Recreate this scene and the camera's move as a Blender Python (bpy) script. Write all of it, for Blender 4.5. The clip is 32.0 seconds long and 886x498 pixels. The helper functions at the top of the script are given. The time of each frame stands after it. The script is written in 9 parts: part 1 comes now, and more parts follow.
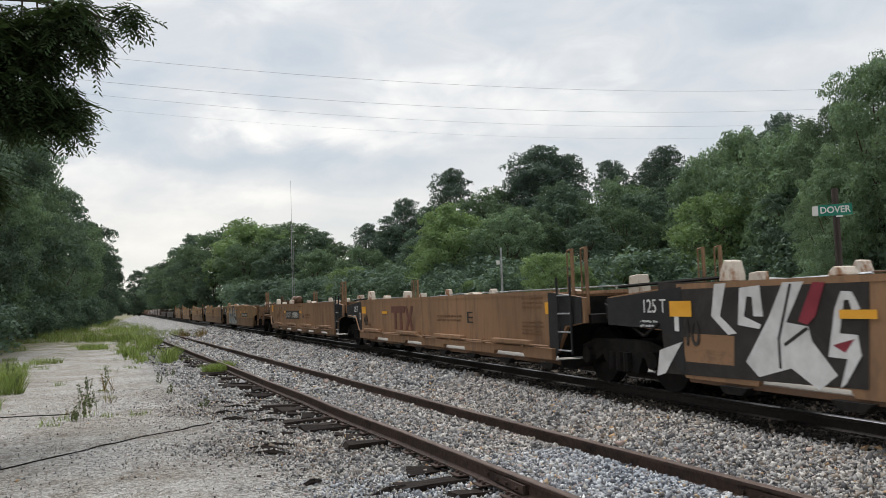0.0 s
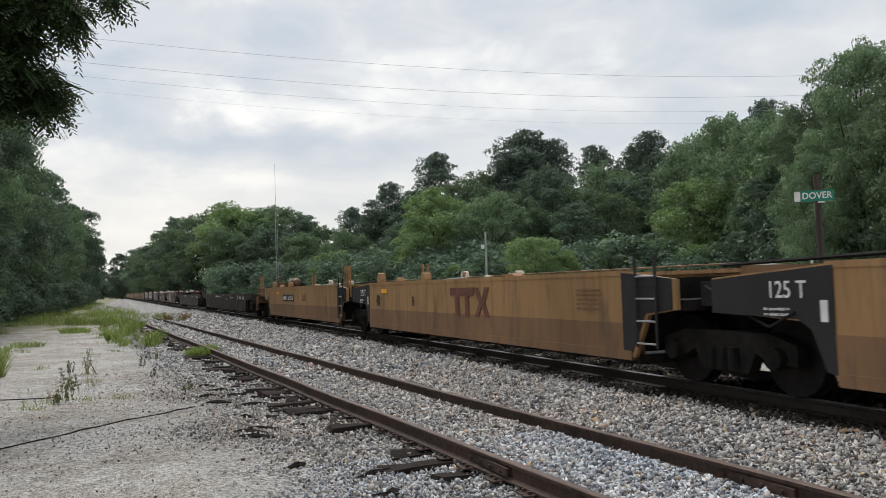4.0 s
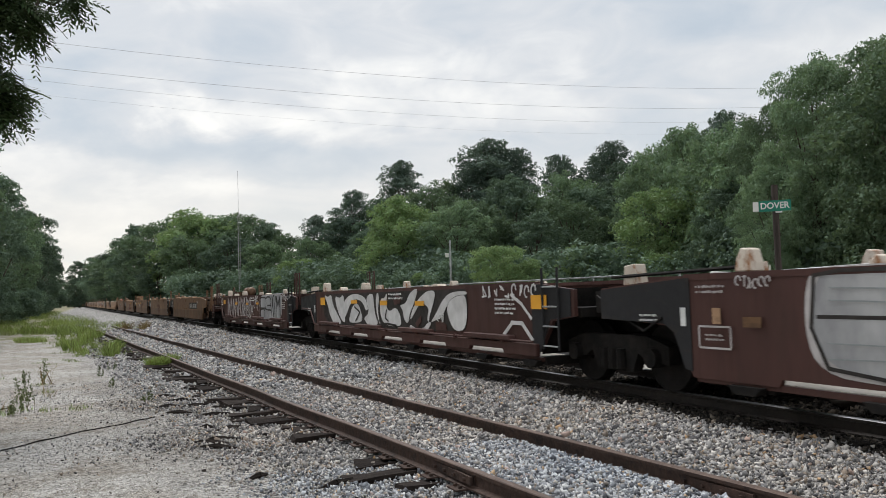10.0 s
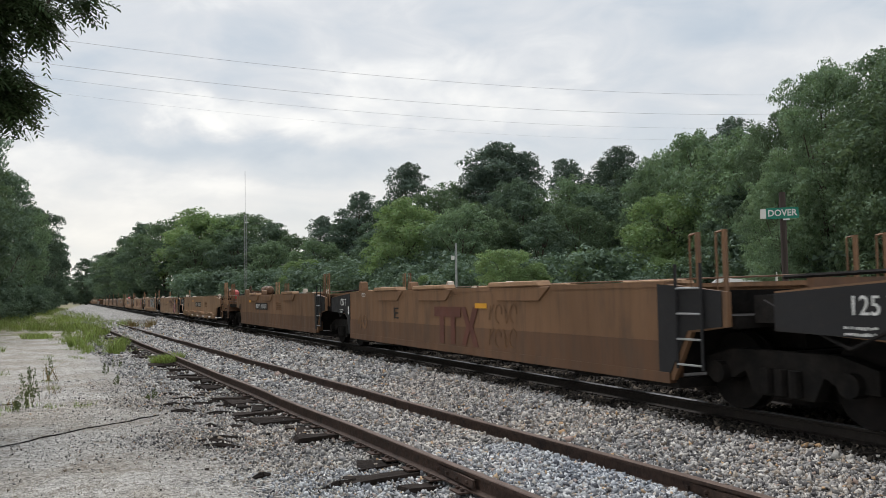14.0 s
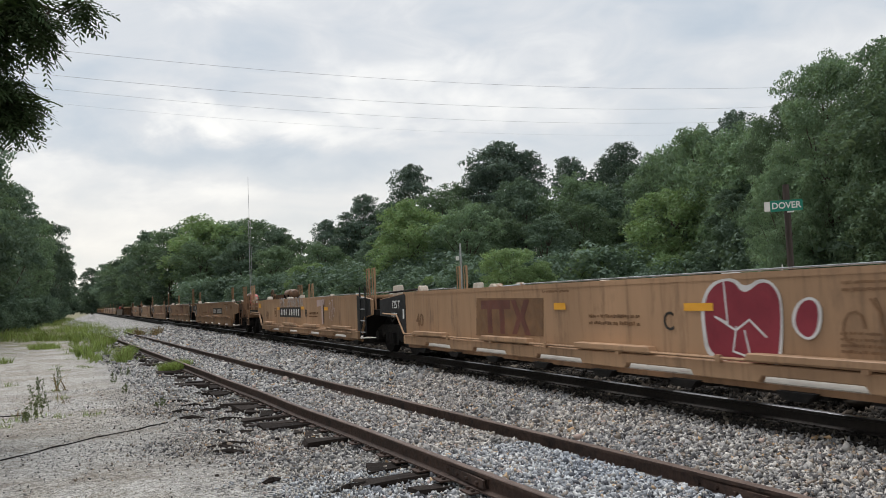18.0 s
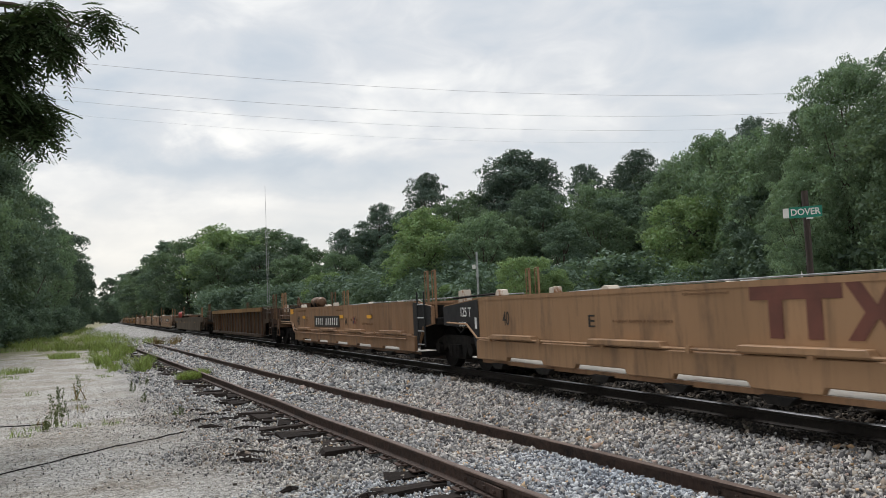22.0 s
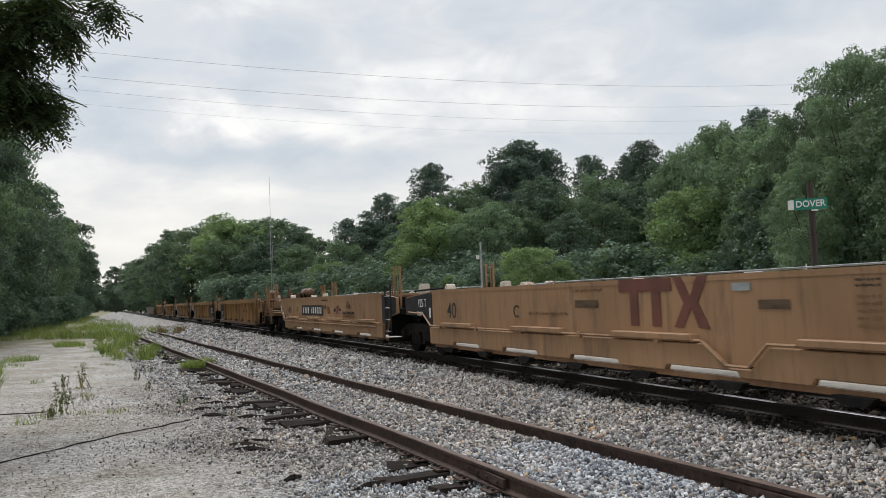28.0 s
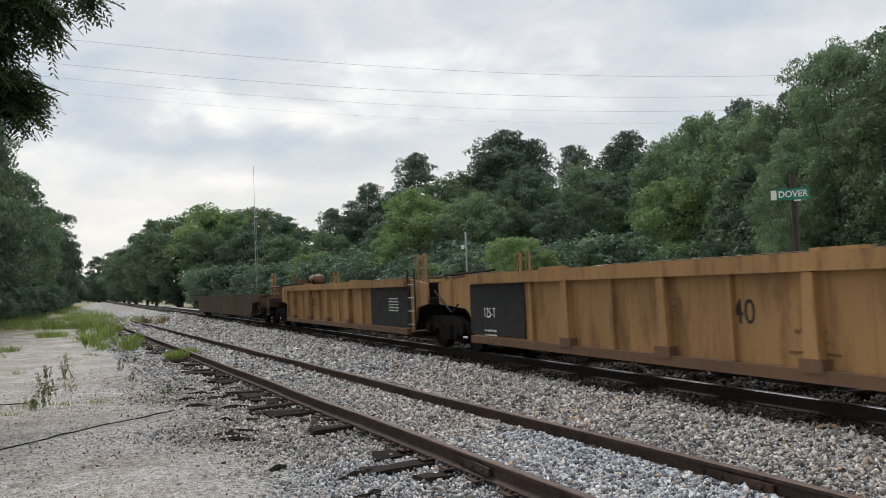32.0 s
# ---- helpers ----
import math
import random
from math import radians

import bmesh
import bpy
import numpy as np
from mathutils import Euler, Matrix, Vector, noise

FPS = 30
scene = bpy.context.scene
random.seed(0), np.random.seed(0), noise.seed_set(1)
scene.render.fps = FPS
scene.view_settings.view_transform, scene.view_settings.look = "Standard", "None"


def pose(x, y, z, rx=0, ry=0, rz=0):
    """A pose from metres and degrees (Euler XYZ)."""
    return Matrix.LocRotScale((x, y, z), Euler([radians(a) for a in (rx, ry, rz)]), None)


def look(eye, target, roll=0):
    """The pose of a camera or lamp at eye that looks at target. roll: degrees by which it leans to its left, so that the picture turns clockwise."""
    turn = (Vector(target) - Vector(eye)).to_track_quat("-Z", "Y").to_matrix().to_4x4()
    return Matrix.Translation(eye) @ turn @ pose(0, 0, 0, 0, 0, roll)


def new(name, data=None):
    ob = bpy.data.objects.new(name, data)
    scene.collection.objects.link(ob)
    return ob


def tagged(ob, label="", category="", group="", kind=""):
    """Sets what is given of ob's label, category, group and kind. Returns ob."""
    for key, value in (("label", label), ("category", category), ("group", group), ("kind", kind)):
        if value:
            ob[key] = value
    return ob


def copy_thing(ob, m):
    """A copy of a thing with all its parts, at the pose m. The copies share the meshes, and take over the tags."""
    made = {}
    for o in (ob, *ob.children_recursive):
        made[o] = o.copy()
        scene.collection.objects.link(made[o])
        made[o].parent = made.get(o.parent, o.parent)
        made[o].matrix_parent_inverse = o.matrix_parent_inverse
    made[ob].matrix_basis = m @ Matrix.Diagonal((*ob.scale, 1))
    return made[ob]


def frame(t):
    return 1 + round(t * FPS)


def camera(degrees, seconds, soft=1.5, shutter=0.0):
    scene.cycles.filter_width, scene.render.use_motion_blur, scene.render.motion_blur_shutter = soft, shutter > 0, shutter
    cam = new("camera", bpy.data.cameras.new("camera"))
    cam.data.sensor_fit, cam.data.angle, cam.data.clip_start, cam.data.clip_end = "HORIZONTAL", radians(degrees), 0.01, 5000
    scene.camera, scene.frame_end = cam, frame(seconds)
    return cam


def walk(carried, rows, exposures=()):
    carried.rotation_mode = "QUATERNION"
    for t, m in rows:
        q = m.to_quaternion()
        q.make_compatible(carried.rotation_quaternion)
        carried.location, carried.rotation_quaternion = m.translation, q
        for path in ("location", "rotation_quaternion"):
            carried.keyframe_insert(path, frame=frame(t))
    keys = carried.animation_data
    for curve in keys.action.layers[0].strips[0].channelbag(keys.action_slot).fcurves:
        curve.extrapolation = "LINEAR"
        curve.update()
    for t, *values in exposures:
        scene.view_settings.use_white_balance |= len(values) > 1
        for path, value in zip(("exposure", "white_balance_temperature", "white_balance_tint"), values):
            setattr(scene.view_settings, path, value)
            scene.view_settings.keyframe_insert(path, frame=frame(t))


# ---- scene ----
# Camera: a phone on a fixed stand beside the siding, panning slightly.
cam = camera(57.0, 32.0, soft=0.65, shutter=0.05)
PATH = [
    (0.0, pose(0.0, 0.0, 1.6, 93.634, 2.017, -19.731)),
    (0.5, pose(0.0, 0.0, 1.6, 93.696, 2.052, -19.912)),
    (1.0, pose(0.0, 0.0, 1.6, 93.647, 2.126, -20.045)),
    (1.5, pose(0.0, 0.0, 1.6, 93.431, 2.143, -20.181)),
    (2.0, pose(0.0, 0.0, 1.6, 93.354, 2.257, -20.252)),
    (2.5, pose(0.0, 0.0, 1.6, 93.272, 2.126, -20.400)),
    (3.0, pose(0.0, 0.0, 1.6, 92.918, 2.025, -20.705)),
    (3.5, pose(0.0, 0.0, 1.6, 92.609, 1.914, -20.940)),
    (5.5, pose(0.0, 0.0, 1.6, 92.383, 1.786, -20.209)),
    (6.0, pose(0.0, 0.0, 1.6, 92.507, 1.807, -20.234)),
    (6.5, pose(0.0, 0.0, 1.6, 92.745, 1.820, -20.476)),
    (7.0, pose(0.0, 0.0, 1.6, 92.613, 1.626, -21.090)),
    (7.5, pose(0.0, 0.0, 1.6, 92.339, 1.345, -22.126)),
    (8.0, pose(0.0, 0.0, 1.6, 92.589, 1.275, -22.822)),
    (8.5, pose(0.0, 0.0, 1.6, 92.978, 1.440, -23.011)),
    (9.0, pose(0.0, 0.0, 1.6, 92.966, 1.796, -23.175)),
    (9.5, pose(0.0, 0.0, 1.6, 92.882, 1.924, -23.270)),
    (10.0, pose(0.0, 0.0, 1.6, 92.990, 1.864, -23.319)),
    (10.5, pose(0.0, 0.0, 1.6, 92.925, 2.001, -23.375)),
    (11.0, pose(0.0, 0.0, 1.6, 93.049, 2.021, -23.494)),
    (11.5, pose(0.0, 0.0, 1.6, 93.282, 1.940, -23.582)),
    (12.0, pose(0.0, 0.0, 1.6, 93.590, 1.780, -23.656)),
    (12.5, pose(0.0, 0.0, 1.6, 93.587, 1.537, -24.009)),
    (13.0, pose(0.0, 0.0, 1.6, 93.284, 1.430, -24.264)),
    (13.5, pose(0.0, 0.0, 1.6, 93.130, 1.162, -23.675)),
    (14.0, pose(0.0, 0.0, 1.6, 93.177, 1.009, -22.945)),
    (14.5, pose(0.0, 0.0, 1.6, 93.343, 0.965, -22.482)),
    (16.5, pose(0.0, 0.0, 1.6, 93.502, 1.507, -22.542)),
    (17.0, pose(0.0, 0.0, 1.6, 93.474, 1.640, -22.128)),
    (17.5, pose(0.0, 0.0, 1.6, 93.518, 1.741, -22.246)),
    (18.0, pose(0.0, 0.0, 1.6, 93.246, 2.385, -22.565)),
    (18.5, pose(0.0, 0.0, 1.6, 93.224, 2.810, -22.309)),
    (19.0, pose(0.0, 0.0, 1.6, 93.504, 2.789, -21.767)),
    (19.5, pose(0.0, 0.0, 1.6, 93.517, 2.689, -21.569)),
    (20.0, pose(0.0, 0.0, 1.6, 93.457, 2.530, -21.736)),
    (20.5, pose(0.0, 0.0, 1.6, 93.568, 2.508, -21.938)),
    (21.0, pose(0.0, 0.0, 1.6, 93.632, 2.625, -21.899)),
    (21.5, pose(0.0, 0.0, 1.6, 93.717, 2.739, -21.756)),
    (22.0, pose(0.0, 0.0, 1.6, 93.892, 2.590, -21.399)),
    (22.5, pose(0.0, 0.0, 1.6, 94.046, 2.383, -21.165)),
    (23.0, pose(0.0, 0.0, 1.6, 94.134, 2.210, -21.168)),
    (23.5, pose(0.0, 0.0, 1.6, 94.214, 2.392, -20.965)),
    (24.0, pose(0.0, 0.0, 1.6, 94.065, 2.471, -20.509)),
    (24.5, pose(0.0, 0.0, 1.6, 94.205, 2.272, -20.405)),
    (25.0, pose(0.0, 0.0, 1.6, 94.388, 2.100, -20.362)),
    (25.5, pose(0.0, 0.0, 1.6, 94.036, 2.077, -20.470)),
    (27.5, pose(0.0, 0.0, 1.6, 93.393, 2.311, -21.266)),
    (28.0, pose(0.0, 0.0, 1.6, 93.221, 2.301, -21.142)),
    (28.5, pose(0.0, 0.0, 1.6, 93.132, 2.356, -21.139)),
    (29.0, pose(0.0, 0.0, 1.6, 93.122, 2.275, -21.234)),
    (29.5, pose(0.0, 0.0, 1.6, 93.117, 2.356, -21.410)),
    (30.0, pose(0.0, 0.0, 1.6, 92.948, 2.472, -21.611)),
    (30.5, pose(0.0, 0.0, 1.6, 92.698, 2.451, -21.707)),
    (31.0, pose(0.0, 0.0, 1.6, 92.639, 2.430, -21.854)),
    (31.5, pose(0.0, 0.0, 1.6, 92.595, 2.427, -22.103)),
    (32.0, pose(0.0, 0.0, 1.6, 92.469, 2.355, -22.187)),
]
walk(cam, PATH)

# ---- light ----
scene.view_settings.exposure = 0.0
world = bpy.data.worlds.new("overcast_sky")
scene.world = world
world.use_nodes = True
wn, wl = world.node_tree.nodes, world.node_tree.links
wn.clear()


def wnode(kind, **values):
    n = wn.new(kind)
    for key, value in values.items():
        n.inputs[key].default_value = value
    return n


def wmath(op, a, b=None):
    n = wn.new("ShaderNodeMath")
    n.operation = op
    for i, v in enumerate((a, b)):
        if v is None:
            continue
        if isinstance(v, (int, float)):
            n.inputs[i].default_value = v
        else:
            wl.new(v, n.inputs[i])
    return n.outputs[0]


def wramp(fac, stops):
    n = wn.new("ShaderNodeValToRGB")
    el = n.color_ramp.elements
    while len(el) < len(stops):
        el.new(0.5)
    for e, (p, c) in zip(el, stops):
        e.position, e.color = p, (*c, 1)
    wl.new(fac, n.inputs[0])
    return n.outputs[0]


def wmix(fac, a, b):
    n = wn.new("ShaderNodeMix")
    n.data_type = "RGBA"
    for sock, v in ((n.inputs[0], fac), (n.inputs[6], a), (n.inputs[7], b)):
        if isinstance(v, float):
            sock.default_value = v
        else:
            wl.new(v, sock)
    return n.outputs[2]


sky = wn.new("ShaderNodeTexSky")
sky.sky_type, sky.sun_disc = "NISHITA", False
SUN_EL, SUN_AZ = 60.0, -12.0
sky.sun_elevation, sky.sun_rotation = radians(SUN_EL), radians(SUN_AZ)
wco = wn.new("ShaderNodeTexCoord")
wsep = wn.new("ShaderNodeSeparateXYZ")
wl.new(wco.outputs["Generated"], wsep.inputs[0])
height = wmath("MAXIMUM", wsep.outputs[2], 0.0)
low = wmath("ADD", height, 0.13)
wcom = wn.new("ShaderNodeCombineXYZ")
wl.new(wmath("DIVIDE", wsep.outputs[0], low), wcom.inputs[0])
wl.new(wmath("DIVIDE", wsep.outputs[1], low), wcom.inputs[1])
cloud_big = wnode("ShaderNodeTexNoise", Scale=0.42, Detail=5.0, Roughness=0.45, Distortion=0.35)
wl.new(wcom.outputs[0], cloud_big.inputs["Vector"])
cloud_small = wnode("ShaderNodeTexNoise", Scale=1.5, Detail=5.0, Roughness=0.5, Distortion=0.3)
wl.new(wcom.outputs[0], cloud_small.inputs["Vector"])
mixed = wmath("ADD", wmath("MULTIPLY", cloud_big.outputs[0], 0.72), wmath("MULTIPLY", cloud_small.outputs[0], 0.28))
# The cloud deck as it stands over the line: brighter breaks and darker banks, by bearing and height in degrees, with frayed edges.
puff = wn.new("ShaderNodeVectorMath")
puff.operation = "MULTIPLY"
puff.inputs[1].default_value = (1.0, 1.0, 2.1)
wl.new(wco.outputs["Generated"], puff.inputs[0])
fray = wnode("ShaderNodeTexNoise", Scale=7.0, Detail=7.0, Roughness=0.58, Distortion=0.3)
wl.new(puff.outputs[0], fray.inputs["Vector"])
billow = wnode("ShaderNodeTexNoise", Scale=9.5, Detail=6.0, Roughness=0.52, Distortion=0.6)
wl.new(puff.outputs[0], billow.inputs["Vector"])
fsep = wn.new("ShaderNodeSeparateXYZ")
wl.new(fray.outputs["Color"], fsep.inputs[0])
bearing = wmath("ADD", wmath("MULTIPLY", wmath("ARCTAN2", wsep.outputs[0], wsep.outputs[1]), 57.2958), wmath("MULTIPLY", wmath("SUBTRACT", fsep.outputs[0], 0.5), 15.0))
rise = wmath("ADD", wmath("MULTIPLY", wmath("ARCSINE", wsep.outputs[2]), 57.2958), wmath("MULTIPLY", wmath("SUBTRACT", fsep.outputs[1], 0.5), 6.5))
CLOUDS = [(6.5, 12.9, 2.6, 1.1, 0.046), (14.0, 12.9, 6.0, 1.3, 0.042), (32.0, 12.6, 5.0, 1.3, 0.034), (22.0, 13.4, 5.0, 1.3, 0.018), (3.0, 10.6, 7.0, 1.5, -0.062), (11.5, 10.6, 4.0, 1.0, -0.05),
          (0.0, 13.9, 5.0, 1.6, -0.036), (12.0, 8.4, 8.0, 1.2, -0.036), (21.0, 10.2, 4.0, 1.0, -0.022), (-2.6, 9.3, 2.2, 0.7, 0.03), (4.0, 7.2, 8.0, 1.0, 0.03), (16.0, 5.0, 5.0, 0.6, -0.03), (7.0, 19.5, 3.0, 1.2, 0.016),
          (34.0, 17.5, 10.0, 2.5, -0.016), (18.0, 16.5, 9.0, 1.6, -0.010)]
deck = wmath("ADD", wmath("MULTIPLY", wmath("SUBTRACT", mixed, 0.5), 0.35), 0.513)
deck = wmath("ADD", deck, wmath("MULTIPLY", wmath("SUBTRACT", billow.outputs[0], 0.5), 0.13))
for at, up, broad, deep, amount in CLOUDS:
    u, v = wmath("DIVIDE", wmath("SUBTRACT", bearing, at), broad), wmath("DIVIDE", wmath("SUBTRACT", rise, up), deep)
    bank = wmath("EXPONENT", wmath("MULTIPLY", wmath("ADD", wmath("MULTIPLY", u, u), wmath("MULTIPLY", v, v)), -1.0))
    deck = wmath("ADD", deck, wmath("MULTIPLY", bank, amount))
cloud = wramp(deck, [(0.415, (0.36, 0.45, 0.555)), (0.47, (0.50, 0.57, 0.645)), (0.52, (0.68, 0.705, 0.735)), (0.575, (1.0, 0.99, 0.955))])
glow = wramp(height, [(0.0, (0.92, 0.89, 0.82)), (0.10, (0.92, 0.875, 0.80)), (0.3, (0.66, 0.68, 0.71)), (1.0, (0.72, 0.74, 0.77))])
veil = wmix(wramp(height, [(0.0, (0.85,) * 3), (0.08, (0.60,) * 3), (0.2, (0.2,) * 3), (0.4, (0.12,) * 3)]), cloud, glow)
skyscale = wn.new("ShaderNodeVectorMath")
skyscale.operation = "SCALE"
skyscale.inputs["Scale"].default_value = 0.08
wl.new(sky.outputs[0], skyscale.inputs[0])
final = wmix(0.93, skyscale.outputs[0], veil)
wbg = wn.new("ShaderNodeBackground")
wbg.inputs["Strength"].default_value = 1.12
wl.new(final, wbg.inputs[0])
wout = wn.new("ShaderNodeOutputWorld")
wl.new(wbg.outputs[0], wout.inputs[0])

sun = new("sun", bpy.data.lights.new("sun", "SUN"))
sun.data.energy, sun.data.angle, sun.data.color = 2.5, radians(30), (1.0, 0.985, 0.975)
sun.matrix_world = look((0, 0, 60), (-60 * math.sin(radians(SUN_AZ)) / math.tan(radians(SUN_EL)), -60 * math.cos(radians(SUN_AZ)) / math.tan(radians(SUN_EL)), 0))

# ---- materials ----


def material(name, c1, c2, scale=4.0, rough=0.8, metal=0.0, bump=0.0, bump_scale=30.0, stretch=(1, 1, 1), spots=None, spot_scale=1.0,
             spot_cut=(0.55, 0.65), vary=0.0, island=0.0, translucent=0.0, specular=0.3, wide=0.25, streak=None):
    """A two-scale procedural surface: fine mottling from c1 to c2, broad patches, stains, and differences from piece to piece."""
    m = bpy.data.materials.new(name)
    m.use_nodes = True
    n, l = m.node_tree.nodes, m.node_tree.links
    bsdf = n["Principled BSDF"]
    co, mp = n.new("ShaderNodeTexCoord"), n.new("ShaderNodeMapping")
    mp.inputs["Scale"].default_value = stretch
    l.new(co.outputs["Object"], mp.inputs[0])

    def tex(s, detail=5.0, rough_=0.6):
        t = n.new("ShaderNodeTexNoise")
        t.inputs["Scale"].default_value, t.inputs["Detail"].default_value, t.inputs["Roughness"].default_value = s, detail, rough_
        l.new(mp.outputs[0], t.inputs["Vector"])
        return t.outputs[0]

    def mix(fac, a, b, blend="MIX"):
        k = n.new("ShaderNodeMix")
        k.data_type, k.blend_type = "RGBA", blend
        for sock, v in ((k.inputs[0], fac), (k.inputs[6], a), (k.inputs[7], b)):
            if isinstance(v, tuple):
                sock.default_value = (*v, 1)
            elif isinstance(v, float):
                sock.default_value = v
            else:
                l.new(v, sock)
        return k.outputs[2]

    def ramp(fac, lo, hi, a=0.0, b=1.0):
        k = n.new("ShaderNodeMapRange")
        k.inputs[1].default_value, k.inputs[2].default_value, k.inputs[3].default_value, k.inputs[4].default_value = lo, hi, a, b
        l.new(fac, k.inputs[0])
        return k.outputs[0]

    col = mix(ramp(tex(scale), 0.35, 0.65), c1, c2)
    if wide:
        col = mix(wide, col, mix(ramp(tex(scale * 0.13, 3.0), 0.35, 0.65), tuple(v * 0.6 for v in c1), tuple(min(1, v * 1.3) for v in c2)))
    if spots:
        col = mix(ramp(tex(spot_scale, 7.0, 0.68), *spot_cut), col, spots)
    if streak:
        run = n.new("ShaderNodeMapping")
        run.inputs["Scale"].default_value = (1, 7, 0.45)
        l.new(co.outputs["Object"], run.inputs[0])
        t = n.new("ShaderNodeTexNoise")
        t.inputs["Scale"].default_value, t.inputs["Detail"].default_value, t.inputs["Roughness"].default_value = 1.3, 6.0, 0.7
        l.new(run.outputs[0], t.inputs["Vector"])
        col = mix(ramp(t.outputs[0], 0.52, 0.74, 0.0, 0.75), col, streak)
    if vary:
        info = n.new("ShaderNodeObjectInfo")
        hs = n.new("ShaderNodeHueSaturation")
        l.new(ramp(info.outputs["Random"], 0, 1, 1 - vary, 1 + vary), hs.inputs["Value"])
        l.new(col, hs.inputs["Color"])
        col = hs.outputs[0]
    if island:
        geo = n.new("ShaderNodeNewGeometry")
        hs = n.new("ShaderNodeHueSaturation")
        l.new(ramp(geo.outputs["Random Per Island"], 0, 1, 1 - island, 1 + island), hs.inputs["Value"])
        l.new(ramp(geo.outputs["Random Per Island"], 0, 1, 0.48, 0.52), hs.inputs["Hue"])
        l.new(col, hs.inputs["Color"])
        col = hs.outputs[0]
    l.new(col, bsdf.inputs["Base Color"])
    bsdf.inputs["Metallic"].default_value = metal
    bsdf.inputs["Specular IOR Level"].default_value = specular
    l.new(ramp(tex(scale * 2.1, 3.0), 0.3, 0.7, max(0.05, rough - 0.1), min(1.0, rough + 0.1)), bsdf.inputs["Roughness"])
    if bump:
        b = n.new("ShaderNodeBump")
        b.inputs["Strength"].default_value, b.inputs["Distance"].default_value = bump, 0.02
        l.new(tex(bump_scale, 4.0), b.inputs["Height"])
        l.new(b.outputs[0], bsdf.inputs["Normal"])
    if translucent:
        tr, add = n.new("ShaderNodeBsdfTranslucent"), n.new("ShaderNodeMixShader")
        l.new(mix(1.0, col, (1.0, 1.0, 0.55), "MULTIPLY"), tr.inputs[0])
        add.inputs[0].default_value = translucent
        l.new(bsdf.outputs[0], add.inputs[1])
        l.new(tr.outputs[0], add.inputs[2])
        l.new(add.outputs[0], n["Material Output"].inputs[0])
    return m


def paint(name, c, dirt=(0.10, 0.065, 0.045), amount=0.55, rough=0.55):
    """Weathered freight-car paint with vertical streaks of dirt and rust."""
    return material(name, tuple(v * 0.86 for v in c), tuple(min(1, v * 1.08) for v in c), scale=1.6, rough=rough, stretch=(1, 1, 0.28), spots=dirt,
                    spot_scale=2.6, spot_cut=(amount - 0.04, amount + 0.2), bump=0.08, bump_scale=9.0, wide=0.35, streak=tuple(0.5 * v + 0.25 * u for v, u in zip(dirt, c)))


TAN = paint("tan_paint", (0.285, 0.162, 0.088))
TAN_PALE = paint("pale_tan_paint", (0.400, 0.245, 0.143), amount=0.58)
TAN_MID = paint("mid_tan_paint", (0.315, 0.186, 0.100), amount=0.57)
TAN_YELLOW = paint("yellow_tan_paint", (0.326, 0.188, 0.084))
TAN_DUSK = paint("dusty_tan_paint", (0.225, 0.125, 0.068))
TAN_LOW = paint("darker_tan_paint", (0.215, 0.120, 0.062), amount=0.52)
DUSK_LOW = paint("darker_dusty_tan_paint", (0.160, 0.086, 0.049), amount=0.5)
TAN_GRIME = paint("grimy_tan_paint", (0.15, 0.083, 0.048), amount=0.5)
ORANGE_TAN = paint("orange_tan_paint", (0.34, 0.195, 0.082), dirt=(0.085, 0.042, 0.024), amount=0.53)
RED_BROWN = paint("red_brown_paint", (0.078, 0.035, 0.029), dirt=(0.05, 0.025, 0.02))
DARK_BROWN = paint("dark_brown_paint", (0.034, 0.020, 0.019), dirt=(0.014, 0.011, 0.011), amount=0.48)
RUSTY_BROWN = paint("rusty_brown_paint", (0.155, 0.085, 0.042), dirt=(0.055, 0.03, 0.02), amount=0.5)
SOOT_BROWN = paint("soot_brown_paint", (0.078, 0.046, 0.030), dirt=(0.026, 0.018, 0.014), amount=0.5)
OLIVE_BROWN = paint("olive_brown_paint", (0.105, 0.070, 0.042), dirt=(0.026, 0.018, 0.013), amount=0.5)
BLACK_PAINT = paint("black_paint", (0.02, 0.02, 0.022), dirt=(0.05, 0.036, 0.028), amount=0.62)
BLACK_STEEL = material("sooty_steel", (0.008, 0.008, 0.008), (0.022, 0.019, 0.017), 6.0, 0.78, 0.1, 0.3, 20, specular=0.15)
WHEEL_STEEL = material("wheel_steel", (0.008, 0.008, 0.008), (0.020, 0.017, 0.016), 8.0, 0.75, 0.1, 0.2, 20, specular=0.15)
WHITE_PAINT = material("white_paint", (0.62, 0.61, 0.58), (0.78, 0.77, 0.74), 3.0, 0.55, wide=0.15)
ORANGE_PANEL = material("orange_reflector", (0.70, 0.33, 0.03), (0.80, 0.40, 0.05), 3.0, 0.45, wide=0.1)
MAROON = material("maroon_paint", (0.10, 0.04, 0.03), (0.16, 0.062, 0.045), 3.0, 0.6, spots=(0.4, 0.24, 0.11), spot_scale=5.0, spot_cut=(0.66, 0.75))
FADED_MARK = material("faded_brown_marking", (0.14, 0.08, 0.045), (0.22, 0.12, 0.06), 4.0, 0.7)
BLACK_MARK = material("black_marking", (0.018, 0.016, 0.015), (0.04, 0.034, 0.03), 4.0, 0.6)
RUST_WHITE = material("rust_streaked_white_paint", (0.55, 0.47, 0.38), (0.70, 0.64, 0.56), 5.0, 0.6, spots=(0.28, 0.12, 0.045), spot_scale=5.0, spot_cut=(0.5, 0.62), stretch=(1, 1, 0.4))
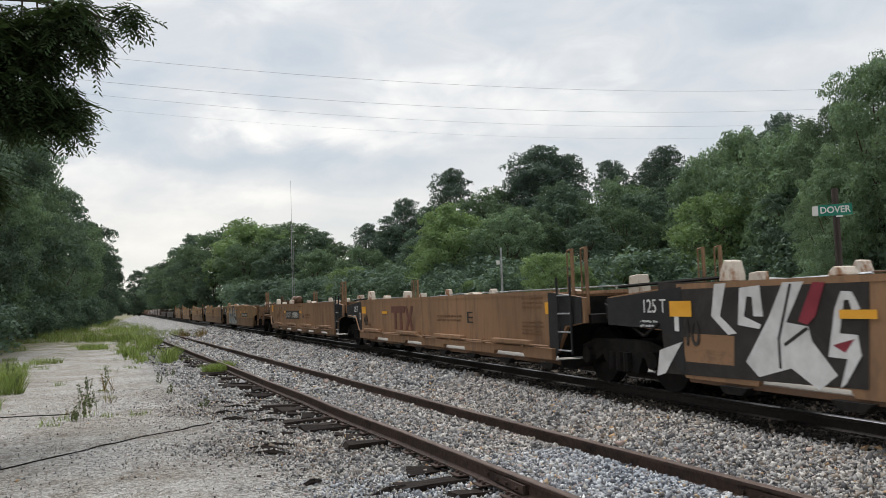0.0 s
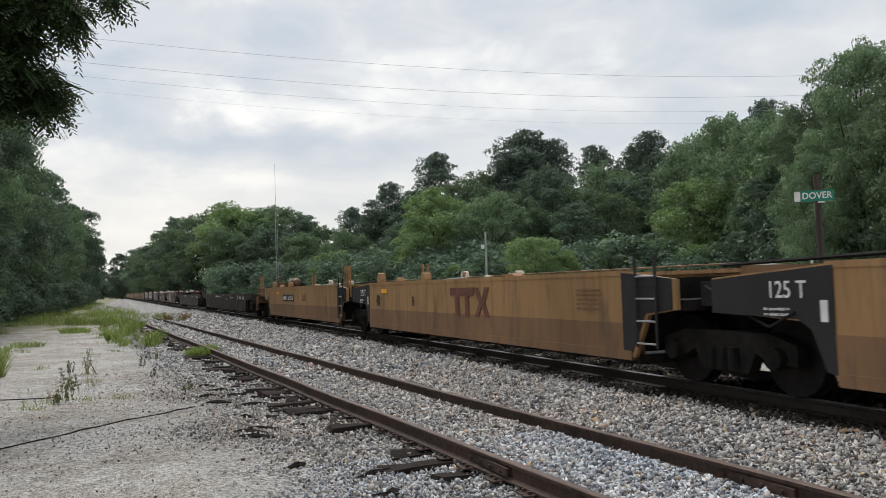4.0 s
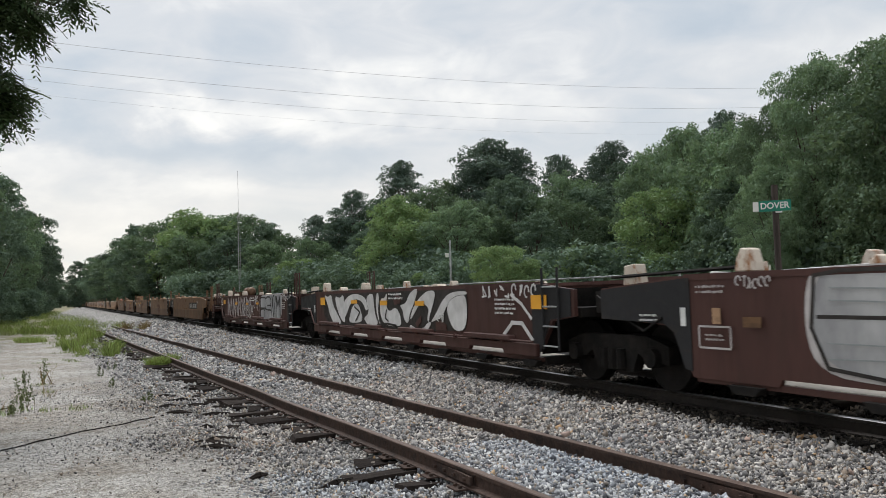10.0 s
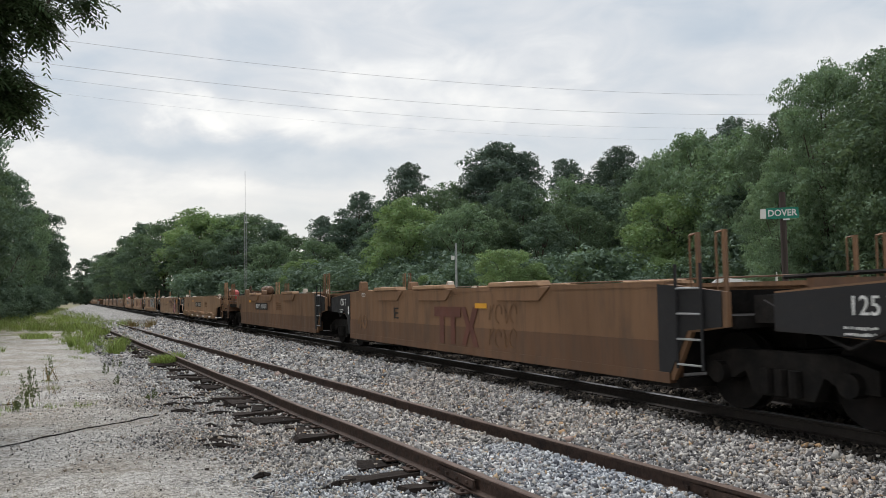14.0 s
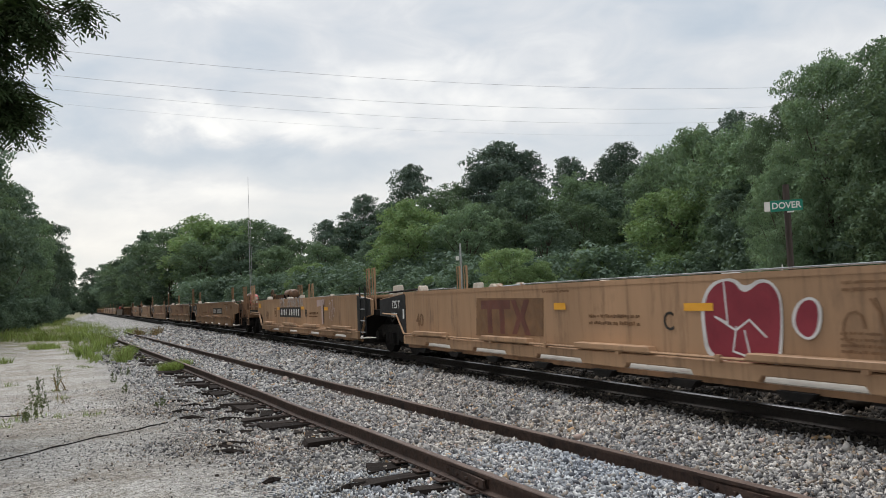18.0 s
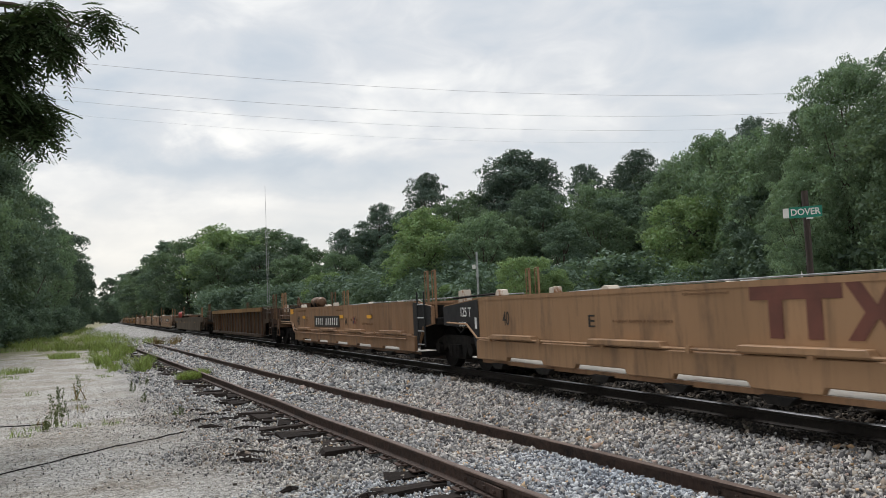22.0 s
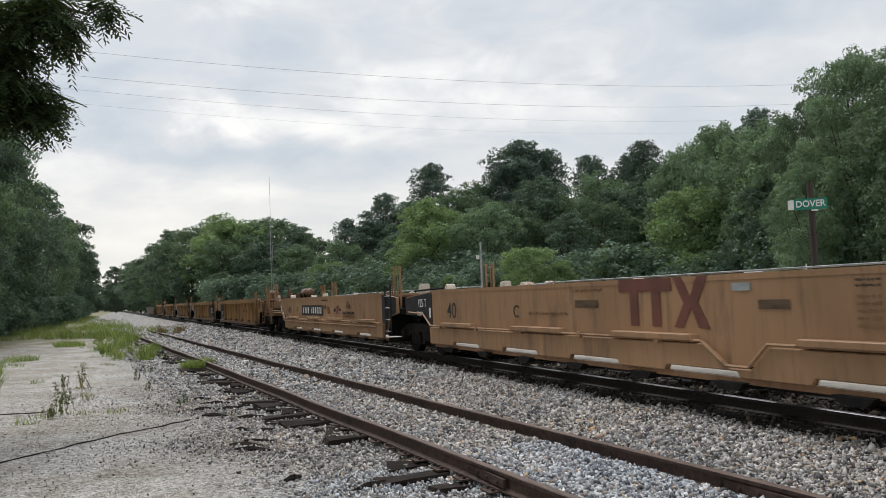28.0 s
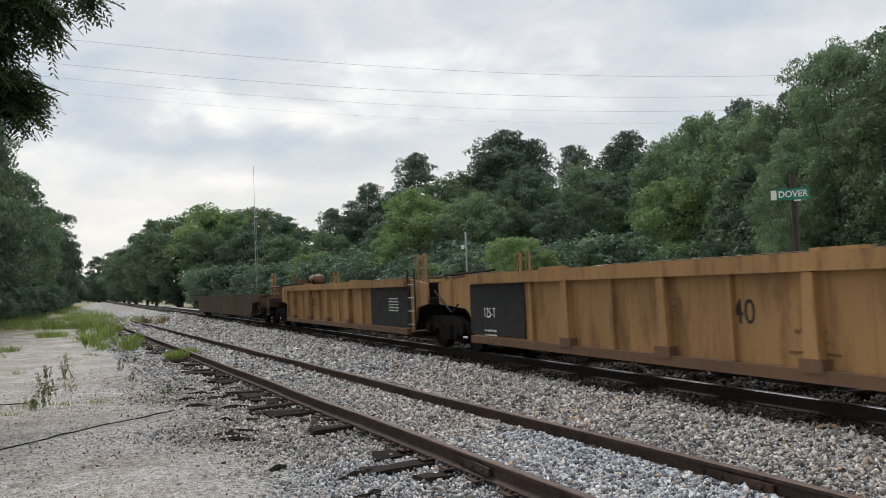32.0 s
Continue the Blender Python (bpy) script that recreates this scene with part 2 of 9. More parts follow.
WHITE_MARK = material("white_marking", (0.58, 0.58, 0.56), (0.72, 0.72, 0.70), 5.0, 0.6, wide=0.1)
GREY_SPRAY = material("grey_spray_paint", (0.20, 0.22, 0.22), (0.34, 0.36, 0.36), 4.0, 0.5)
WHITE_SPRAY = material("white_spray_paint", (0.50, 0.49, 0.48), (0.68, 0.67, 0.66), 4.0, 0.5)
PINK_SPRAY = material("pink_spray_paint", (0.50, 0.22, 0.22), (0.60, 0.28, 0.27), 3.0, 0.5)
PALE_SPRAY = material("pale_pink_spray_paint", (0.40, 0.29, 0.27), (0.52, 0.40, 0.37), 3.0, 0.5)
RED_SPRAY = material("dark_red_spray_paint", (0.18, 0.022, 0.035), (0.25, 0.035, 0.05), 3.0, 0.5)
RED_BOX = material("red_enamel", (0.34, 0.05, 0.045), (0.42, 0.08, 0.07), 4.0, 0.5)

DUSTY_STEEL = material("dusty_floor_steel", (0.34, 0.31, 0.27), (0.48, 0.45, 0.40), 5.0, 0.8, spots=(0.14, 0.09, 0.06), spot_scale=2.0, spot_cut=(0.58, 0.7))
RAIL_RUST = material("rusty_rail_steel", (0.030, 0.020, 0.016), (0.075, 0.045, 0.034), 14.0, 0.7, 0.1, 0.35, 60, spots=(0.022, 0.016, 0.014), spot_scale=3.0)
RAIL_TOP = material("worn_rail_head", (0.075, 0.052, 0.042), (0.15, 0.105, 0.085), 8.0, 0.6, 0.2, 0.2, 40, stretch=(3, 0.5, 1))
# Main rail sides: the shade beneath the train is mixed into this oily dark.
RAIL_DARK = material("shaded_oily_rail_steel", (0.014, 0.012, 0.011), (0.035, 0.028, 0.024), 14.0, 0.6, 0.2, 0.3, 60)
RAIL_SHINE = material("polished_rail_head", (0.16, 0.16, 0.165), (0.24, 0.24, 0.25), 5.0, 0.42, 0.8, wide=0.1)
TIE_WOOD = material("weathered_tie_wood", (0.013, 0.011, 0.010), (0.05, 0.040, 0.035), 7.0, 0.9, bump=0.9, bump_scale=26, stretch=(0.25, 2.2, 2.2), vary=0.35, specular=0.08,
                    spots=(0.08, 0.07, 0.062), spot_scale=3.0, spot_cut=(0.64, 0.76))
# Main ties: oil, with the train's shade worked into the colour.
TIE_OIL_SHADE = material("shaded_oily_tie_wood", (0.010, 0.009, 0.008), (0.028, 0.023, 0.020), 7.0, 0.85, bump=0.7, bump_scale=26, stretch=(0.25, 2.2, 2.2), vary=0.3, specular=0.04)


def rock(name, shades, tints, patch=0.5, rough=0.9):
    """Broken stone: each piece takes one of the shades, and drifts of dust tint whole patches."""
    m = material(name, (0.9, 0.9, 0.9), (1.0, 1.0, 1.0), 25.0, rough, bump=0.4, bump_scale=50, wide=0.0, specular=0.15)
    n, l = m.node_tree.nodes, m.node_tree.links
    geo, ramp = n.new("ShaderNodeNewGeometry"), n.new("ShaderNodeValToRGB")
    ramp.color_ramp.interpolation = "CONSTANT"
    el = ramp.color_ramp.elements
    while len(el) < len(shades):
        el.new(0.5)
    total, at = sum(w for w, _ in shades), 0.0
    for e, (w, c) in zip(el, shades):
        e.position, e.color = at, (*c, 1)
        at += w / total
    l.new(geo.outputs["Random Per Island"], ramp.inputs[0])
    co, drift = n.new("ShaderNodeTexCoord"), n.new("ShaderNodeTexNoise")
    drift.inputs["Scale"].default_value, drift.inputs["Detail"].default_value = patch, 4.0
    l.new(co.outputs["Object"], drift.inputs["Vector"])
    tint = n.new("ShaderNodeValToRGB")
    for e, p, c in zip(tint.color_ramp.elements, (0.36, 0.62), tints):
        e.position, e.color = p, (*c, 1)
    l.new(drift.outputs[0], tint.inputs[0])
    old = n["Principled BSDF"].inputs["Base Color"].links[0].from_socket
    for a in (ramp.outputs[0], tint.outputs[0]):
        k = n.new("ShaderNodeMix")
        k.data_type, k.blend_type = "RGBA", "MULTIPLY"
        k.inputs[0].default_value = 1.0
        l.new(old, k.inputs[6])
        l.new(a, k.inputs[7])
        old = k.outputs[2]
    l.new(old, n["Principled BSDF"].inputs["Base Color"])
    return m


SHADES = [(3, (0.126, 0.127, 0.137)), (3, (0.252, 0.260, 0.273)), (3.5, (0.403, 0.409, 0.423)), (3, (0.580, 0.575, 0.570)), (1.6, (0.74, 0.735, 0.725)), (1, (0.479, 0.438, 0.390)), (1, (0.315, 0.273, 0.234)),
          (0.2, (0.554, 0.394, 0.247)), (0.3, (0.529, 0.419, 0.377))]
STONE = rock("granite_ballast", SHADES, ((0.86, 0.91, 0.97), (1.0, 0.99, 0.97)))
STONE_TAN = rock("dusty_ballast", SHADES, ((0.76, 0.74, 0.715), (0.93, 0.87, 0.80)))
STONE_FAR = rock("far_dusty_ballast", SHADES, ((0.78, 0.775, 0.755), (0.90, 0.87, 0.83)))
# Dark from oil and from shade under the cars, both held in the shades.
STONE_OIL_SHADE = rock("shaded_oily_ballast", [(4, (0.018, 0.017, 0.016)), (3, (0.04, 0.036, 0.032)), (2, (0.07, 0.062, 0.053)), (0.5, (0.15, 0.135, 0.115))], ((0.9, 0.88, 0.85), (1.2, 1.12, 1.05)), 0.9)
PEBBLE = rock("limestone_pebbles", [(3, (0.58, 0.56, 0.525)), (3, (0.68, 0.66, 0.625)), (2, (0.78, 0.76, 0.73)), (1.2, (0.33, 0.29, 0.24)), (0.4, (0.20, 0.18, 0.16))], ((0.95, 0.94, 0.92), (1.05, 1.0, 0.93)))

LEAF = [
    material("summer_leaves", (0.108, 0.163, 0.108), (0.204, 0.288, 0.189), 0.5, 0.6, island=0.16, specular=0.1, translucent=0.3, vary=0.28),
    material("light_leaves", (0.154, 0.226, 0.114), (0.248, 0.347, 0.182), 0.5, 0.6, island=0.16, specular=0.1, translucent=0.35, vary=0.1),
    material("dark_leaves", (0.086, 0.132, 0.099), (0.165, 0.233, 0.174), 0.5, 0.6, island=0.16, specular=0.1, translucent=0.25, vary=0.28),
    material("pine_needles", (0.075, 0.110, 0.095), (0.134, 0.187, 0.152), 0.5, 0.6, island=0.16, specular=0.1, translucent=0.2, vary=0.2),
]
# Silhouette darkness of the near boughs is put into this leaf colour.
SHADE_LEAF = material("shaded_compound_leaves", (0.030, 0.050, 0.024), (0.065, 0.098, 0.044), 0.5, 0.6, island=0.2, specular=0.1, translucent=0.25)
BARK = material("tree_bark", (0.045, 0.036, 0.028), (0.11, 0.09, 0.072), 3.0, 0.95, bump=0.8, bump_scale=14, stretch=(2, 2, 0.4))
GRASS = material("green_weeds", (0.14, 0.19, 0.055), (0.29, 0.36, 0.125), 1.2, 0.7, island=0.4, translucent=0.3)
STALK = material("dull_green_weeds", (0.06, 0.08, 0.035), (0.13, 0.155, 0.07), 1.2, 0.8, island=0.35, translucent=0.2)
DRY_GRASS = material("dry_weeds", (0.14, 0.10, 0.05), (0.26, 0.19, 0.10), 1.2, 0.8, island=0.4, translucent=0.2)
POLE_WOOD = material("weathered_pole_wood", (0.035, 0.028, 0.025), (0.075, 0.06, 0.052), 5.0, 0.9, bump=0.6, bump_scale=20, stretch=(3, 3, 0.2))
GALV = material("galvanised_steel", (0.36, 0.37, 0.38), (0.48, 0.49, 0.5), 6.0, 0.45, 0.7)
SIGN_GREEN = material("green_sign_sheeting", (0.012, 0.17, 0.115), (0.018, 0.21, 0.14), 3.0, 0.4, wide=0.1)
SIGN_RED = material("red_sign_sheeting", (0.42, 0.03, 0.035), (0.5, 0.045, 0.05), 3.0, 0.4, wide=0.1)
WIRE = material("grey_wire", (0.26, 0.26, 0.27), (0.34, 0.34, 0.35), 2.0, 0.6)
TRUCK_WHITE = material("white_vehicle_enamel", (0.74, 0.74, 0.74), (0.82, 0.82, 0.82), 2.0, 0.3, specular=0.5, wide=0.1)
GLASS_DARK = material("dark_window_glass", (0.012, 0.014, 0.016), (0.02, 0.022, 0.025), 2.0, 0.1, specular=0.6)
RUBBER = material("tyre_rubber", (0.015, 0.015, 0.015), (0.03, 0.03, 0.03), 5.0, 0.85)

# ---- building helpers ----


def part(name, bm, mat, parent=None, label="", bevel=0.0, smooth=False):
    """Links a bmesh as one mesh object, under a thing or a part."""
    if bevel:
        sharp = [e for e in bm.edges if len(e.link_faces) == 2 and e.calc_face_angle(0) > 0.5]
        bmesh.ops.bevel(bm, geom=sharp, offset=bevel, segments=1, affect="EDGES", clamp_overlap=True)
    me = bpy.data.meshes.new(name)
    bm.to_mesh(me)
    bm.free()
    return mesh_part(name, me, mat, parent, label, smooth)


def mesh_part(name, me, mat, parent=None, label="", smooth=False):
    if mat is not None and not me.materials:
        me.materials.append(mat)
    if smooth:
        me.polygons.foreach_set("use_smooth", [True] * len(me.polygons))
    ob = new(name, me)
    if parent is not None:
        ob.parent = parent
    if label:
        ob["label"] = label
    return ob


def box(bm, x0, x1, y0, y1, z0, z1):
    v = [bm.verts.new(p) for p in ((x0, y0, z0), (x1, y0, z0), (x1, y1, z0), (x0, y1, z0), (x0, y0, z1), (x1, y0, z1), (x1, y1, z1), (x0, y1, z1))]
    for f in ((3, 2, 1, 0), (4, 5, 6, 7), (0, 1, 5, 4), (1, 2, 6, 5), (2, 3, 7, 6), (3, 0, 4, 7)):
        bm.faces.new([v[i] for i in f])
    return v


def boxed(*dims):
    bm = bmesh.new()
    box(bm, *dims)
    return bm


def prism(bm, pts, x0, x1):
    """A prism whose outline lies in the y-z plane, from x0 to x1."""
    a, b = [bm.verts.new((x0, y, z)) for y, z in pts], [bm.verts.new((x1, y, z)) for y, z in pts]
    k = len(pts)
    bm.faces.new(a)
    bm.faces.new(b[::-1])
    for i in range(k):
        bm.faces.new((a[i], b[i], b[(i + 1) % k], a[(i + 1) % k]))
    bmesh.ops.recalc_face_normals(bm, faces=bm.faces)


def prismed(pts, x0, x1):
    bm = bmesh.new()
    prism(bm, pts, x0, x1)
    return bm


def tube(bm, p, q, r, n=8, r2=None):
    p, q = Vector(p), Vector(q)
    d = (q - p).normalized()
    u = d.cross(Vector((0, 0, 1)) if abs(d.z) < 0.9 else Vector((1, 0, 0))).normalized()
    w = d.cross(u)
    rings = []
    for c, rad in ((p, r), (q, r if r2 is None else r2)):
        rings.append([bm.verts.new(c + (u * math.cos(i * math.tau / n) + w * math.sin(i * math.tau / n)) * rad) for i in range(n)])
    for i in range(n):
        bm.faces.new((rings[0][i], rings[0][(i + 1) % n], rings[1][(i + 1) % n], rings[1][i]))
    bm.faces.new(rings[0][::-1])
    bm.faces.new(rings[1])


def tubed(*segments, r=0.02, n=8):
    bm = bmesh.new()
    for a, b in segments:
        tube(bm, a, b, r, n)
    bmesh.ops.recalc_face_normals(bm, faces=bm.faces)
    return bm


TEXTS = {}


def text_mesh(words, size, wide=1.0, slant=0.0, bold=0.003):
    """The words as a thin mesh in the x-y plane, centred on the origin."""
    key = (words, size, wide, slant, bold)
    if key not in TEXTS:
        cu = bpy.data.curves.new("writing", "FONT")
        cu.body, cu.size, cu.align_x, cu.align_y, cu.shear = words, size, "CENTER", "CENTER", slant
        cu.extrude, cu.offset, cu.resolution_u = 0.002, bold * size, 3
        ob = new("writing", cu)
        bpy.context.view_layer.update()
        me = bpy.data.meshes.new_from_object(ob.evaluated_get(bpy.context.evaluated_depsgraph_get()))
        bpy.data.objects.remove(ob)
        bpy.data.curves.remove(cu)
        me.transform(Matrix.Diagonal((wide, 1, 1, 1)))
        TEXTS[key] = me
    return TEXTS[key].copy()


def track_x(y):
    """Sideways place of the main track's centre line: it bears left from the straight past the siding."""
    return 8.0 - 0.0265 * 9.0 * math.log1p(math.exp(min(60.0, (y - 20.0) / 9.0)))


def siding_x(y):
    return 4.3 - 0.062 * y


def ground_z(x, y):
    """Height of the bare ground: a flat lot, the ballast of both tracks, and a fall to the woods beyond."""
    m, d = x - track_x(y), x - siding_x(y)
    if d < 1.2:
        z = np.interp(d, (-3.0, -1.75, -1.25, -0.85, -0.6, 0.6, 1.2), (-0.17, -0.22, -0.265, -0.25, -0.2, -0.2, -0.2))
    else:
        z = -0.21
    z += np.interp(m, (-2.9, -1.7, 1.6, 2.4, 9.0), (0.0, 0.17, 0.17, 0.08, -0.6))
    return float(z)

# ---- ground ----


def ground_material():
    m = bpy.data.materials.new("gravel_lot_and_ballast")
    m.use_nodes = True
    n, l = m.node_tree.nodes, m.node_tree.links
    bsdf = n["Principled BSDF"]
    co = n.new("ShaderNodeTexCoord")
    sep = n.new("ShaderNodeSeparateXYZ")
    l.new(co.outputs["Object"], sep.inputs[0])

    def tex(s, detail=5.0, rough=0.6, kind="ShaderNodeTexNoise"):
        t = n.new(kind)
        t.inputs["Scale"].default_value = s
        if kind == "ShaderNodeTexNoise":
            t.inputs["Detail"].default_value, t.inputs["Roughness"].default_value = detail, rough
        l.new(co.outputs["Object"], t.inputs["Vector"])
        return t.outputs[0]

    def calc(op, a, b):
        k = n.new("ShaderNodeMath")
        k.operation = op
        for i, v in enumerate((a, b)):
            if isinstance(v, (int, float)):
                k.inputs[i].default_value = v
            else:
                l.new(v, k.inputs[i])
        return k.outputs[0]

    def ramp(fac, lo, hi, a=0.0, b=1.0):
        k = n.new("ShaderNodeMapRange")
        for i, v in enumerate((lo, hi, a, b)):
            k.inputs[i + 1].default_value = v
        l.new(fac, k.inputs[0])
        return k.outputs[0]

    def mix(fac, a, b):
        k = n.new("ShaderNodeMix")
        k.data_type = "RGBA"
        for sock, v in ((k.inputs[0], fac), (k.inputs[6], a), (k.inputs[7], b)):
            if isinstance(v, tuple):
                sock.default_value = (*v, 1)
            elif isinstance(v, float):
                sock.default_value = v
            else:
                l.new(v, sock)
        return k.outputs[2]

    across = calc("ADD", calc("ADD", sep.outputs[0], calc("MULTIPLY", sep.outputs[1], 0.062)), calc("MULTIPLY", calc("SUBTRACT", tex(0.7, 4.0), 0.5), 2.4))
    def cells(s):
        v = n.new("ShaderNodeTexVoronoi")
        v.inputs["Scale"].default_value = s
        l.new(co.outputs["Object"], v.inputs["Vector"])
        k = n.new("ShaderNodeSeparateXYZ")
        l.new(v.outputs["Color"], k.inputs[0])
        return k.outputs[0]

    grit = calc("ADD", calc("MULTIPLY", cells(75.0), 0.55), calc("MULTIPLY", cells(28.0), 0.45))
    pale = mix(ramp(grit, 0.12, 0.85), (0.16, 0.148, 0.13), (0.70, 0.675, 0.635))
    pale = mix(ramp(tex(0.5, 9.0, 0.72), 0.43, 0.56, 0.0, 0.75), pale, mix(ramp(grit, 0.15, 0.85), (0.10, 0.086, 0.07), (0.52, 0.475, 0.41)))
    pale = mix(ramp(tex(2.2, 9.0, 0.78), 0.53, 0.63, 0.0, 0.7), pale, (0.19, 0.155, 0.115))
    pale = mix(ramp(tex(14.0, 6.0, 0.7), 0.60, 0.68, 0.0, 0.7), pale, (0.16, 0.135, 0.105))
    dark = mix(ramp(cells(26.0), 0.1, 0.95), (0.06, 0.058, 0.056), (0.56, 0.54, 0.51))
    col = mix(ramp(across, 0.9, 2.2), pale, dark)
    bend = calc("MULTIPLY", calc("LOGARITHM", calc("ADD", calc("EXPONENT", calc("DIVIDE", calc("SUBTRACT", sep.outputs[1], 20.0), 9.0), 0.0), 1.0), 2.718282), 0.2385)
    main = calc("ADD", calc("ADD", calc("SUBTRACT", sep.outputs[0], 8.0), bend), calc("MULTIPLY", calc("SUBTRACT", tex(1.3, 5.0), 0.5), 0.5))
    col = mix(ramp(main, 1.8, 2.6), col, pale)
    # Band along the main track: train shade painted into the ground, with oil.
    oil_shade = calc("SUBTRACT", ramp(main, -1.5, -1.2), ramp(main, 1.4, 1.8))
    col = mix(oil_shade, col, mix(ramp(tex(30.0, 3.0), 0.35, 0.65), (0.010, 0.009, 0.008), (0.05, 0.044, 0.038)))
    earth = mix(ramp(tex(2.0, 6.0), 0.4, 0.6), (0.19, 0.195, 0.10), (0.30, 0.265, 0.19))
    weedy = calc("ADD", calc("MULTIPLY", tex(0.6, 8.0, 0.68), 1.0), ramp(sep.outputs[1], 18.0, 60.0, -0.24, 0.11))
    col = mix(calc("MULTIPLY", ramp(weedy, 0.5, 0.58), ramp(across, 2.6, 3.4, 1.0, 0.0)), col, earth)
    col = mix(ramp(main, 8.5, 11.5), col, earth)
    col = mix(ramp(calc("ADD", sep.outputs[0], calc("MULTIPLY", calc("SUBTRACT", tex(0.3, 4.0), 0.5), 3.0)), -7.0, -5.0, 1.0, 0.0), col, earth)
    l.new(col, bsdf.inputs["Base Color"])
    bsdf.inputs["Roughness"].default_value = 0.95
    bsdf.inputs["Specular IOR Level"].default_value = 0.2
    b = n.new("ShaderNodeBump")
    b.inputs["Strength"].default_value, b.inputs["Distance"].default_value = 0.9, 0.03
    l.new(calc("ADD", tex(60.0, 3.0), tex(22.0, 3.0)), b.inputs["Height"])
    l.new(b.outputs[0], bsdf.inputs["Normal"])
    return m


def steps(*runs):
    out = []
    for a, b, n in runs:
        out += [a + (b - a) * i / n for i in range(n)]
    return out + [runs[-1][1]]


def build_ground():
    xs = steps((-1500, -200, 5), (-200, -40, 6), (-40, -8, 12), (-8, 24, 80), (24, 60, 12), (60, 300, 6), (300, 1500, 4))
    ys = steps((-400, -20, 8), (-20, 0, 10), (0, 40, 100), (40, 120, 40), (120, 400, 20), (400, 3500, 10))
    verts = []
    for y in ys:
        for x in xs:
            z = ground_z(x, y)
            if -10 < x < 24 and -20 < y < 120:
                z += 0.035 * noise.noise((x * 0.6, y * 0.6, 0)) + 0.015 * noise.noise((x * 2.1, y * 2.1, 3))
            verts.append((x, y, z))
    w = len(xs)
    faces = [(j * w + i, j * w + i + 1, (j + 1) * w + i + 1, (j + 1) * w + i) for j in range(len(ys) - 1) for i in range(w - 1)]
    me = bpy.data.meshes.new("ground")
    me.from_pydata(verts, [], faces)
    tagged(mesh_part("ground", me, ground_material(), smooth=True), "pale gravel lot, grey ballast and weedy earth beside the tracks", "ground", kind="structure")


build_ground()

# ---- stones ----
RNG = np.random.default_rng(7)


def rock_shapes(count, rough):
    """Small angular stones: six jittered corners and eight faces."""
    octa = np.array([(1, 0, 0), (0, 1, 0), (-1, 0, 0), (0, -1, 0), (0, 0, 1), (0, 0, -1)], float) * 0.72
    tris = np.array([(0, 1, 4), (1, 2, 4), (2, 3, 4), (3, 0, 4), (1, 0, 5), (2, 1, 5), (3, 2, 5), (0, 3, 5)])
    return [octa * (0.75 + rough * RNG.random((6, 1))) + rough * 0.9 * (RNG.random((6, 3)) - 0.5) for _ in range(count)], tris


def scatter_stones(name, places, sizes, mat, label, category, flat=0.58):
    if not len(places):
        return
    shapes, tris = rock_shapes(24, 0.66)
    n = len(places)
    pick = RNG.integers(0, 24, n)
    base = np.array(shapes)[pick] * sizes[:, None, None] * np.array([1.0, 1.0, flat])
    q = RNG.normal(size=(n, 4))
    q /= np.linalg.norm(q, axis=1)[:, None]
    a, b, c, d = q.T
    rot = np.stack([1 - 2 * (c * c + d * d), 2 * (b * c - a * d), 2 * (b * d + a * c), 2 * (b * c + a * d), 1 - 2 * (b * b + d * d), 2 * (c * d - a * b),
                    2 * (b * d - a * c), 2 * (c * d + a * b), 1 - 2 * (b * b + c * c)], 1).reshape(-1, 3, 3)
    verts = np.einsum("nij,nkj->nki", rot, base) + places[:, None, :]
    faces = (tris[None] + 6 * np.arange(n)[:, None, None]).reshape(-1, 3)
    me = bpy.data.meshes.new(name)
    me.vertices.add(6 * n)
    me.vertices.foreach_set("co", verts.astype(np.float32).ravel())
    me.loops.add(faces.size)
    me.loops.foreach_set("vertex_index", faces.astype(np.int32).ravel())
    me.polygons.add(len(faces))
    me.polygons.foreach_set("loop_start", np.arange(0, faces.size, 3, dtype=np.int32))
    me.update(calc_edges=True)
    me.validate()
    tagged(mesh_part(name, me, mat), label, category, kind="stuff")


def place_stones(x0, x1, y0, y1, per_m2, size, keep):
    """Random places over a strip measured from the siding's centre line; keep(d, m, y) thins them."""
    n = int((x1 - x0) * (y1 - y0) * per_m2)
    d, y = RNG.uniform(x0, x1, n), RNG.uniform(y0, y1, n)
    x = d + 4.3 - 0.062 * y
    m = x - np.array([track_x(v) for v in y])
    ok = RNG.random(n) < keep(d, m, y)
    x, y, m = x[ok], y[ok], m[ok]
    d = d[ok]
    s = 0.8 * size * RNG.lognormal(0, 0.3, len(x)) * np.interp(d, (-3.4, -1.5, -0.6), (0.62, 0.85, 1.0))
    z = np.array([ground_z(a, b) for a, b in zip(x, y)]) + 0.25 * s + 0.03 * RNG.random(len(x)) ** 2
    z += 0.045 * (np.abs(d) < 0.68) * np.interp(y, (7.5, 15.0, 24.0), (1.0, 0.45, 0.0))
    return np.stack([x, y, z], 1), s, m


def near_keep(d, m, y):
    edge = np.clip((d + 3.2 + 0.35 * np.sin(y * 1.3) + 0.2 * np.sin(y * 3.1)) / 1.9, 0, 1) ** 1.6
    crib = np.where((d < -0.8) & (d > -1.42), np.where(y > 5.2, 0.42, 0.75), 1.0)
    return edge * crib * (m < -0.72)


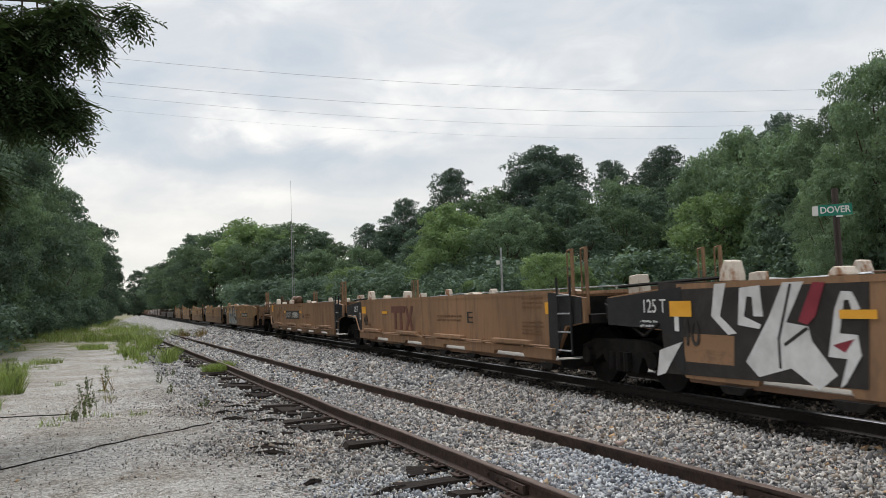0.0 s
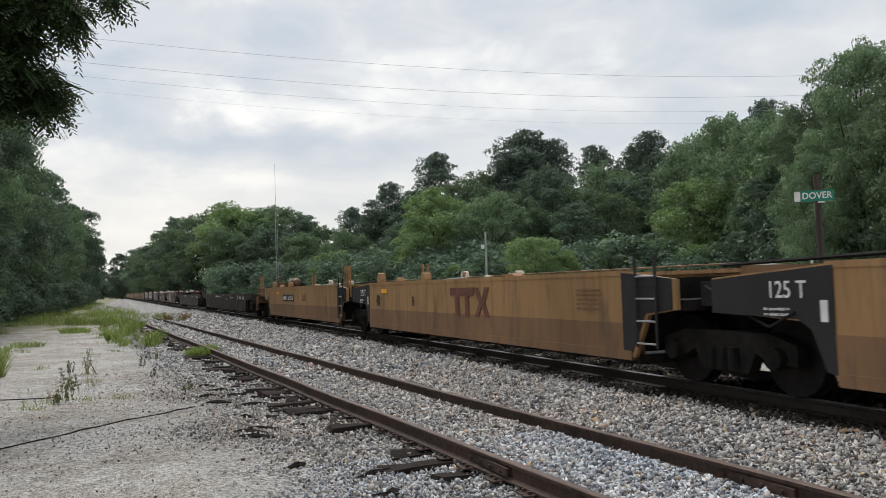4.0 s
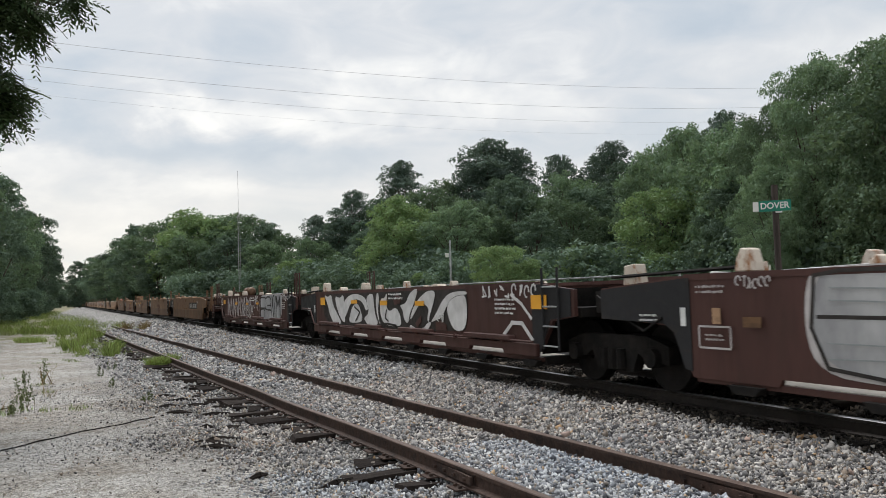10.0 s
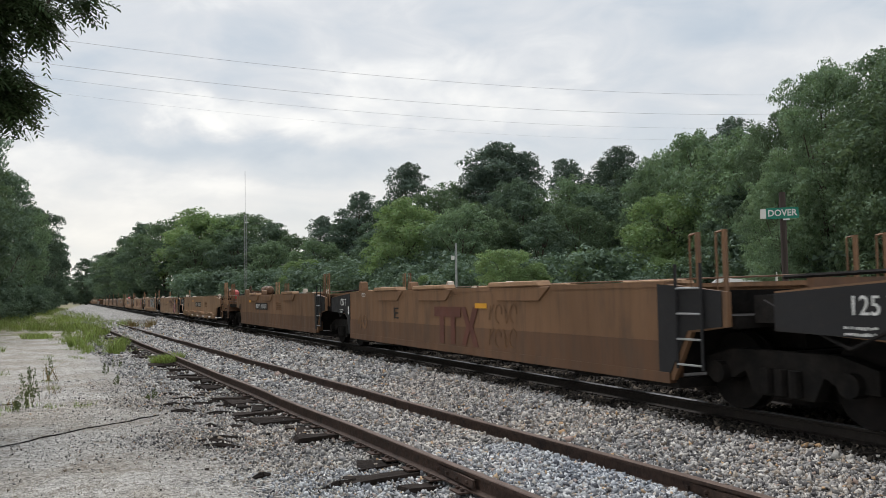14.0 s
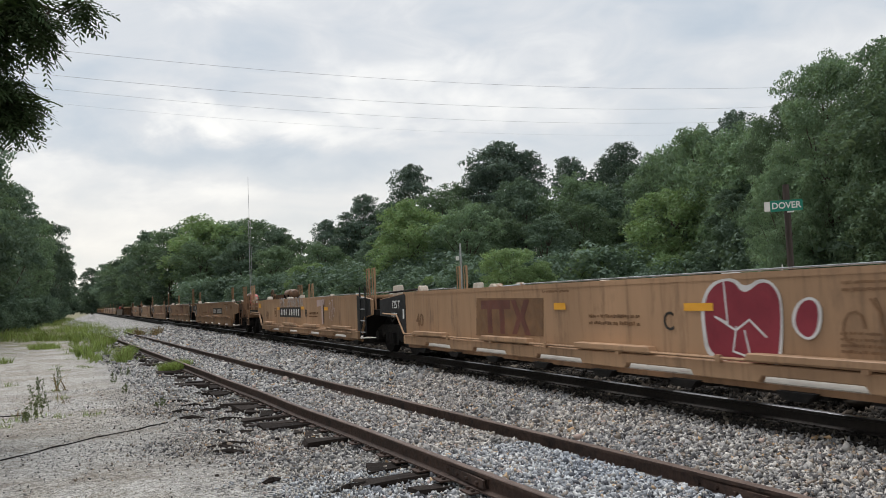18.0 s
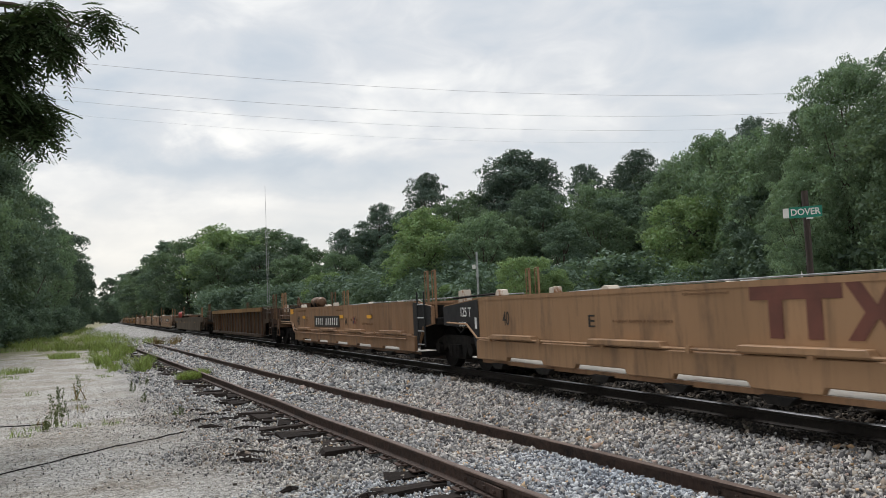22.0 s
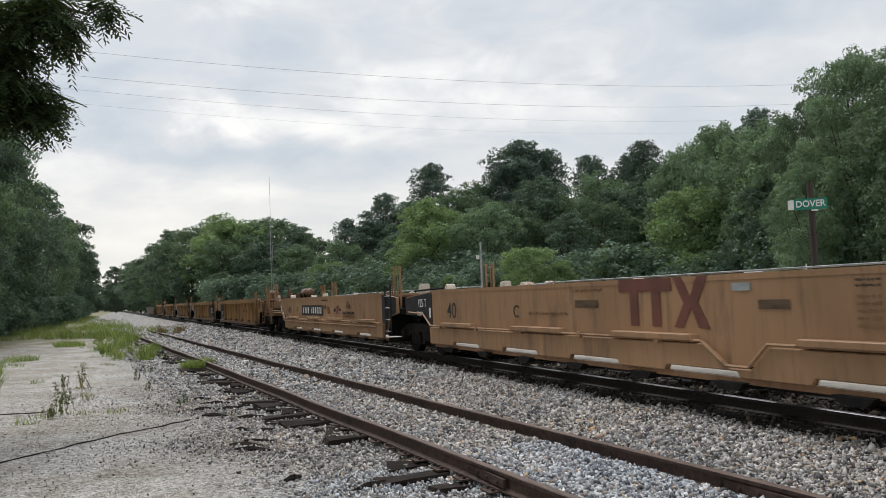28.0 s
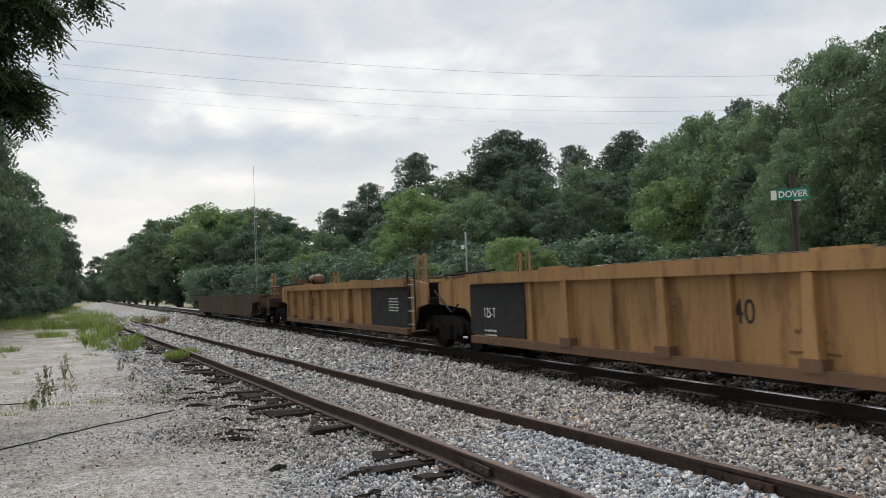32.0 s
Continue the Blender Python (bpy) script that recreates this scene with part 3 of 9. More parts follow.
def strew(name, places, mat, oil_shade, label):
    """Stones; those beside the main rails are black with oil and painted shade."""
    P, S, M = places
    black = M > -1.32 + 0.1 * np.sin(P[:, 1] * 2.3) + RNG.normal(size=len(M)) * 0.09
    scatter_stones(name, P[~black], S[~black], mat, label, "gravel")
    scatter_stones(oil_shade, P[black], S[black], STONE_OIL_SHADE, "ballast along the main rails, black with oil and painted train shade", "gravel")


def siding_side(d, m, y):
    return near_keep(d, m, y) * (d < 1.0)


def main_side(d, m, y):
    return near_keep(d, m, y) * (d >= 1.0)


strew("track_ballast", place_stones(-3.6, 1.0, 2.6, 8.5, 2700, 0.033, siding_side), STONE, "stray_black_ballast", "coarse grey granite ballast round the siding")
strew("dusty_ballast", place_stones(1.0, 6.2, 2.6, 8.5, 2300, 0.034, main_side), STONE_TAN, "black_ballast", "coarse tan-grey ballast beside the main track")
strew("middle_ballast", place_stones(-3.6, 6.0, 8.5, 16.0, 1400, 0.036, near_keep), STONE_TAN, "middle_black_ballast", "coarse grey ballast between the siding and main track")
strew("far_ballast", place_stones(-2.6, 6.2, 16.0, 40.0, 300, 0.058, near_keep), STONE_FAR, "far_black_ballast", "grey dusty ballast along the main track")
strew("distant_ballast", place_stones(-2.0, 5.6, 40.0, 75.0, 65, 0.1, near_keep), STONE_FAR, "distant_black_ballast", "grey ballast far along the main track")
P3, S3, M3 = place_stones(-7.5, -1.5, 3.0, 9.0, 750, 0.017, lambda d, m, y: np.clip((d + 7.5) / 4.5, 0.25, 1))
scatter_stones("lot_pebbles", P3, S3, PEBBLE, "small pale limestone pebbles strewn over the lot", "gravel")
P5, S5, M5 = place_stones(-7.5, -1.5, 9.0, 20.0, 300, 0.024, lambda d, m, y: np.clip((d + 6.5) / 4.5, 0.12, 1))
scatter_stones("strewn_pebbles", P5, S5, STONE_TAN, "pale pebbles strewn thinly over the lot", "gravel")

# Crib stones take the same black, part oil, part painted under-train shade.
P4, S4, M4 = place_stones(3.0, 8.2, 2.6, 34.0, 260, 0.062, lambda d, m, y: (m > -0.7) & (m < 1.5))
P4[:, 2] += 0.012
scatter_stones("crib_ballast", P4, S4, STONE_OIL_SHADE, "stones between the main rails, black with oil and painted train shade", "gravel")
P6, S6, M6 = place_stones(-8.0, -1.6, 3.5, 24.0, 4, 0.032, lambda d, m, y: np.full(len(d), 1.0))
scatter_stones("ground_litter", P6, S6, TIE_WOOD, "dark scraps of bark and rotten wood strewn on the lot", "litter", 0.3)

# ---- tracks ----
RAIL_OUTLINE = [(-0.07, -0.165), (0.07, -0.165), (0.07, -0.152), (0.012, -0.135), (0.009, -0.045), (0.036, -0.036), (0.037, -0.008), (0.030, 0.0),
                (-0.030, 0.0), (-0.037, -0.008), (-0.036, -0.036), (-0.009, -0.045), (-0.012, -0.135), (-0.07, -0.152)]


def rail_mesh(centre, offset, z, ys, wobble):
    bm, rings = bmesh.new(), []
    for y in ys:
        x = centre(y) + offset + wobble * noise.noise((y * 0.35, offset, 0))
        zz = z + wobble * 0.8 * noise.noise((y * 0.3, offset, 7))
        rings.append([bm.verts.new((x + a, y, zz + b)) for a, b in RAIL_OUTLINE])
    k = len(RAIL_OUTLINE)
    for r, s in zip(rings, rings[1:]):
        for i in range(k):
            f = bm.faces.new((r[i], r[(i + 1) % k], s[(i + 1) % k], s[i]))
            f.material_index = 1 if i in (6, 7, 8) else 0
    bm.faces.new(rings[0])
    bm.faces.new(rings[-1][::-1])
    bmesh.ops.recalc_face_normals(bm, faces=bm.faces)
    return bm


def build_track(name, centre, z, y0, y1, tie_from, tie_to, pitch, wobble, head, label, messy, steel, wood):
    track = tagged(new(name), label, "railway track", kind="structure")
    ys = steps((y0, 60, int((60 - y0) / 1.0)), (60, y1, 40))
    for side in (-0.755, 0.755):
        ob = part("rail", rail_mesh(centre, side, z, ys, wobble), steel, track)
        ob.data.materials.append(head)
    bm = bmesh.new()
    box(bm, -1.29, 1.29, -0.115, 0.115, -0.17, 0.0)
    bmesh.ops.subdivide_edges(bm, edges=[e for e in bm.edges if abs(e.verts[0].co.x - e.verts[1].co.x) > 1], cuts=7)
    variants = []
    for k in range(5):
        c = bm.copy()
        for v in c.verts:
            end = 1.0 + 2.0 * (abs(v.co.x) > 1.2)
            v.co += Vector((0.05 * end * (random.random() - 0.5), 0.034 * (random.random() - 0.5) * end, 0.03 * (random.random() - 0.5) * end * (v.co.z > -0.1)))
        me = bpy.data.meshes.new("tie")
        c.to_mesh(me)
        c.free()
        variants.append(me)
    bm.free()
    plate = bpy.data.meshes.new("tie_plate")
    pb = bmesh.new()
    box(pb, -0.16, 0.16, -0.1, 0.1, 0.0, 0.014)
    for px, py in ((-0.1, -0.05), (0.1, 0.05), (-0.1, 0.06), (0.1, -0.06)):
        box(pb, px - 0.016, px + 0.016, py - 0.012, py + 0.012, 0.014, 0.038)
    pb.to_mesh(plate)
    pb.free()
    y, k = tie_from, 0
    while y < tie_to:
        jit = messy * (random.random() - 0.5)
        tie = mesh_part("tie", variants[k % 5], wood, track)
        shift = messy * 0.5 * (random.random() - 0.62)
        sunk = 0.05 * messy * (random.random() < 0.7)
        drop = messy * (0.13 if y < 7.2 or 8.7 < y < 10.3 else random.choice((0.0, 0.0, 0.015, 0.04, 0.07)))
        tie.matrix_basis = pose(centre(y) + shift, y + 0.2 * jit, z - 0.178 - 0.025 * abs(jit) - 0.3 * sunk - drop, 1.5 * jit, 2.0 * jit + 30 * sunk, 16.0 * jit + 3.5 * (messy > 0))
        if y < 26:
            for side in (-0.755, 0.755):
                pl = mesh_part("tie_plate", plate, steel, track)
                pl.matrix_basis = pose(centre(y) + side, y, z - 0.18)
        y += pitch * (1 + 0.4 * jit)
        k += 1
    return track


SIDING = build_track("siding_track", siding_x, 0.0, -6.0, 61.0, 1.2, 46.0, 0.53, 0.02, RAIL_TOP, "rusty disused siding on rotten wooden ties", 1.0, RAIL_RUST, TIE_WOOD)
MAIN = build_track("main_track", track_x, 0.17, -60.0, 900.0, 0.8, 75.0, 0.5, 0.0, RAIL_SHINE, "main line track with polished rails on dark ties", 0.0, RAIL_DARK, TIE_OIL_SHADE)
for y0, side in ((7.1, -0.755), (5.4, 0.755)):
    bm = bmesh.new()
    for s in (-1, 1):
        box(bm, s * 0.012, s * 0.034, y0 - 0.45, y0 + 0.45, -0.128, -0.05)
        for k in range(4):
            tube(bm, (s * 0.03, y0 - 0.33 + 0.22 * k, -0.09), (s * 0.06, y0 - 0.33 + 0.22 * k, -0.09), 0.018, 6)
    bar = part("joint_bar", bm, RAIL_RUST, SIDING, "bolted rusty joint bar")
    bar.location = (siding_x(y0) + side, 0, 0)
# Splinters and loose pieces of old ties beside the siding, and cables lying on the lot.
rs = random.Random(77)
for k in range(26):
    y = 4.4 + 13.0 * rs.random()
    L = rs.uniform(0.18, 0.6)
    bm = bmesh.new()
    tube(bm, (-L / 2, 0, 0), (0, rs.uniform(-0.02, 0.02), 0.015), 0.014, 5, 0.035)
    tube(bm, (0, 0, 0.015), (L / 2, rs.uniform(-0.03, 0.03), 0), 0.035, 5, 0.012)
    d = -1.5 - 0.85 * rs.random() ** 1.3
    x = siding_x(y) + d
    piece = part("wood_splinter", bm, TIE_WOOD)
    piece.matrix_basis = pose(x, y, ground_z(x, y) + 0.025, 0, 0, rs.uniform(-40, 40))
    tagged(piece, "splintered black piece of old railway tie", "wood scrap", "scraps of old ties")


def cable(points, r, label):
    bm = bmesh.new()
    pts = [Vector(p) for p in points]
    fine = []
    for a, b in zip(pts, pts[1:]):
        fine += [a.lerp(b, k / 8) for k in range(8)]
    fine = [Vector((p.x + 0.03 * noise.noise((p.x * 3, p.y * 3, 1)), p.y + 0.05 * noise.noise((p.x * 3, p.y * 3, 5)), ground_z(p.x, p.y) + 0.035 * noise.noise((p.x * 0.6, p.y * 0.6, 0)) + 0.015 * noise.noise((p.x * 2.1, p.y * 2.1, 3)) + r * 0.8)) for p in fine]
    rings = [[bm.verts.new(p + Vector((r * math.cos(a) * 0.7, r * math.cos(a) * 0.7, r * math.sin(a)))) for a in (0.0, 1.26, 2.51, 3.77, 5.03)] for p in fine]
    for q, u in zip(rings, rings[1:]):
        for i in range(5):
            bm.faces.new((q[i], q[(i + 1) % 5], u[(i + 1) % 5], u[i]))
    tagged(part("cable", bm, BLACK_STEEL), label, "cable")


cable([(-2.6, 9.9, 0), (-1.63, 10.65, 0), (-0.87, 11.6, 0), (-0.13, 12.39, 0), (0.49, 12.86, 0), (0.95, 13.5, 0)], 0.010, "old black cable lying across the gravel lot")
cable([(-4.2, 16.6, 0), (-3.2, 16.35, 0), (-2.3, 16.15, 0), (-1.2, 15.9, 0)], 0.011, "piece of black cable lying on the gravel")

# ---- train ----
SIDE = -1.5  # the face of a car that looks to the camera
RATE = 22.5  # metres a second


def wheel_mesh():
    bm = bmesh.new()
    tube(bm, (-0.07, 0, 0), (0.065, 0, 0), 0.46, 20)
    tube(bm, (0.065, 0, 0), (0.095, 0, 0), 0.485, 20)
    tube(bm, (-0.11, 0, 0), (-0.07, 0, 0), 0.13, 10)
    bmesh.ops.recalc_face_normals(bm, faces=bm.faces)
    me = bpy.data.meshes.new("wheel")
    bm.to_mesh(me)
    bm.free()
    return me


def frame_mesh():
    """A cast side frame: two pedestals, an arched top chord, a lower bow, and the bearing caps."""
    bm = bmesh.new()
    prism(bm, [(-1.2, 0.38), (-1.2, 0.62), (-0.75, 0.74), (0.75, 0.74), (1.2, 0.62), (1.2, 0.38), (0.75, 0.40), (0.55, 0.50), (0.42, 0.24), (-0.42, 0.24),
               (-0.55, 0.50), (-0.75, 0.40)], -0.08, 0.08)
    for y in (-0.92, 0.92):
        tube(bm, (-0.18, y, 0.46), (0.02, y, 0.46), 0.13, 10)
    for y in (-0.2, 0.0, 0.2):
        tube(bm, (-0.1, y, 0.27), (-0.1, y, 0.55), 0.075, 8)
    bmesh.ops.recalc_face_normals(bm, faces=bm.faces)
    me = bpy.data.meshes.new("side_frame")
    bm.to_mesh(me)
    bm.free()
    return me


WHEEL, FRAME = wheel_mesh(), frame_mesh()
BOLSTER = bpy.data.meshes.new("truck")
_b = bmesh.new()
box(_b, -1.0, 1.0, -0.22, 0.22, 0.45, 0.72)
box(_b, -0.35, 0.35, -0.9, 0.9, 0.5, 0.62)
_b.to_mesh(BOLSTER)
_b.free()


def add_truck(unit, y):
    truck = mesh_part("truck", BOLSTER, BLACK_STEEL, unit, "black four-wheel freight truck")
    truck.location = (0, y, 0)
    for sx in (-1, 1):
        fr = mesh_part("side_frame", FRAME, BLACK_STEEL, truck)
        fr.matrix_basis = pose(sx * 1.0, 0, 0, 0, 0, 0 if sx < 0 else 180)
        for wy in (-0.92, 0.92):
            wh = mesh_part("wheel", WHEEL, WHEEL_STEEL, truck)
            wh.matrix_basis = pose(sx * 0.77, wy, 0.46, 0, 0, 0 if sx < 0 else 180)


def on_side(unit, name, me, mat, y, z, proud=0.0, label=""):
    """Lays a flat mesh on the face that looks to the camera: its x runs towards the front of the train."""
    ob = mesh_part(name, me, mat, unit, label)
    ob.matrix_basis = Matrix(((0, 0, -1, SIDE - proud), (-1, 0, 0, y), (0, 1, 0, z), (0, 0, 0, 1)))
    return ob


def flat(pts_list, thick=0.004):
    """Flat polygons with a little thickness, as one mesh."""
    bm = bmesh.new()
    for i, pts in enumerate(pts_list):
        up = thick + 0.00012 * (i % 9)  # strokes that cross lie over one another
        a, b = [bm.verts.new((x, y, 0)) for x, y in pts], [bm.verts.new((x, y, up)) for x, y in pts]
        k = len(pts)
        bm.faces.new(a[::-1])
        bm.faces.new(b)
        for i in range(k):
            bm.faces.new((a[i], a[(i + 1) % k], b[(i + 1) % k], b[i]))
    bmesh.ops.recalc_face_normals(bm, faces=bm.faces)
    me = bpy.data.meshes.new("marking")
    bm.to_mesh(me)
    bm.free()
    return me


def rect(x, y, w, h):
    return [(x - w / 2, y - h / 2), (x + w / 2, y - h / 2), (x + w / 2, y + h / 2), (x - w / 2, y + h / 2)]


def stroke(pts, w):
    """A brush line through the points, as quads."""
    out = []
    for i, ((x0, y0), (x1, y1)) in enumerate(zip(pts, pts[1:])):
        d = math.hypot(x1 - x0, y1 - y0) or 1e-3
        nx, ny = -(y1 - y0) / d * w / 2, (x1 - x0) / d * w / 2
        ex, ey = (x1 - x0) / d * w * 0.3, (y1 - y0) / d * w * 0.3
        out.append([(x0 - ex + nx, y0 - ey + ny), (x0 - ex - nx, y0 - ey - ny), (x1 + ex - nx, y1 + ey - ny), (x1 + ex + nx, y1 + ey + ny)])
    return out


def bars(w, h, rows, seed, fill=0.62):
    """Writing too small to read: rows of short bars."""
    r = random.Random(seed)
    out = []
    for k in range(rows):
        y = h / 2 - h * (k + 0.5) / rows
        x = -w / 2
        end = w / 2 * r.uniform(0.6, 1.0)
        while x < end:
            lw = h / rows * r.uniform(0.16, 0.42)
            out.append(rect(x + lw / 2, y + h / rows * r.choice((0, 0, 0.06, -0.06)), lw, h / rows * r.uniform(0.55, 0.85) * fill))
            x += lw + h / rows * r.choice((0.14, 0.18, 0.22, 0.5))
    return out


def scrawl(w, h, letters, seed, lw, lean=0.15):
    """A sprayed line of unreadable loops and strokes."""
    r = random.Random(seed)
    out = []
    step = w / letters
    for k in range(letters):
        x0 = -w / 2 + step * (k + 0.1)
        pts = []
        for i in range(r.randint(4, 6)):
            y = h * (r.random() - 0.5) if i % 2 else h * 0.5 * r.choice((-1, 1)) * r.uniform(0.6, 1)
            pts.append((x0 + step * 0.8 * r.random() + lean * y, y))
        if r.random() < 0.5:
            c, rad = (x0 + step * 0.4, h * r.uniform(-0.2, 0.2)), min(step * 0.45, h * 0.35)
            pts = [(c[0] + rad * math.cos(a * 0.7) + lean * rad * math.sin(a * 0.7), c[1] + rad * 1.3 * math.sin(a * 0.7)) for a in range(8)]
        out += stroke(pts, lw)
    return out


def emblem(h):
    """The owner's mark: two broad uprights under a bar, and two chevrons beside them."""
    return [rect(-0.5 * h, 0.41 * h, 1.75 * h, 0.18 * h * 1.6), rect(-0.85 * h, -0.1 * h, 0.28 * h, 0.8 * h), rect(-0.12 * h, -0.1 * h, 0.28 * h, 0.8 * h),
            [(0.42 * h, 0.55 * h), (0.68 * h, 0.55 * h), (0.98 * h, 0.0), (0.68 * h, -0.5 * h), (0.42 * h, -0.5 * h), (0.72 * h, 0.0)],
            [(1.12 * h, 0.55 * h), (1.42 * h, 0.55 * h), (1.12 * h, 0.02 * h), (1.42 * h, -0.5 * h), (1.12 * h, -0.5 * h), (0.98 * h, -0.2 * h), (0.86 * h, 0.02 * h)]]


def plate_bars(w, h, n=10):
    """A number that is not to be read: one white bar for each character."""
    out, step = [], w / (n + 1.2)
    for k in range(n):
        x = -w / 2 + step * (k + 0.6 + (1.0 if k > 3 else 0))
        out.append([(x - step * 0.26 - 0.02, -h / 2), (x + step * 0.14 - 0.02, -h / 2), (x + step * 0.26, h / 2), (x - step * 0.14, h / 2)])
    return out


def well_unit(L, front, rear, style, coat, lower, seed, stakes=True, tank=False, label="", top=1.52, notch=False, low=0.0):
    """One unit of a double-stack well car. front and rear: 'shared' (rests on a truck with its neighbour) or 'coupler'."""
    r = random.Random(seed)
    unit = new("well_car_unit")
    a, b = -L / 2, L / 2
    plain = style == "plain"
    fa = a + (0.35 if front == "shared" else 0.8 if plain else 1.6)  # front and rear ends of the long sides
    fb = b - (0.35 if rear == "shared" else 0.8 if plain else 3.3)
    wa = a + (1.5 if front == "shared" else 3.2)  # ends of the deep part
    wb = b - (2.15 if rear == "shared" else 3.3 if plain else 4.5)
    floor, low_end = 0.34, 0.93
    foot = 0.5 if style == "ledge" else floor
    # Openings cut in the lower edge of the side, between the cross members.
    gaps = []
    if style in ("ledge", "smooth"):
        n = int((wb - wa - 1.0) / 2.35)
        for k in range(n):
            y = wa + 0.9 + k * (wb - wa - 1.2) / n
            gaps.append((y, y + 1.35))

    def notched(z0, z1):
        return [q for y0, y1 in gaps for q in ((y0, z0), (y0 + 0.05, z1), (y1 - 0.05, z1), (y1, z0))]

    outline = [(fa, low_end + 0.08), (wa - 0.55, low_end), (wa - 0.2, foot), *(notched(floor, 0.42) if style == "smooth" else ()), (wb, foot), (wb + 0.25, low_end - 0.1), (wb + 0.45, low_end), (max(fb, wb + 0.5), low_end + 0.08), (max(fb, wb + 0.5), top - 0.12), (wb, top), (wa, top), (fa, top - 0.12)]
    if plain:
        outline[-4], outline[-1] = (outline[-4][0], top), (fa, top)
    if rear == "coupler" and not plain:
        outline[-4] = (fb, top)
    fb = max(fb, wb + 0.5)
    inset = 0.1 if style == "ribbed" else 0.0
    for s in (-1, 1):
        x0, x1 = sorted((s * (1.5 - inset), s * (1.44 - inset)))
        part("side_sheet", prismed([(p, q - (0.07 if plain and s > 0 and q > 1.1 else 0.0)) for p, q in outline], x0, x1), SOOT_BROWN if coat == RUSTY_BROWN else coat, unit)
        x0, x1 = sorted((s * 1.36, s * (1.53 if style == "ribbed" else 1.508)))
        part("top_chord", boxed(x0, x1, wa - 0.1, wb + 0.1, top - (0.17 if style == "ribbed" else 0.05) - (0.07 if plain and s > 0 else 0.0), top + (0.02 if not plain else 0.005 if s < 0 else -0.055)), ORANGE_TAN if coat == RUSTY_BROWN else coat, unit, bevel=0.012)
        x0, x1 = sorted((s * 1.30, s * 1.52))
        if gaps:
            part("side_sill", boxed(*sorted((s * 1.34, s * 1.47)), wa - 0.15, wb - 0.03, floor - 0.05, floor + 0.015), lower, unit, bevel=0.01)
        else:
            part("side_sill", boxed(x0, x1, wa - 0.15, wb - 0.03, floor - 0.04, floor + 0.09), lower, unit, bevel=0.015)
    if style == "ribbed":
        n = max(10, round((wb - wa) / (1.12 if coat != RUSTY_BROWN else 1.0)))
        for s in (-1, 1):
            for k in range(n + 1):
                y = wa + (wb - wa) * k / n
                wide = (k % 2 == 0 if coat != RUSTY_BROWN else k == n - 3)
                if (rear == "shared" and y > wb - 2.1) or (front == "shared" and y < wa + 2.8):
                    continue
                x0, x1 = sorted((s * 1.39, s * (1.52 if wide else 1.47)))
                w = 0.10 if wide else 0.045 if coat != RUSTY_BROWN else 0.032
                part("side_post", prismed([(y - w, floor + 0.1), (y + w, floor + 0.1), (y + w * 0.7, top - 0.18), (y - w * 0.7, top - 0.18)], x0, x1), coat, unit)
                if wide:
                    part("post_foot", boxed(*sorted((s * 1.39, s * 1.535)), y - 0.15, y + 0.15, floor + 0.06, floor + 0.2), lower, unit, bevel=0.02)
    elif style == "ledge":
        # A box sill along the foot of the side, with a brake pipe and stacking ledges on it.
        c = b - 11.95 if notch else None
        for s in (-1, 1):
            x0, x1 = sorted((s * 1.5, s * 1.585))
            pts = [(wa - 0.15, 0.37), *notched(0.37, 0.445), (wb - 0.02, 0.37), (wb - 0.02, 0.73 - low)]
            if notch:
                pts += [(c + 0.62, 0.73), (c + 0.2, 0.47), (c - 0.15, 0.47), (c - 0.45, 0.73)]
            part("box_sill", prismed(pts + [(wa - 0.15, 0.73 - low)], x0, x1), coat, unit, bevel=0.012)
            for k, (u0, u1) in enumerate(((0.06, 0.18), (0.32, 0.45), (0.56, 0.69), (0.82, 0.95))):
                y1, y0 = wb + (wa - wb) * u0, wb + (wa - wb) * u1
                part("ledge_plate", prismed([(y0, 0.84 - low), (y1, 0.84 - low), (y1 + 0.05, 0.76 - low), (y0 - 0.05, 0.76 - low)], *sorted((s * 1.5, s * 1.64))), coat, unit, bevel=0.01)
        pz = 0.765 - low
        runs = [((-1.605, wa - 0.1, pz), (-1.605, wb - 0.1, pz))]
        if notch:
            runs = [((-1.605, wa - 0.1, pz), (-1.605, c - 0.45, pz)), ((-1.605, c - 0.45, pz), (-1.605, c - 0.15, 0.5)), ((-1.605, c - 0.15, 0.5), (-1.605, c + 0.2, 0.5)), ((-1.605, c + 0.2, 0.5), (-1.605, c + 0.62, pz)), ((-1.605, c + 0.62, pz), (-1.605, wb - 0.1, pz))]
        runs += [((-1.605, wb - 0.1, pz), (-1.57, wb + 0.45, 1.02)), ((-1.57, wb + 0.45, 1.02), (-1.55, fb + (1.5 if rear == "coupler" else -0.3), 1.05))]
        part("brake_pipe", tubed(*runs, r=0.02, n=6), coat, unit)
        for k in range(7):
            y = wa + 0.9 + k * (wb - wa - 1.6) / 6
            if not notch or abs(y - c) > 0.8:
                part("pipe_clamp", boxed(-1.63, -1.58, y - 0.04, y + 0.04, 0.72 - low, 0.80 - low), coat, unit)
        if rear == "coupler":
            part("second_pipe", tubed(((-1.62, wa + 0.3, 0.655 - 0.8 * low), (-1.62, wb - 0.1, 0.655 - 0.8 * low)), ((-1.62, wb - 0.1, 0.655 - 0.8 * low), (-1.58, wb + 0.5, 0.95)), ((-1.58, wb + 0.5, 0.95), (-1.56, fb + 1.4, 0.97)), r=0.018, n=6), coat, unit)
    elif style == "skirt":
        # A folded foot that leans inward, in a darker coat than the sheet.
        for s in (-1, 1):
            bm = bmesh.new()
            y0, y1 = wa - 0.15, wb
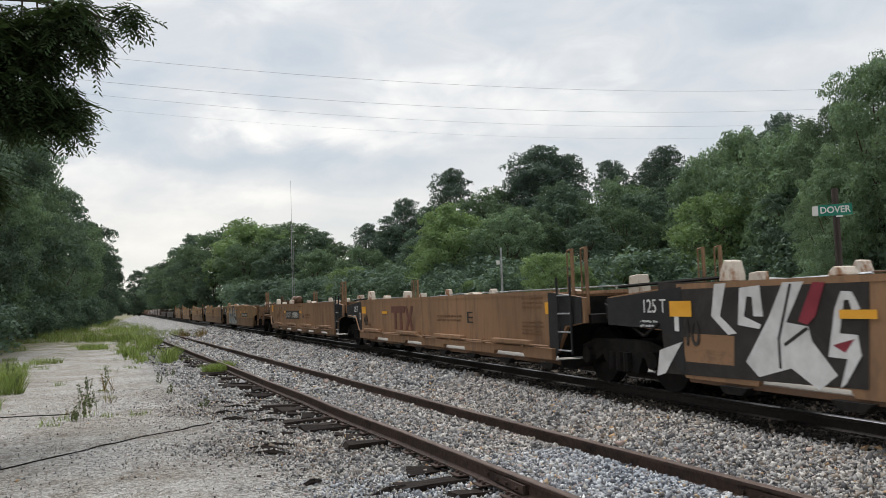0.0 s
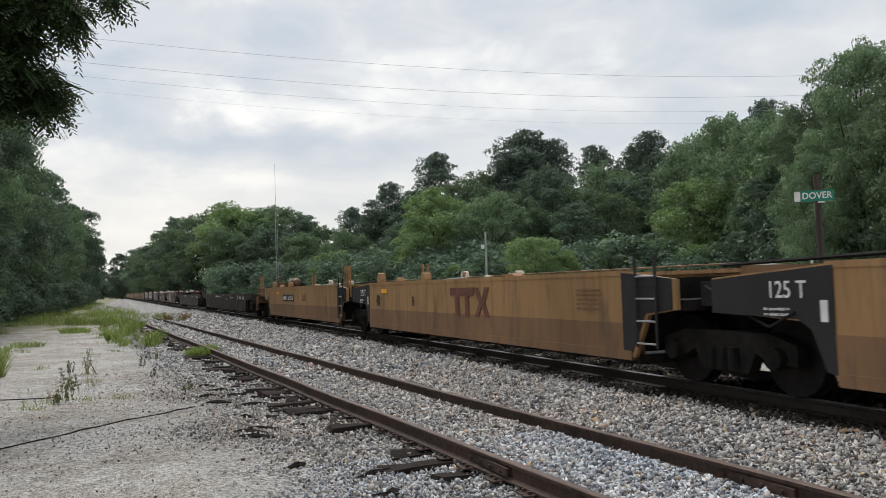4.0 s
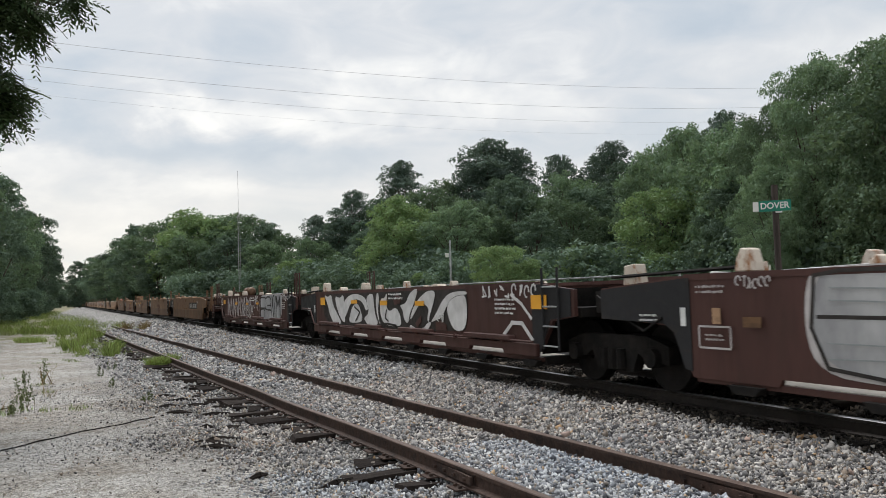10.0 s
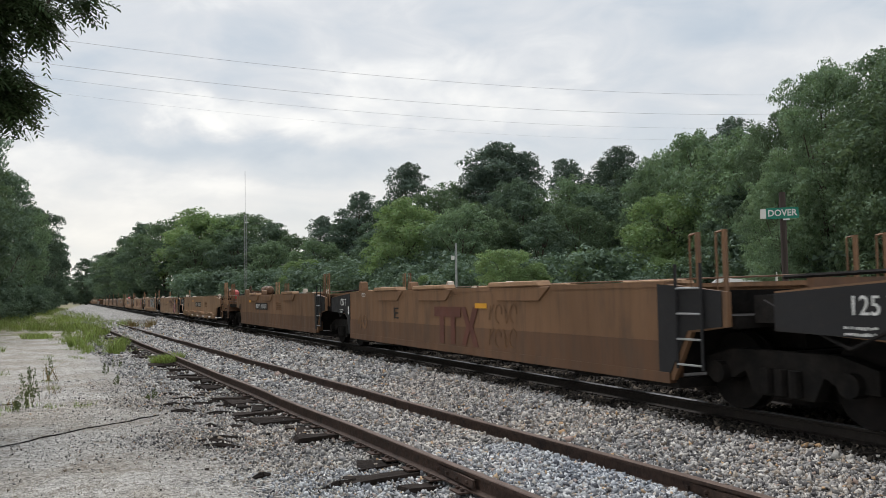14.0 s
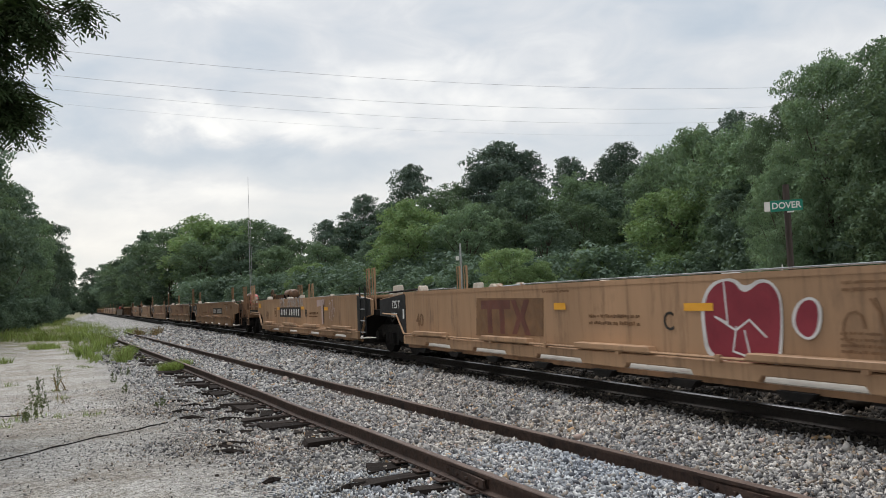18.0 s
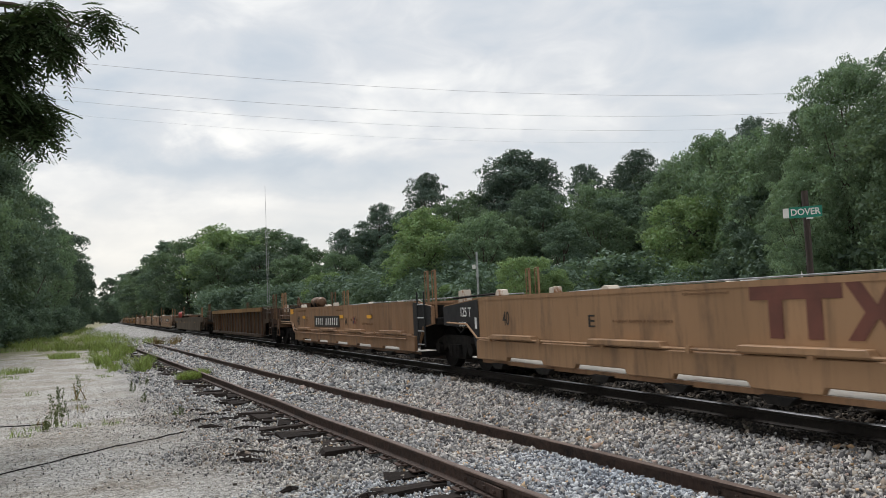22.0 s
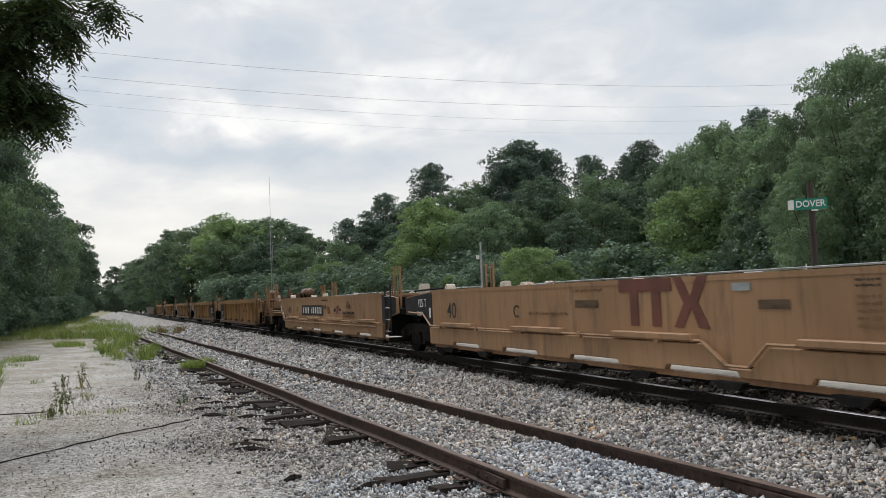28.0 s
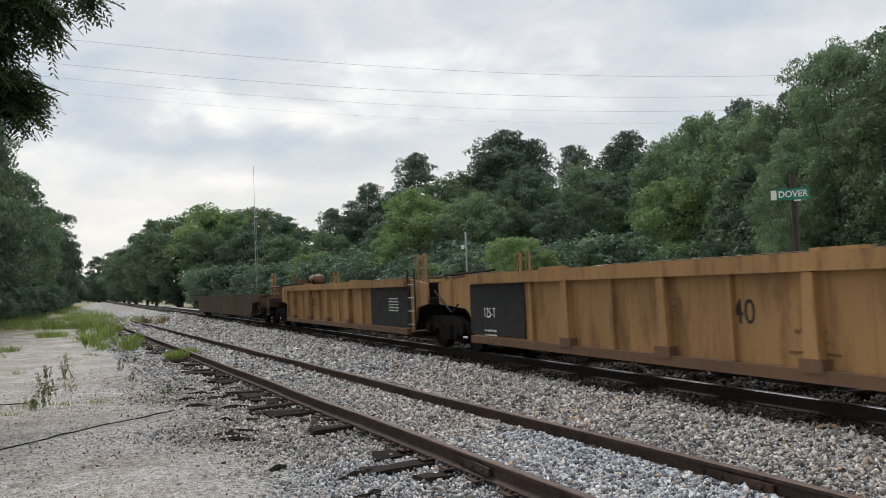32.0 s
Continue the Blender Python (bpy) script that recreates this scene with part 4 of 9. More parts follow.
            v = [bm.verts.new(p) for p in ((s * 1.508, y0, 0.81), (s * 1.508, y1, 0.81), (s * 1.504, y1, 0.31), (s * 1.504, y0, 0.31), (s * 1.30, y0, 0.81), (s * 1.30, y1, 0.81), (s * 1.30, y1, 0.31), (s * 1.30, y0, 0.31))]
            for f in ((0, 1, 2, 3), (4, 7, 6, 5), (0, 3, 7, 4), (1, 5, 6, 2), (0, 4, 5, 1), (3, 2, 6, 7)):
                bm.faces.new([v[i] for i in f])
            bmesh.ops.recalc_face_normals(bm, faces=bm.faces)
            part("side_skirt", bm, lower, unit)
            for u0, u1 in ((0.16, 0.31), (0.36, 0.52), (0.64, 0.80)) if coat == TAN_DUSK or seed == 3 else ():
                y1, y0 = wb + (wa - wb) * u0, wb + (wa - wb) * u1
                part("top_gusset", prismed([(y0, top + 0.0), (y1, top + 0.0), (y1 - 0.35, top - 0.22), (y0 + 0.35, top - 0.22)], *sorted((s * 1.5, s * 1.53))), coat, unit, bevel=0.008)
                if seed == 3 or (seed + int(u0 * 50)) % 3 != 1:
                    part("top_cover", prismed([(y0 + 0.3, top + 0.02), (y1, top + 0.02), (y1 - 0.06, top + 0.1), (y0 + 0.36, top + 0.1)], *sorted((s * 1.3, s * 1.55))), TAN_PALE, unit, bevel=0.012)
    # Floor of cross members with daylight between them, and sloped bulkheads.
    y = wa - 0.2
    while y < wb:
        part("cross_member", boxed(-1.42, 1.42, y, y + 0.62, floor - 0.1, floor + 0.02), BLACK_STEEL, unit)
        if style in ("ledge", "smooth"):
            part("sill_bracket", prismed([(y + 0.05, floor - 0.03), (y + 0.55, floor - 0.03), (y + 0.45, floor - 0.12), (y + 0.15, floor - 0.12)], -1.56, -1.42), BLACK_STEEL, unit)
        y += 1.7
    if gaps:
        for s in (-1, 1):
            part("floor_ledge", boxed(*sorted((s * 0.95, s * 1.43)), wa, wb - 0.1, floor - 0.02, floor + 0.022), DUSTY_STEEL, unit, "dusty floor ledge open to the sky")
    for e, w in ((-1, wa), (1, wb)):
        part("bulkhead", prismed([(w, floor + 0.06), (w + e * 0.06, floor + 0.06), (w + e * 0.42, top - 0.1), (w + e * 0.36, top - 0.1)], -1.38, 1.38), lower if plain else BLACK_STEEL, unit)
    for e, w, f in ((-1, wa, a + 0.35 if front == "shared" else a + 0.8), (1, wb, b - 0.35 if rear == "shared" else b - 0.8)):
        y0, y1 = sorted((w + e * 0.4, f))
        part("end_deck", boxed(-1.38, 1.38, y0, y1, low_end + 0.06, low_end + 0.2), BLACK_STEEL, unit)
        part("deck_beam", boxed(-0.4, 0.4, y0 - 0.05, y1 + 0.05, low_end - 0.2, low_end + 0.06), BLACK_STEEL, unit)
    # Trucks: the rear one of a shared pair belongs to this unit.
    add_truck(unit, b if rear == "shared" else b - 2.0)
    if front == "coupler":
        add_truck(unit, a + 2.0)
    for e, kind, w in ((-1, front, a), (1, rear, b)):
        if kind == "coupler":
            part("coupler", boxed(-0.13, 0.13, *sorted((w - e * 0.9, w + e * 0.03)), 0.68, 0.96), BLACK_STEEL, unit, bevel=0.03)
            part("brake_hose", tubed(((-0.35, w - e * 0.5, 0.8), (-0.3, w - e * 0.2, 0.35)), ((-0.3, w - e * 0.2, 0.35), (-0.2, w, 0.4)), r=0.025, n=6), BLACK_STEEL, unit)
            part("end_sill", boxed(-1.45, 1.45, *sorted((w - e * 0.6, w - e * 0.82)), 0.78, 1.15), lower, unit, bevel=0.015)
            part("corner_step", tubed(*[((-1.5, w - e * q, 0.45), (-1.5, w - e * q, 1.1)) for q in (0.72, 1.15)], *[((-1.5, w - e * 0.72, z), (-1.5, w - e * 1.15, z)) for z in (0.47, 0.75)], r=0.018, n=5), lower, unit)
            part("uncoupling_lever", tubed(((-1.4, w - e * 0.5, 0.9), (-0.2, w - e * 0.3, 0.9)), ((-1.4, w - e * 0.5, 0.9), (-1.45, w - e * 0.5, 0.62)), r=0.016, n=5), WHEEL_STEEL, unit)
            if not plain:
                for x in (-1.0, 0.55):
                    part("deck_box", boxed(x - 0.35, x + 0.4, *sorted((w - e * 1.35, w - e * 2.2)), low_end + 0.2, top - r.uniform(0.02, 0.2)), lower, unit, bevel=0.03)
                part("deck_rail", tubed(*[((-1.42, w - e * q, low_end + 0.2), (-1.42, w - e * q, top + 0.02)) for q in (0.9, 1.6, 2.4, 3.1)], ((-1.42, w - e * 0.9, top + 0.02), (-1.42, w - e * 3.1, top + 0.02)), ((-1.42, w - e * 0.9, top - 0.25), (-1.42, w - e * 3.1, top - 0.25)), r=0.018, n=5), lower, unit)
    # Black end panel with the truck rating, and the ladder at the other end.
    if not plain and rear == "shared":
        if style == "ribbed":
            on_side(unit, "end_panel", flat([rect(0, 0, 2.2, top - 0.2 - floor - 0.1)], 0.02), BLACK_PAINT, wb - 0.95, (top - 0.17 + floor + 0.1) / 2, -0.095, "black painted end panel")
            on_side(unit, "rating", text_mesh("125-T", 0.26, 0.8), WHITE_MARK, wb - 0.7, 0.86, -0.072, "white load rating")
            on_side(unit, "small_print", flat(bars(0.55, 0.16, 2, seed)), WHITE_MARK, wb - 0.75, 0.5, -0.072)["kind"] = "stuff"
        else:
            x0, x1 = -(fb - wb) / 2, (fb - wb) / 2
            on_side(unit, "end_panel", flat([[(x0, 0.06), (x0, top - 0.14 - low_end), (x1, top - 0.02 - low_end), (x1, -0.52), (x1 - 0.12, -0.5), (x1 - 0.3, -0.08), (x1 - 0.48, 0.02)]], 0.012), BLACK_PAINT, (fb + wb) / 2, low_end, 0.0, "black painted end panel")
            if coat != RED_BROWN:
                on_side(unit, "rating", text_mesh("125 T", 0.26, 0.9), WHITE_MARK, wb + 0.62, top - 0.27, 0.014, "white load rating")
            on_side(unit, "small_print", flat(bars(0.4, 0.12, 2, seed)), WHITE_MARK, wb + 0.75, top - 0.5, 0.014)["kind"] = "stuff"
            on_side(unit, "data_plate", flat([rect(0, 0, 0.09, 0.22)], 0.004), WHITE_MARK, wb + 0.12, top - 0.48, 0.014)
        part("end_pipe", tubed(((-1.53, wb + 0.5, 1.02), (-1.5, wb + 0.9, 0.85)), ((-1.5, wb + 0.9, 0.85), (-1.45, wb + 1.3, 0.98)), ((-1.45, wb + 1.3, 0.98), (-1.4, b - 0.1, 1.3)), r=0.018, n=5), WHEEL_STEEL, unit)
    if front == "shared" and not plain:
        if style == "ribbed":
            on_side(unit, "end_panel", flat([rect(0, 0, 2.9, top - 0.2 - floor - 0.1)], 0.02), BLACK_PAINT, wa + 1.3, (top - 0.17 + floor + 0.1) / 2, -0.095, "black painted end panel")
            on_side(unit, "small_print", flat(bars(0.75, 0.36, 5, seed)), WHITE_MARK, wa + 0.95, 0.98, -0.072)["kind"] = "stuff"
        else:
            on_side(unit, "dark_end", flat([[(-0.5, -0.52), (-0.5, top - low_end - 0.01), (0.62, top - low_end - 0.11), (0.62, 0.08), (0.04, 0.02), (-0.3, -0.52)]], 0.012), BLACK_PAINT, wa - 0.45, low_end, 0.0, "black painted end")
        part("ladder", tubed(*[((-1.545, a + q, 0.5), (-1.545, a + q, top + 0.22)) for q in (0.72, 1.16)], r=0.02, n=6), BLACK_PAINT, unit)
        for k in range(4):
            part("ladder_rung", tubed(((-1.55, a + 0.72, 0.55 + 0.3 * k), (-1.55, a + 1.16, 0.55 + 0.3 * k)), r=0.014, n=5), GALV, unit)
    if stakes:
        hs = {"ledge": 1.05 if seed >= 25 and front == "shared" and rear == "shared" else 0.7, "ribbed": 0.55}.get(style, 0.6)
        for y in ((a + 0.55, a + 1.0) if front == "shared" else (a + 0.3, a + 0.85)):
            for x in (-1.32, 1.32):
                part("guide_stake", boxed(x - 0.02, x + 0.02, y - 0.026, y + 0.026, low_end + 0.15, top + hs), coat, unit, bevel=0.01)
                part("stake_bar", tubed(((x - 0.03, y + 0.11, low_end + 0.2), (x - 0.03, y + 0.11, top + hs - 0.03)), ((x - 0.03, y + 0.11, top + hs - 0.03), (x, y, top + hs - 0.01)), r=0.014, n=5), coat, unit)
        if rear == "coupler":
            for y in (b - 1.15, b - 1.75):
                for x in (-1.32, 1.32):
                    part("guide_stake", boxed(x - 0.02, x + 0.02, y - 0.03, y + 0.03, low_end + 0.15, top + hs), coat, unit, bevel=0.01)
                    part("stake_bar", tubed(((x - 0.03, y + 0.12, low_end + 0.2), (x - 0.03, y + 0.12, top + hs - 0.05)), ((x - 0.03, y + 0.12, top + hs - 0.05), (x, y, top + hs - 0.02)), r=0.014, n=5), coat, unit)
    # Container guides on the top chords, a hand rail along the far side.
    if not plain and style != "ribbed":
        for dd, h, w in ((0.85, 0.28, 0.13), (2.5, 0.12, 0.12), (4.4, 0.2, 0.13), (9.0, 0.07, 0.2)) if seed < 20 else ((0.85, 0.14, 0.1), (4.4, 0.08, 0.12)):
            for s in (-1, 1):
                y = wb - dd if s < 0 else wb - dd + 0.7
                xg = sorted((s * 1.30, s * 1.49))
                part("container_guide", prismed([(y - w, top + 0.021), (y + w, top + 0.021), (y + w * 0.75, top + h * 0.6), (y + w * 0.2, top + h), (y - w * 0.6, top + h * 0.94), (y - w * 0.95, top + h * 0.4)], *xg), RUST_WHITE if s > 0 or style != "skirt" else coat, unit, bevel=0.012)
        if style != "skirt":
            y = b - 0.6
            for s in (-1, 1):
                part("container_guide", prismed([(y - 0.16, top - 0.1), (y + 0.16, top - 0.1), (y + 0.12, top + 0.18), (y - 0.1, top + 0.2)], *sorted((s * 1.0, s * 1.2))), RUST_WHITE, unit, bevel=0.012)
    if style == "ribbed":
        for dd in (3.0, 8.5):
            y = wb - dd
            part("chord_guide", boxed(-1.48, -1.3, y - 0.3, y + 0.3, top + 0.02, top + 0.06), coat, unit, bevel=0.015)
    if not plain:
        part("hand_rail", tubed(((1.42, wa, top + 0.1), (1.42, wb, top + 0.1)), *[((1.42, wa + k * (wb - wa) / 5, top), (1.42, wa + k * (wb - wa) / 5, top + 0.1)) for k in range(6)], r=0.016, n=5), GALV if style == "ledge" else lower, unit)
        part("end_rail", tubed(((-1.2, b - 0.2, top + 0.03), (-1.2, wb - 0.5, top + 0.08)), r=0.025, n=6), BLACK_STEEL, unit)
        part("end_rail", tubed(((1.2, b - 0.2, top + 0.03), (1.2, wb - 0.5, top + 0.08)), r=0.025, n=6), GALV, unit)
        if rear == "shared":
            part("joint_frame", boxed(-1.15, 1.15, b - 0.33, b + 0.3, low_end + 0.12, top - 0.16), BLACK_STEEL, unit, bevel=0.06)
            part("joint_bar", boxed(-1.1, 1.1, b - 0.5, b - 0.4, top - 0.1, top + 0.02), lower, unit, bevel=0.01)
    if tank:
        e, w = (1, b) if rear == "coupler" else (-1, a)
        y, x, z = w - e * (3.35 if seed in (29, 36) else 4.65 if e > 0 else 4.3), -0.35, top + 0.22
        bm = bmesh.new()
        tube(bm, (x, y - 0.5, z), (x, y + 0.5, z), 0.2, 24)
        tube(bm, (x, y - 0.6, z), (x, y - 0.5, z), 0.12, 24, 0.2)
        tube(bm, (x, y + 0.5, z), (x, y + 0.6, z), 0.2, 24, 0.12)
        bmesh.ops.recalc_face_normals(bm, faces=bm.faces)
        part("air_reservoir", bm, TAN_GRIME, unit, "grimy rust-brown air reservoir", smooth=True)
        for q in (-0.35, 0.35):
            part("reservoir_strap", boxed(x - 0.24, x + 0.24, y + q - 0.03, y + q + 0.03, top - 0.3, z - 0.02), BLACK_STEEL, unit)
        part("reservoir_pipe", tubed(((x, y + 0.66, z), (x, y + 0.9, z)), ((x, y + 0.9, z), (x - 0.1, y + 1.1, top - 0.3)), r=0.022, n=6), coat, unit)
        part("brake_valve", boxed(-0.75, -0.2, y + e * 1.05 - 0.25, y + e * 1.05 + 0.25, low_end + 0.2, top + 0.22), TAN_GRIME, unit, bevel=0.08)
        hw = y + e * 1.35
        bm = bmesh.new()
        for k in range(16):
            t0, t1 = math.tau * k / 16, math.tau * (k + 1) / 16
            tube(bm, (-0.85, hw + 0.28 * math.cos(t0), top + 0.18 + 0.28 * math.sin(t0)), (-0.85, hw + 0.28 * math.cos(t1), top + 0.18 + 0.28 * math.sin(t1)), 0.018, 5)
        for k in range(4):
            t0 = math.tau * k / 8
            tube(bm, (-0.85, hw + 0.28 * math.cos(t0), top + 0.18 + 0.28 * math.sin(t0)), (-0.85, hw - 0.28 * math.cos(t0), top + 0.18 - 0.28 * math.sin(t0)), 0.013, 5)
        part("hand_brake_wheel", bm, TAN_GRIME, unit)
        part("brake_column", boxed(-0.83, -0.72, hw - 0.1, hw + 0.1, low_end + 0.2, top + 0.25), coat, unit, bevel=0.02)
        if style == "ledge" and front == "coupler":
            part("brake_drum", tubed(((-0.9, a + 1.35, top + 0.02), (-0.6, a + 1.35, top + 0.02)), r=0.3, n=16), RED_BOX, unit, "red brake drum", bevel=0.02)
    tagged(unit, label, "freight car", "train of well cars")
    return unit


# Markings, by unit: metres towards the front from the rear joint, height over the rail, width and height.
UNITS, LAYER = [], {}
GREY_WASH = material("brushed_grey_spray_paint", (0.20, 0.20, 0.21), (0.46, 0.46, 0.46), 1.6, 0.5, stretch=(1, 0.5, 3.0))
CHALK_SPRAY = material("thin_chalky_spray_paint", (0.34, 0.31, 0.30), (0.52, 0.49, 0.48), 4.0, 0.6)
BLUE_BLACK = material("blue_black_spray_paint", (0.025, 0.03, 0.07), (0.04, 0.045, 0.10), 3.0, 0.5)


def lay(k, name, me, mat, d, z, label=""):
    unit, length, inset = UNITS[k]
    LAYER[k] = LAYER.get(k, 0) + 1
    ob = on_side(unit, name, me, mat, length / 2 - d, z, 0.0015 + 0.0011 * LAYER[k] - inset, label)
    if name in ("graffiti", "graffiti_outline", "number", "small_print"):
        ob["kind"] = "stuff"
    return ob


def words(k, text, d, z, w, h, mat):
    me = text_mesh(text, 1.0)
    xs, ys = [v.co.x for v in me.vertices], [v.co.y for v in me.vertices]
    me.transform(Matrix.Diagonal((w / (max(xs) - min(xs)), h / (max(ys) - min(ys)), 1, 1)) @ Matrix.Translation((-(max(xs) + min(xs)) / 2, -(max(ys) + min(ys)) / 2, 0)))
    lay(k, "lettering", me, mat, d, z)


# Capitals as a spray can draws them: strokes over a grid three wide and five high.
HAND = {"A": "00 14 20|02 22", "C": "23 14 03 01 10 21", "D": "00 04 14 23 21 10 00", "E": "24 04 00 20|02 12", "H": "00 04|24 20|02 22", "I": "04 24|14 10|00 20", "L": "04 00 20", "M": "00 04 12 24 20", "N": "00 04 20 24",
        "O": "14 03 01 10 21 23 14", "P": "00 04 14 23 12 02", "R": "00 04 14 23 12 02|12 20", "S": "23 14 03 02 22 21 10 01", "T": "04 24|14 10", "V": "04 10 24", "W": "04 00 12 20 24", "4": "10 14 01 21", "2": "03 14 23 00 20",
        "0": "14 03 01 10 21 23 14", "1": "14 10", ".": "00 10", "=": "01 21|03 23", '"': "04 03|14 13"}


def hand(k, text, d, z, w, h, lw, mat):
    """Words sprayed by hand, in thin uneven strokes."""
    r = random.Random(text)
    out, step = [], w / len(text)
    for i, c in enumerate(text):
        for run in HAND.get(c, "").split("|"):
            pts = [(-w / 2 + step * (i + 0.12 + 0.36 * int(p[0]) + r.uniform(-0.05, 0.05)), h * (int(p[1]) / 4 - 0.5 + r.uniform(-0.05, 0.05))) for p in run.split()]
            out += stroke(pts, lw)
    lay(k, "graffiti", flat(out), mat, d, z, "words sprayed by hand in thin pale strokes")


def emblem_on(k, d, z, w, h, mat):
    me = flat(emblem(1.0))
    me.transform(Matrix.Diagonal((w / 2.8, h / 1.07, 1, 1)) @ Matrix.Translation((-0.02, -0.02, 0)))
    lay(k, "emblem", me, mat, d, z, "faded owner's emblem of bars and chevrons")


def loops_on(k, d, z, w, h, letters, lw, mat):
    """Tall scrawled zigzags and loops, each drawn three times over."""
    r = random.Random(k * 31 + letters)
    out = []
    for c in range(3):
        step, pts = w / letters, []
        for i in range(letters):
            x = -w / 2 + step * (i + 0.5)
            if i * 2 < letters:
                pts += [(x - step * 0.3 + 0.05 * c, -h * 0.42 + r.uniform(-0.05, 0.05)), (x + 0.05 * c, h * 0.45 + r.uniform(-0.06, 0.02))]
            else:
                pts += [(x + step * (0.45 - 0.1 * c) * math.cos(a * 0.785), h * (0.45 - 0.05 * c) * math.sin(a * 0.785)) for a in range(-2, 6)]
        out += stroke(pts, lw)
    lay(k, "graffiti", flat(out), mat, d, z, "thin sprayed zigzags and loops")


def ring_on(k, d, z, rad, mat):
    """A round badge: a ring with three bars in it."""
    out = []
    for i in range(20):
        a, b = math.tau * i / 20, math.tau * (i + 1) / 20
        out.append([(rad * math.cos(a), rad * math.sin(a)), (rad * math.cos(b), rad * math.sin(b)), (rad * 0.8 * math.cos(b), rad * 0.8 * math.sin(b)), (rad * 0.8 * math.cos(a), rad * 0.8 * math.sin(a))])
    lay(k, "badge", flat(out + [rect(rad * q, 0, rad * 0.24, rad * 0.5) for q in (-0.42, 0, 0.42)]), mat, d, z, "white ring badge")


def number_panel(k, d, z, w, h):
    lay(k, "number_panel", flat([rect(0, 0, w, h)]), BLACK_MARK, d, z, "black number panel")
    lay(k, "number", flat(plate_bars(w * 0.92, h * 0.62)), WHITE_MARK, d, z, "white characters")


def small_print(k, d, z, w, h, rows, mat):
    lay(k, "small_print", flat(bars(w, h, rows, k * 7 + int(d * 10))), mat, d, z)


def panel(k, d, z, w, h, mat):
    lay(k, "painted_panel", flat([rect(0, 0, w, h)]), mat, d, z)


def stencil(k, d, z, w, h, mat):
    t = 0.022
    lay(k, "stencil_frame", flat([rect(0, h / 2, w, t), rect(0, -h / 2, w, t), rect(-w / 2, 0, t, h - t), rect(w / 2, 0, t, h - t)] + bars(w * 0.6, h * 0.4, 2, k)), mat, d, z)


def scrawl_on(k, d, z, w, h, letters, lw, mat):
    lay(k, "graffiti", flat(scrawl(w, h, letters, k * 13 + int(d * 10), lw * 0.62)), mat, d, z, "sprayed graffiti scrawl")


def rounded(pts):
    """The outline with its corners cut twice."""
    for _ in range(2):
        pts = [q for (x0, y0), (x1, y1) in zip(pts, pts[1:] + pts[:1]) for q in ((0.75 * x0 + 0.25 * x1, 0.75 * y0 + 0.25 * y1), (0.25 * x0 + 0.75 * x1, 0.25 * y0 + 0.75 * y1))]
    return pts


def shape(k, d, z, pts, mat):
    if k in (3, 11, 12, 13, 14, 21, 23) and len(pts) > 5:
        pts = rounded(pts)
    lay(k, "graffiti", flat([pts]), mat, d, z, "sprayed graffiti shape")


def line(k, d, z, pts, w, mat):
    lay(k, "graffiti_line", flat(stroke(pts, w * 0.75)), mat, d, z)



# Joints of the train at the start: metres along the track ahead of the camera.
JOINTS = [-5.6, 11.0, 27.2, 46.3, 64.8, 81.6, 98.3, 114.6, 133.0, 158.6, 183.5, 202.0, 218.3, 234.8, 251.4, 269.8, 288.3, 305.2, 321.8, 338.5, 357.0,
          375.4, 391.8, 408.0, 424.7, 443.4, 462.1, 478.7, 495.1, 511.6, 530.4, 555.3, 580.8, 599.4, 616.0, 632.6, 649.3, 668.0, 686.6, 703.5, 720.0, 736.5, 755.2, 780.2]


def car(front, rear, style, coat, lower, stakes, tank, label, top=None, notch=False, low=0.0):
    k = len(UNITS)
    length = JOINTS[k + 1] - JOINTS[k]
    top = top or {"plain": 1.255, "ribbed": 1.58}.get(style, 1.52)
    UNITS.append((well_unit(length, front, rear, style, coat, lower, k, bool(stakes), bool(tank), label, top, notch, low), length, 0.1 if style == "ribbed" else -0.008 if style == "skirt" else 0.0))


car("shared", "shared", "smooth", TAN, TAN_GRIME, 0, 0, "tan well car unit with black and white graffiti")
car("shared", "shared", "ledge", TAN, TAN_GRIME, 1, 0, "weathered tan well car unit with a brown emblem", low=0.16)
car("shared", "coupler", "ledge", TAN, TAN_GRIME, 1, 1, "weathered tan end unit with a black number panel", low=0.16)
car("coupler", "shared", "skirt", TAN_YELLOW, TAN_LOW, 0, 0, "yellow-tan end unit with grey bubble graffiti")
car("shared", "shared", "skirt", TAN_YELLOW, TAN_LOW, 0, 0, "yellow-tan well car unit with a faded emblem")
car("shared", "shared", "skirt", TAN_YELLOW, TAN_LOW, 0, 0, "yellow-tan well car unit with a maroon emblem")
car("shared", "shared", "skirt", TAN_YELLOW, TAN_LOW, 0, 0, "yellow-tan well car unit with black outline graffiti")
car("shared", "coupler", "skirt", TAN_YELLOW, TAN_LOW, 1, 1, "yellow-tan end unit with guide stakes")
car("coupler", "coupler", "plain", DARK_BROWN, DARK_BROWN, 0, 0, "low dark brown well car with white lettering")
car("coupler", "coupler", "plain", DARK_BROWN, DARK_BROWN, 0, 0, "low dark brown well car with worn white lettering")
car("coupler", "shared", "smooth", RED_BROWN, RED_BROWN, 1, 0, "dark red end unit with pale scrawls")
car("shared", "shared", "smooth", RED_BROWN, RED_BROWN, 0, 0, "dark red well car unit with white graffiti words")
car("shared", "shared", "smooth", RED_BROWN, RED_BROWN, 0, 0, "dark red well car unit with a grey graffiti block")
car("shared", "shared", "ledge", RED_BROWN, RED_BROWN, 0, 0, "dark red well car unit with black and white graffiti", low=0.16)
